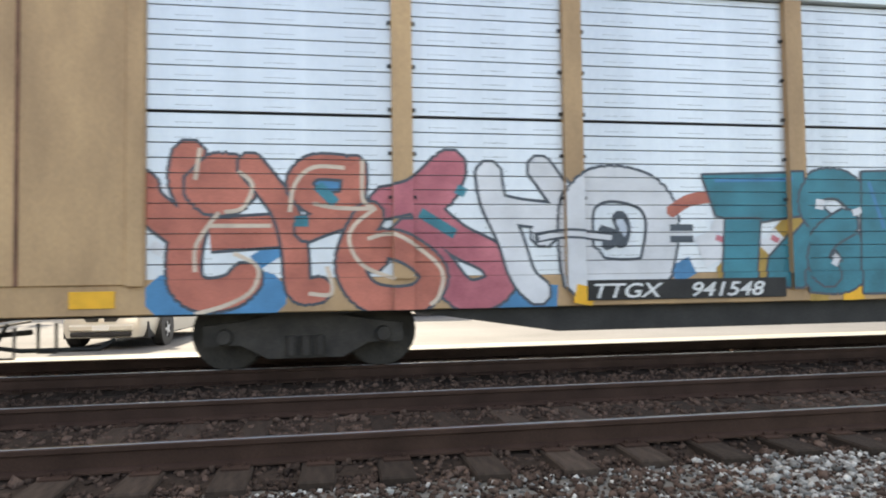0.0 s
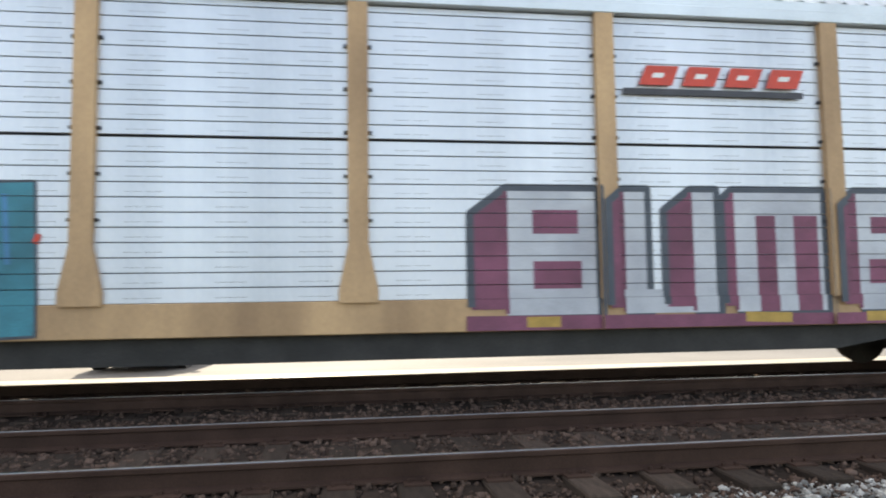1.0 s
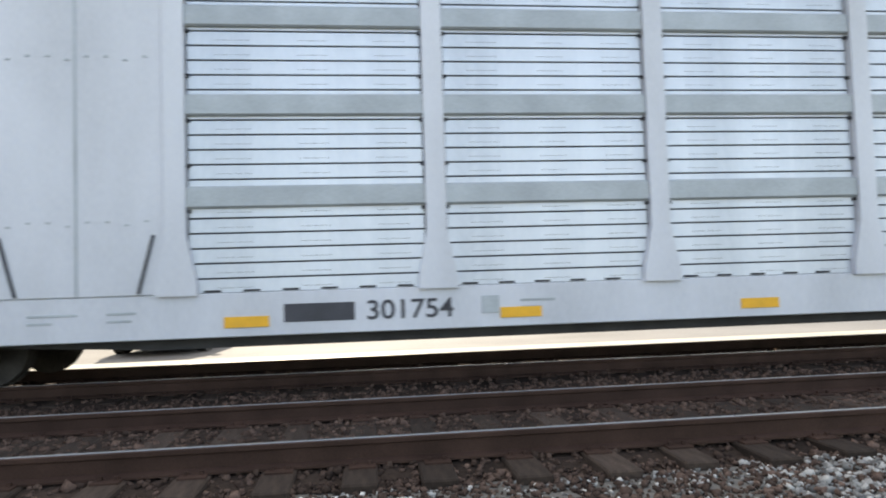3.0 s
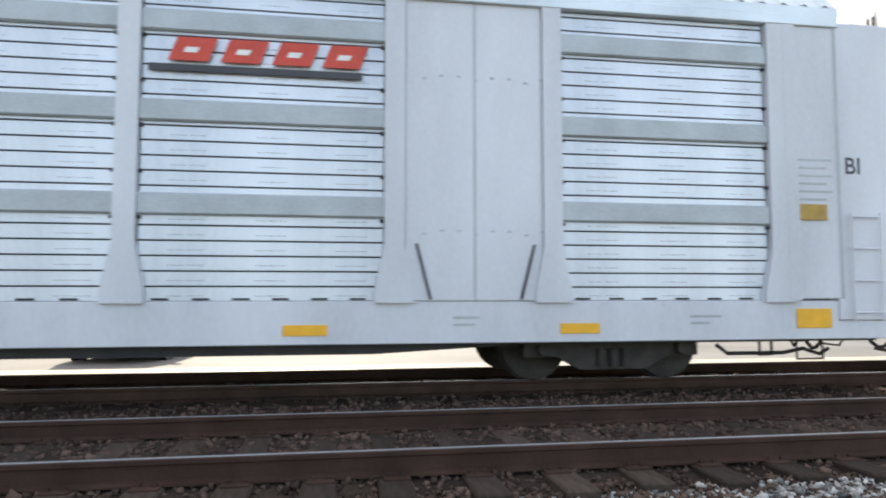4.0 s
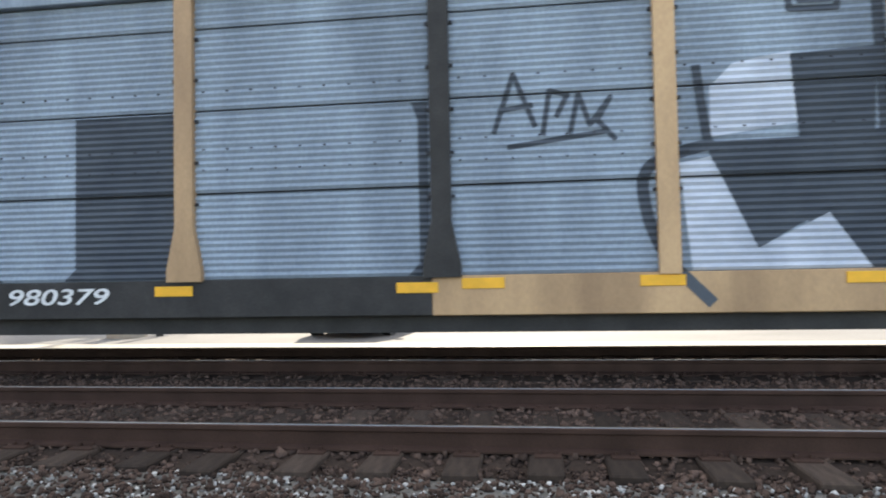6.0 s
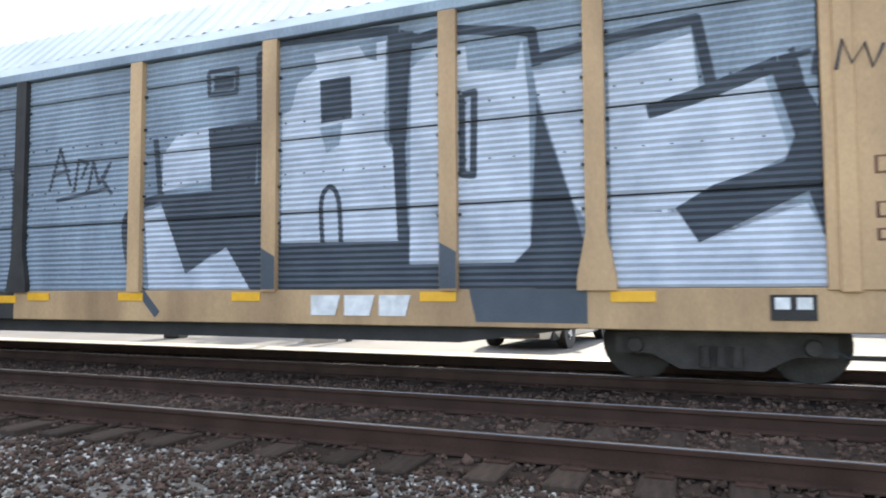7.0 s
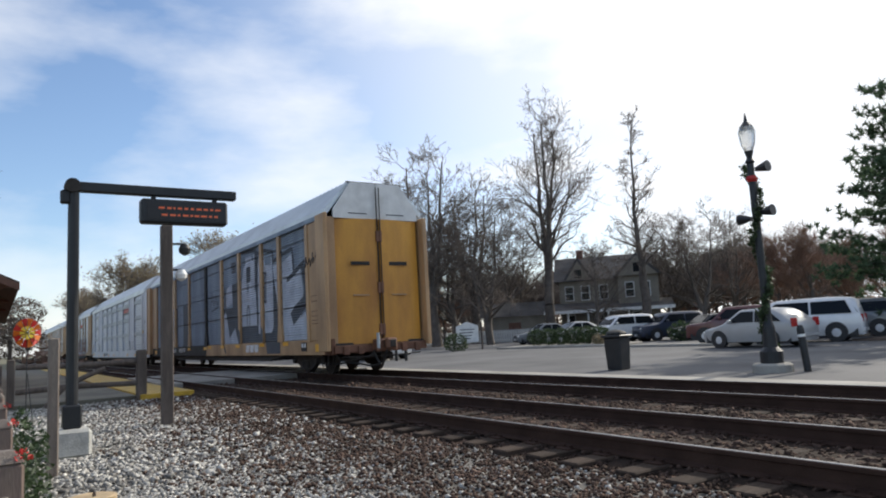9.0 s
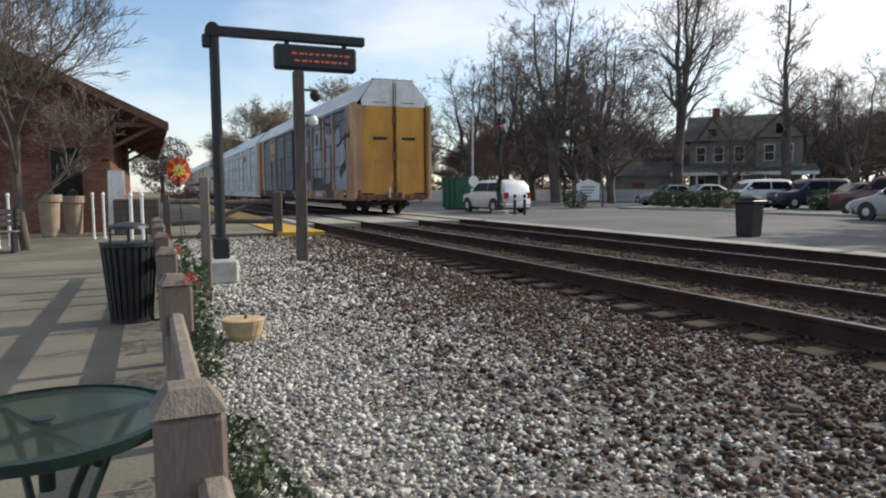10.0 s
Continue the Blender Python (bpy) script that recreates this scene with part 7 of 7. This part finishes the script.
part("liner", lathe([(0.21, 0.03), (0.27, 0.74)], 24), "plastic", t)
bmr = lathe([(0.30, 0.73), (0.325, 0.75), (0.325, 0.79), (0.27, 0.785)], 24)
part("rim", bmr, "black_metal", t)
slat = None
for k in range(24):
    a = 2 * math.pi * k / 24
    if slat is None:
        ob = part("slat", prism([(0.225, 0.02), (0.24, 0.02), (0.315, 0.74), (0.30, 0.74)], "y", -0.022, 0.022), "black_metal", t)
        slat = ob.data
    else:
        ob = new("slat", slat)
        ob.parent = t
    ob.matrix_basis = Matrix.Rotation(a, 4, "Z")
part("base_ring", lathe([(0.25, 0.0), (0.25, 0.04), (0.2, 0.04)], 24), "black_metal", t)
part("lid", lathe([(0.24, 0.92), (0.22, 0.95), (0.1, 0.98), (0.02, 0.985)], 24), "black_metal", t, "raised round lid")
for k in range(4):
    a = k * math.pi / 2
    part("lid_stay", rod((0.2 * math.cos(a), 0.2 * math.sin(a), 0.76), (0.2 * math.cos(a), 0.2 * math.sin(a), 0.93), 0.012, 0.012, 6), "black_metal", t)
t = thing("log_stump", "short sawn log with a pale top on gravel", "log", pose(-6.5, 0.50, GP) @ Matrix.Scale(0.9, 4))
part("bark", lathe([(0.125, 0.0), (0.165, 0.07), (0.2, 0.18), (0.208, 0.22)], 18), "cutwood", t)
part("cut_face", lathe([(0.19, 0.221), (0.185, 0.226), (0.03, 0.227)], 18), "cutwood", t, "pale sawn face")
part("stub", rod((0.03, 0.02, 0.22), (0.035, 0.02, 0.265), 0.018, 0.012, 8), "darkwood", t)
t = thing("wood_scrap", "thin pale stick beside a dusty lump on gravel", "wood", pose(-3.05, 3.05, GZ + 0.02, 8, 3, 35) @ Matrix.Scale(0.75, 4))
part("chunk", cube(-0.02, 0.12, 0.06, 0.16, -0.01, 0.05, 0.02), "mulch", t, "pale dusty lump")
part("splinter", rod((-0.2, -0.06, 0.0), (0.14, 0.03, 0.03), 0.012, 0.008, 6), "cutwood", t, "thin pale stick")

t = thing("pinwheel", "orange and yellow spinner on a thin stick", "garden spinner", pose(-14.6, 0.34, GP) @ Matrix.Diagonal((1, 0.6, 1, 1)))
part("stick", rod((0, 0, 0), (0, 0, 1.75), 0.012, 0.012, 6), "black_metal", t)
part("support", rod((0, 0.2, 0), (0, 0.02, 1.0), 0.012, 0.012, 6), "black_metal", t)
for k in range(14):
    a = 2 * math.pi * k / 14
    bm = bmesh.new()
    pts = [(0.03, 0.06 * math.cos(a), 0.04 * math.sin(a)), (0.05, 0.36 * math.cos(a - 0.2), 0.26 * math.sin(a - 0.2)), (-0.02, 0.36 * math.cos(a + 0.22), 0.26 * math.sin(a + 0.22))]
    bm.faces.new([bm.verts.new(p) for p in pts])
    r = bmesh.ops.extrude_face_region(bm, geom=list(bm.faces))
    for e_ in r["geom"]:
        if isinstance(e_, bmesh.types.BMVert):
            e_.co.x -= 0.006
    part("blade", bm, "flower_orange" if k % 2 else "flower_red", t).matrix_basis = pose(0, 0, 1.72)
for k in range(8):
    a = 2 * math.pi * k / 8
    bm = bmesh.new()
    bm.faces.new([bm.verts.new(p) for p in ((0.07, 0.02 * math.cos(a), 0.02 * math.sin(a)), (0.08, 0.2 * math.cos(a - 0.3), 0.12 * math.sin(a - 0.3)), (0.06, 0.2 * math.cos(a + 0.3), 0.12 * math.sin(a + 0.3)))])
    part("inner_blade", bm, "flower_yellow", t).matrix_basis = pose(0, 0, 1.72)

# ---- the brick depot ----
depot = thing("depot", "red brick station depot with wide eaves and brown roof", "building", pose(-24.5, -1.3, -0.22))
W, D_, HE = 14.0, 26.0, 4.1
wall = part("wall", prism([(0, 0), (-W, 0), (-W, HE), (-W / 2, HE + 3.36), (0, HE)], "x", -D_, 0), "mortar", depot, "brick wall")
bmb = None
count = 0
for r_ in range(48):
    z = 0.01 + r_ * 0.085
    off = 0.12 if r_ % 2 else 0.0
    for c in range(12):
        y = -0.0 - off - c * 0.24
        if y - 0.23 < -2.95 or count >= 300:
            continue
        if bmb is None:
            ob = part("brick", cube(0, 0.012, -0.228, 0, 0, 0.073, 0.004), "brick", wall)
            bmb = ob.data
        else:
            ob = new("brick", bmb)
            ob.parent = wall
        ob.matrix_basis = pose(0.0, y, z)
        count += 1
vs, fs, n = [], [], 0
for r_ in range(86):
    z = 0.01 + r_ * 0.085
    for c in range(60):
        y = -(0.12 if r_ % 2 else 0.0) - c * 0.24
        if (r_ < 26 and y - 0.23 >= -2.95) or y < -W + 0.24:
            continue
        if z + 0.08 > HE + 3.36 - abs(y - 0.12 + W / 2) * 0.48:
            continue
        q = np.array([(0, y, z), (0, y - 0.228, z), (0, y - 0.228, z + 0.073), (0, y, z + 0.073)])
        o = q + np.array((0.012, 0, 0))
        vs += [*q, *o]
        fs += [(n + 4, n + 5, n + 6, n + 7), (n, n + 1, n + 5, n + 4), (n + 1, n + 2, n + 6, n + 5), (n + 2, n + 3, n + 7, n + 6), (n + 3, n, n + 4, n + 7)]
        n += 8
tagged(from_arrays("upper_bricks", np.array(vs), np.array(fs), "brick", wall), kind="stuff")
part("side_bricks", cube(-D_, -0.02, 0.001, 0.014, 0.02, HE - 0.1), "brick", wall)
ov = 1.75
sl = 3.36 / (W / 2)
for s in (0, 1):
    y_e = ov if s == 0 else -W - ov
    z_e = HE - ov * sl
    pts = [(y_e, z_e), (y_e, z_e + 0.16), (-W / 2, HE + 3.36 + 0.18), (-W / 2, HE + 3.36 + 0.02)]
    part("roof", prism(pts, "x", -D_ - 0.8, 0.9), "shingle", depot, "brown shingled roof with deep eaves")
part("verge_board", prism([(ov, HE - ov * sl - 0.1), (ov, HE - ov * sl + 0.1), (-W / 2, HE + 3.36 + 0.12), (-W / 2, HE + 3.34 - 0.12)], "x", 0.9, 0.95), "brownpaint", depot)
for x in (0.55, -6.0, -12.0):
    br = part("bracket", rod((x, 0.05, HE - 1.5), (x, 1.4, HE - 0.75), 0.06, 0.06, 6), "brownpaint", depot, "timber eave bracket")
    part("tie_beam", cube(x - 0.06, x + 0.06, 0.02, 1.6, HE - 0.82, HE - 0.7), "brownpaint", br)
    part("wall_post", cube(x - 0.06, x + 0.06, 0.016, 0.14, HE - 1.9, HE - 0.6), "brownpaint", br)
for y, w_ in ((-1.2, 0.5), (-4.8, 0.9), (-7.6, 0.6)):
    fr = part("window", cube(0.012, 0.06, y - w_, y + w_, 1.0, 2.7, 0.01), "brownpaint", depot, "brown window frame")
    part("pane", cube(0.06, 0.068, y - w_ + 0.08, y + w_ - 0.08, 1.08, 2.62), "window", fr)
for x, y, h_ in ((-22.4, -2.8, 1.2), (-23.5, -2.3, 1.15)):
    t = thing("planter", "tall buff clay planter on the platform", "planter", pose(x, y, -0.22) @ Matrix.Diagonal((0.78, 0.78, 1, 1)), "platform planters")
    part("pot", lathe([(0.26, 0), (0.29, 0.05), (0.36, h_ - 0.22), (0.43, h_ - 0.2), (0.43, h_), (0.36, h_), (0.34, h_ - 0.06)], 22), "terracotta", t)
    part("soil", lathe([(0.34, h_ - 0.1), (0.34, h_ - 0.08)], 22), "bark", t)
    clump(t, "foliage", "leaf", 200, 0.2, 0.2, 0.16, 0.03, int(-x * 3)).matrix_basis = pose(0, 0, h_ - 0.1)
t = thing("sandwich_board", "white folding sandwich board by the depot wall", "sign", pose(-23.6, -1.1, -0.22, 0, 0, -8) @ Matrix.Diagonal((0.8, 0.68, 1.53, 1)))
part("front_board", prism([(0.32, 0.0), (0.35, 0.0), (0.1, 1.25), (0.07, 1.25)], "y", -0.33, 0.33), "whitepaint", t)
part("back_board", prism([(-0.32, 0.0), (-0.35, 0.0), (-0.02, 1.25), (0.01, 1.25)], "y", -0.33, 0.33), "whitepaint", t)
t = thing("planter_box", "dark wooden planter box in front of the depot", "planter", pose(-22.7, -0.56, -0.22) @ Matrix.Diagonal((1, 0.68, 1.7, 1)))
part("box", cube(-0.3, 0.3, -0.9, 0.9, 0, 0.62, 0.02), "darkwood", t)
for i in range(5):
    part("board_joint", cube(0.3, 0.306, -0.9, 0.9, 0.1 + 0.12 * i, 0.108 + 0.12 * i), "slot", t)
clump(t, "flowers", "flower_red", 130, 0.25, 0.8, 0.12, 0.03, 5).matrix_basis = pose(0, 0, 0.58)
for x, y in ((-20.9, -1.6), (-21.0, -1.35), (-19.4, -3.3), (-18.6, -3.4), (-15.5, -0.35), (-15.2, -0.55)):
    t = thing("white_post", "slim white decorated post on the platform", "post", pose(x, y, -0.22), "white posts")
    part("post", lathe([(0.05, 0), (0.05, 0.04), (0.032, 0.05), (0.032, 1.15), (0.05, 1.2), (0.02, 1.26)], 12), "whitepaint", t)
t = thing("bench", "pale slatted bench at the platform's edge", "bench", pose(-17.2, -3.5, -0.22, 0, 0, 90))
for i in range(4):
    part("seat_slat", cube(-0.7, 0.7, -0.2 + 0.12 * i, -0.1 + 0.12 * i, 0.43, 0.46, 0.006), "wood", t)
for i in range(3):
    part("back_slat", cube(-0.7, 0.7, 0.29, 0.32, 0.55 + 0.13 * i, 0.65 + 0.13 * i, 0.006), "wood", t)
for x in (-0.62, 0.62):
    part("leg", cube(x - 0.03, x + 0.03, -0.2, 0.3, 0, 0.43, 0.006), "black_metal", t)
    part("upright", cube(x - 0.03, x + 0.03, 0.25, 0.29, 0.43, 0.95, 0.006), "black_metal", t)
t = bare_tree("bare young tree in front of the brick depot", 52, 7.2, 0.85, 5, 0.0055, 0.11)
t.matrix_basis = pose(-17.8, -2.75, -0.22)
ob = copy_thing(t, pose(-21.5, -5.2, -0.22, 0, 0, 140))
ob.scale = (1.15, 1.15, 1.15)
t = thing("round_tree", "rounded brown winter tree beyond the depot", "tree", pose(-78, 1.2, -0.3))
part("trunk", rod((0, 0, 0), (0, 0, 3), 0.25, 0.15, 8), "bark", t)
for i in range(5):
    clump(t, "foliage", "twig", 1500, 2.3, 2.1, 1.5, 0.15, 200 + i).matrix_basis = pose(math.cos(i * 2.1) * 1.5, math.sin(i * 2.1) * 1.2, 1.0 + 0.75 * i)


motions()
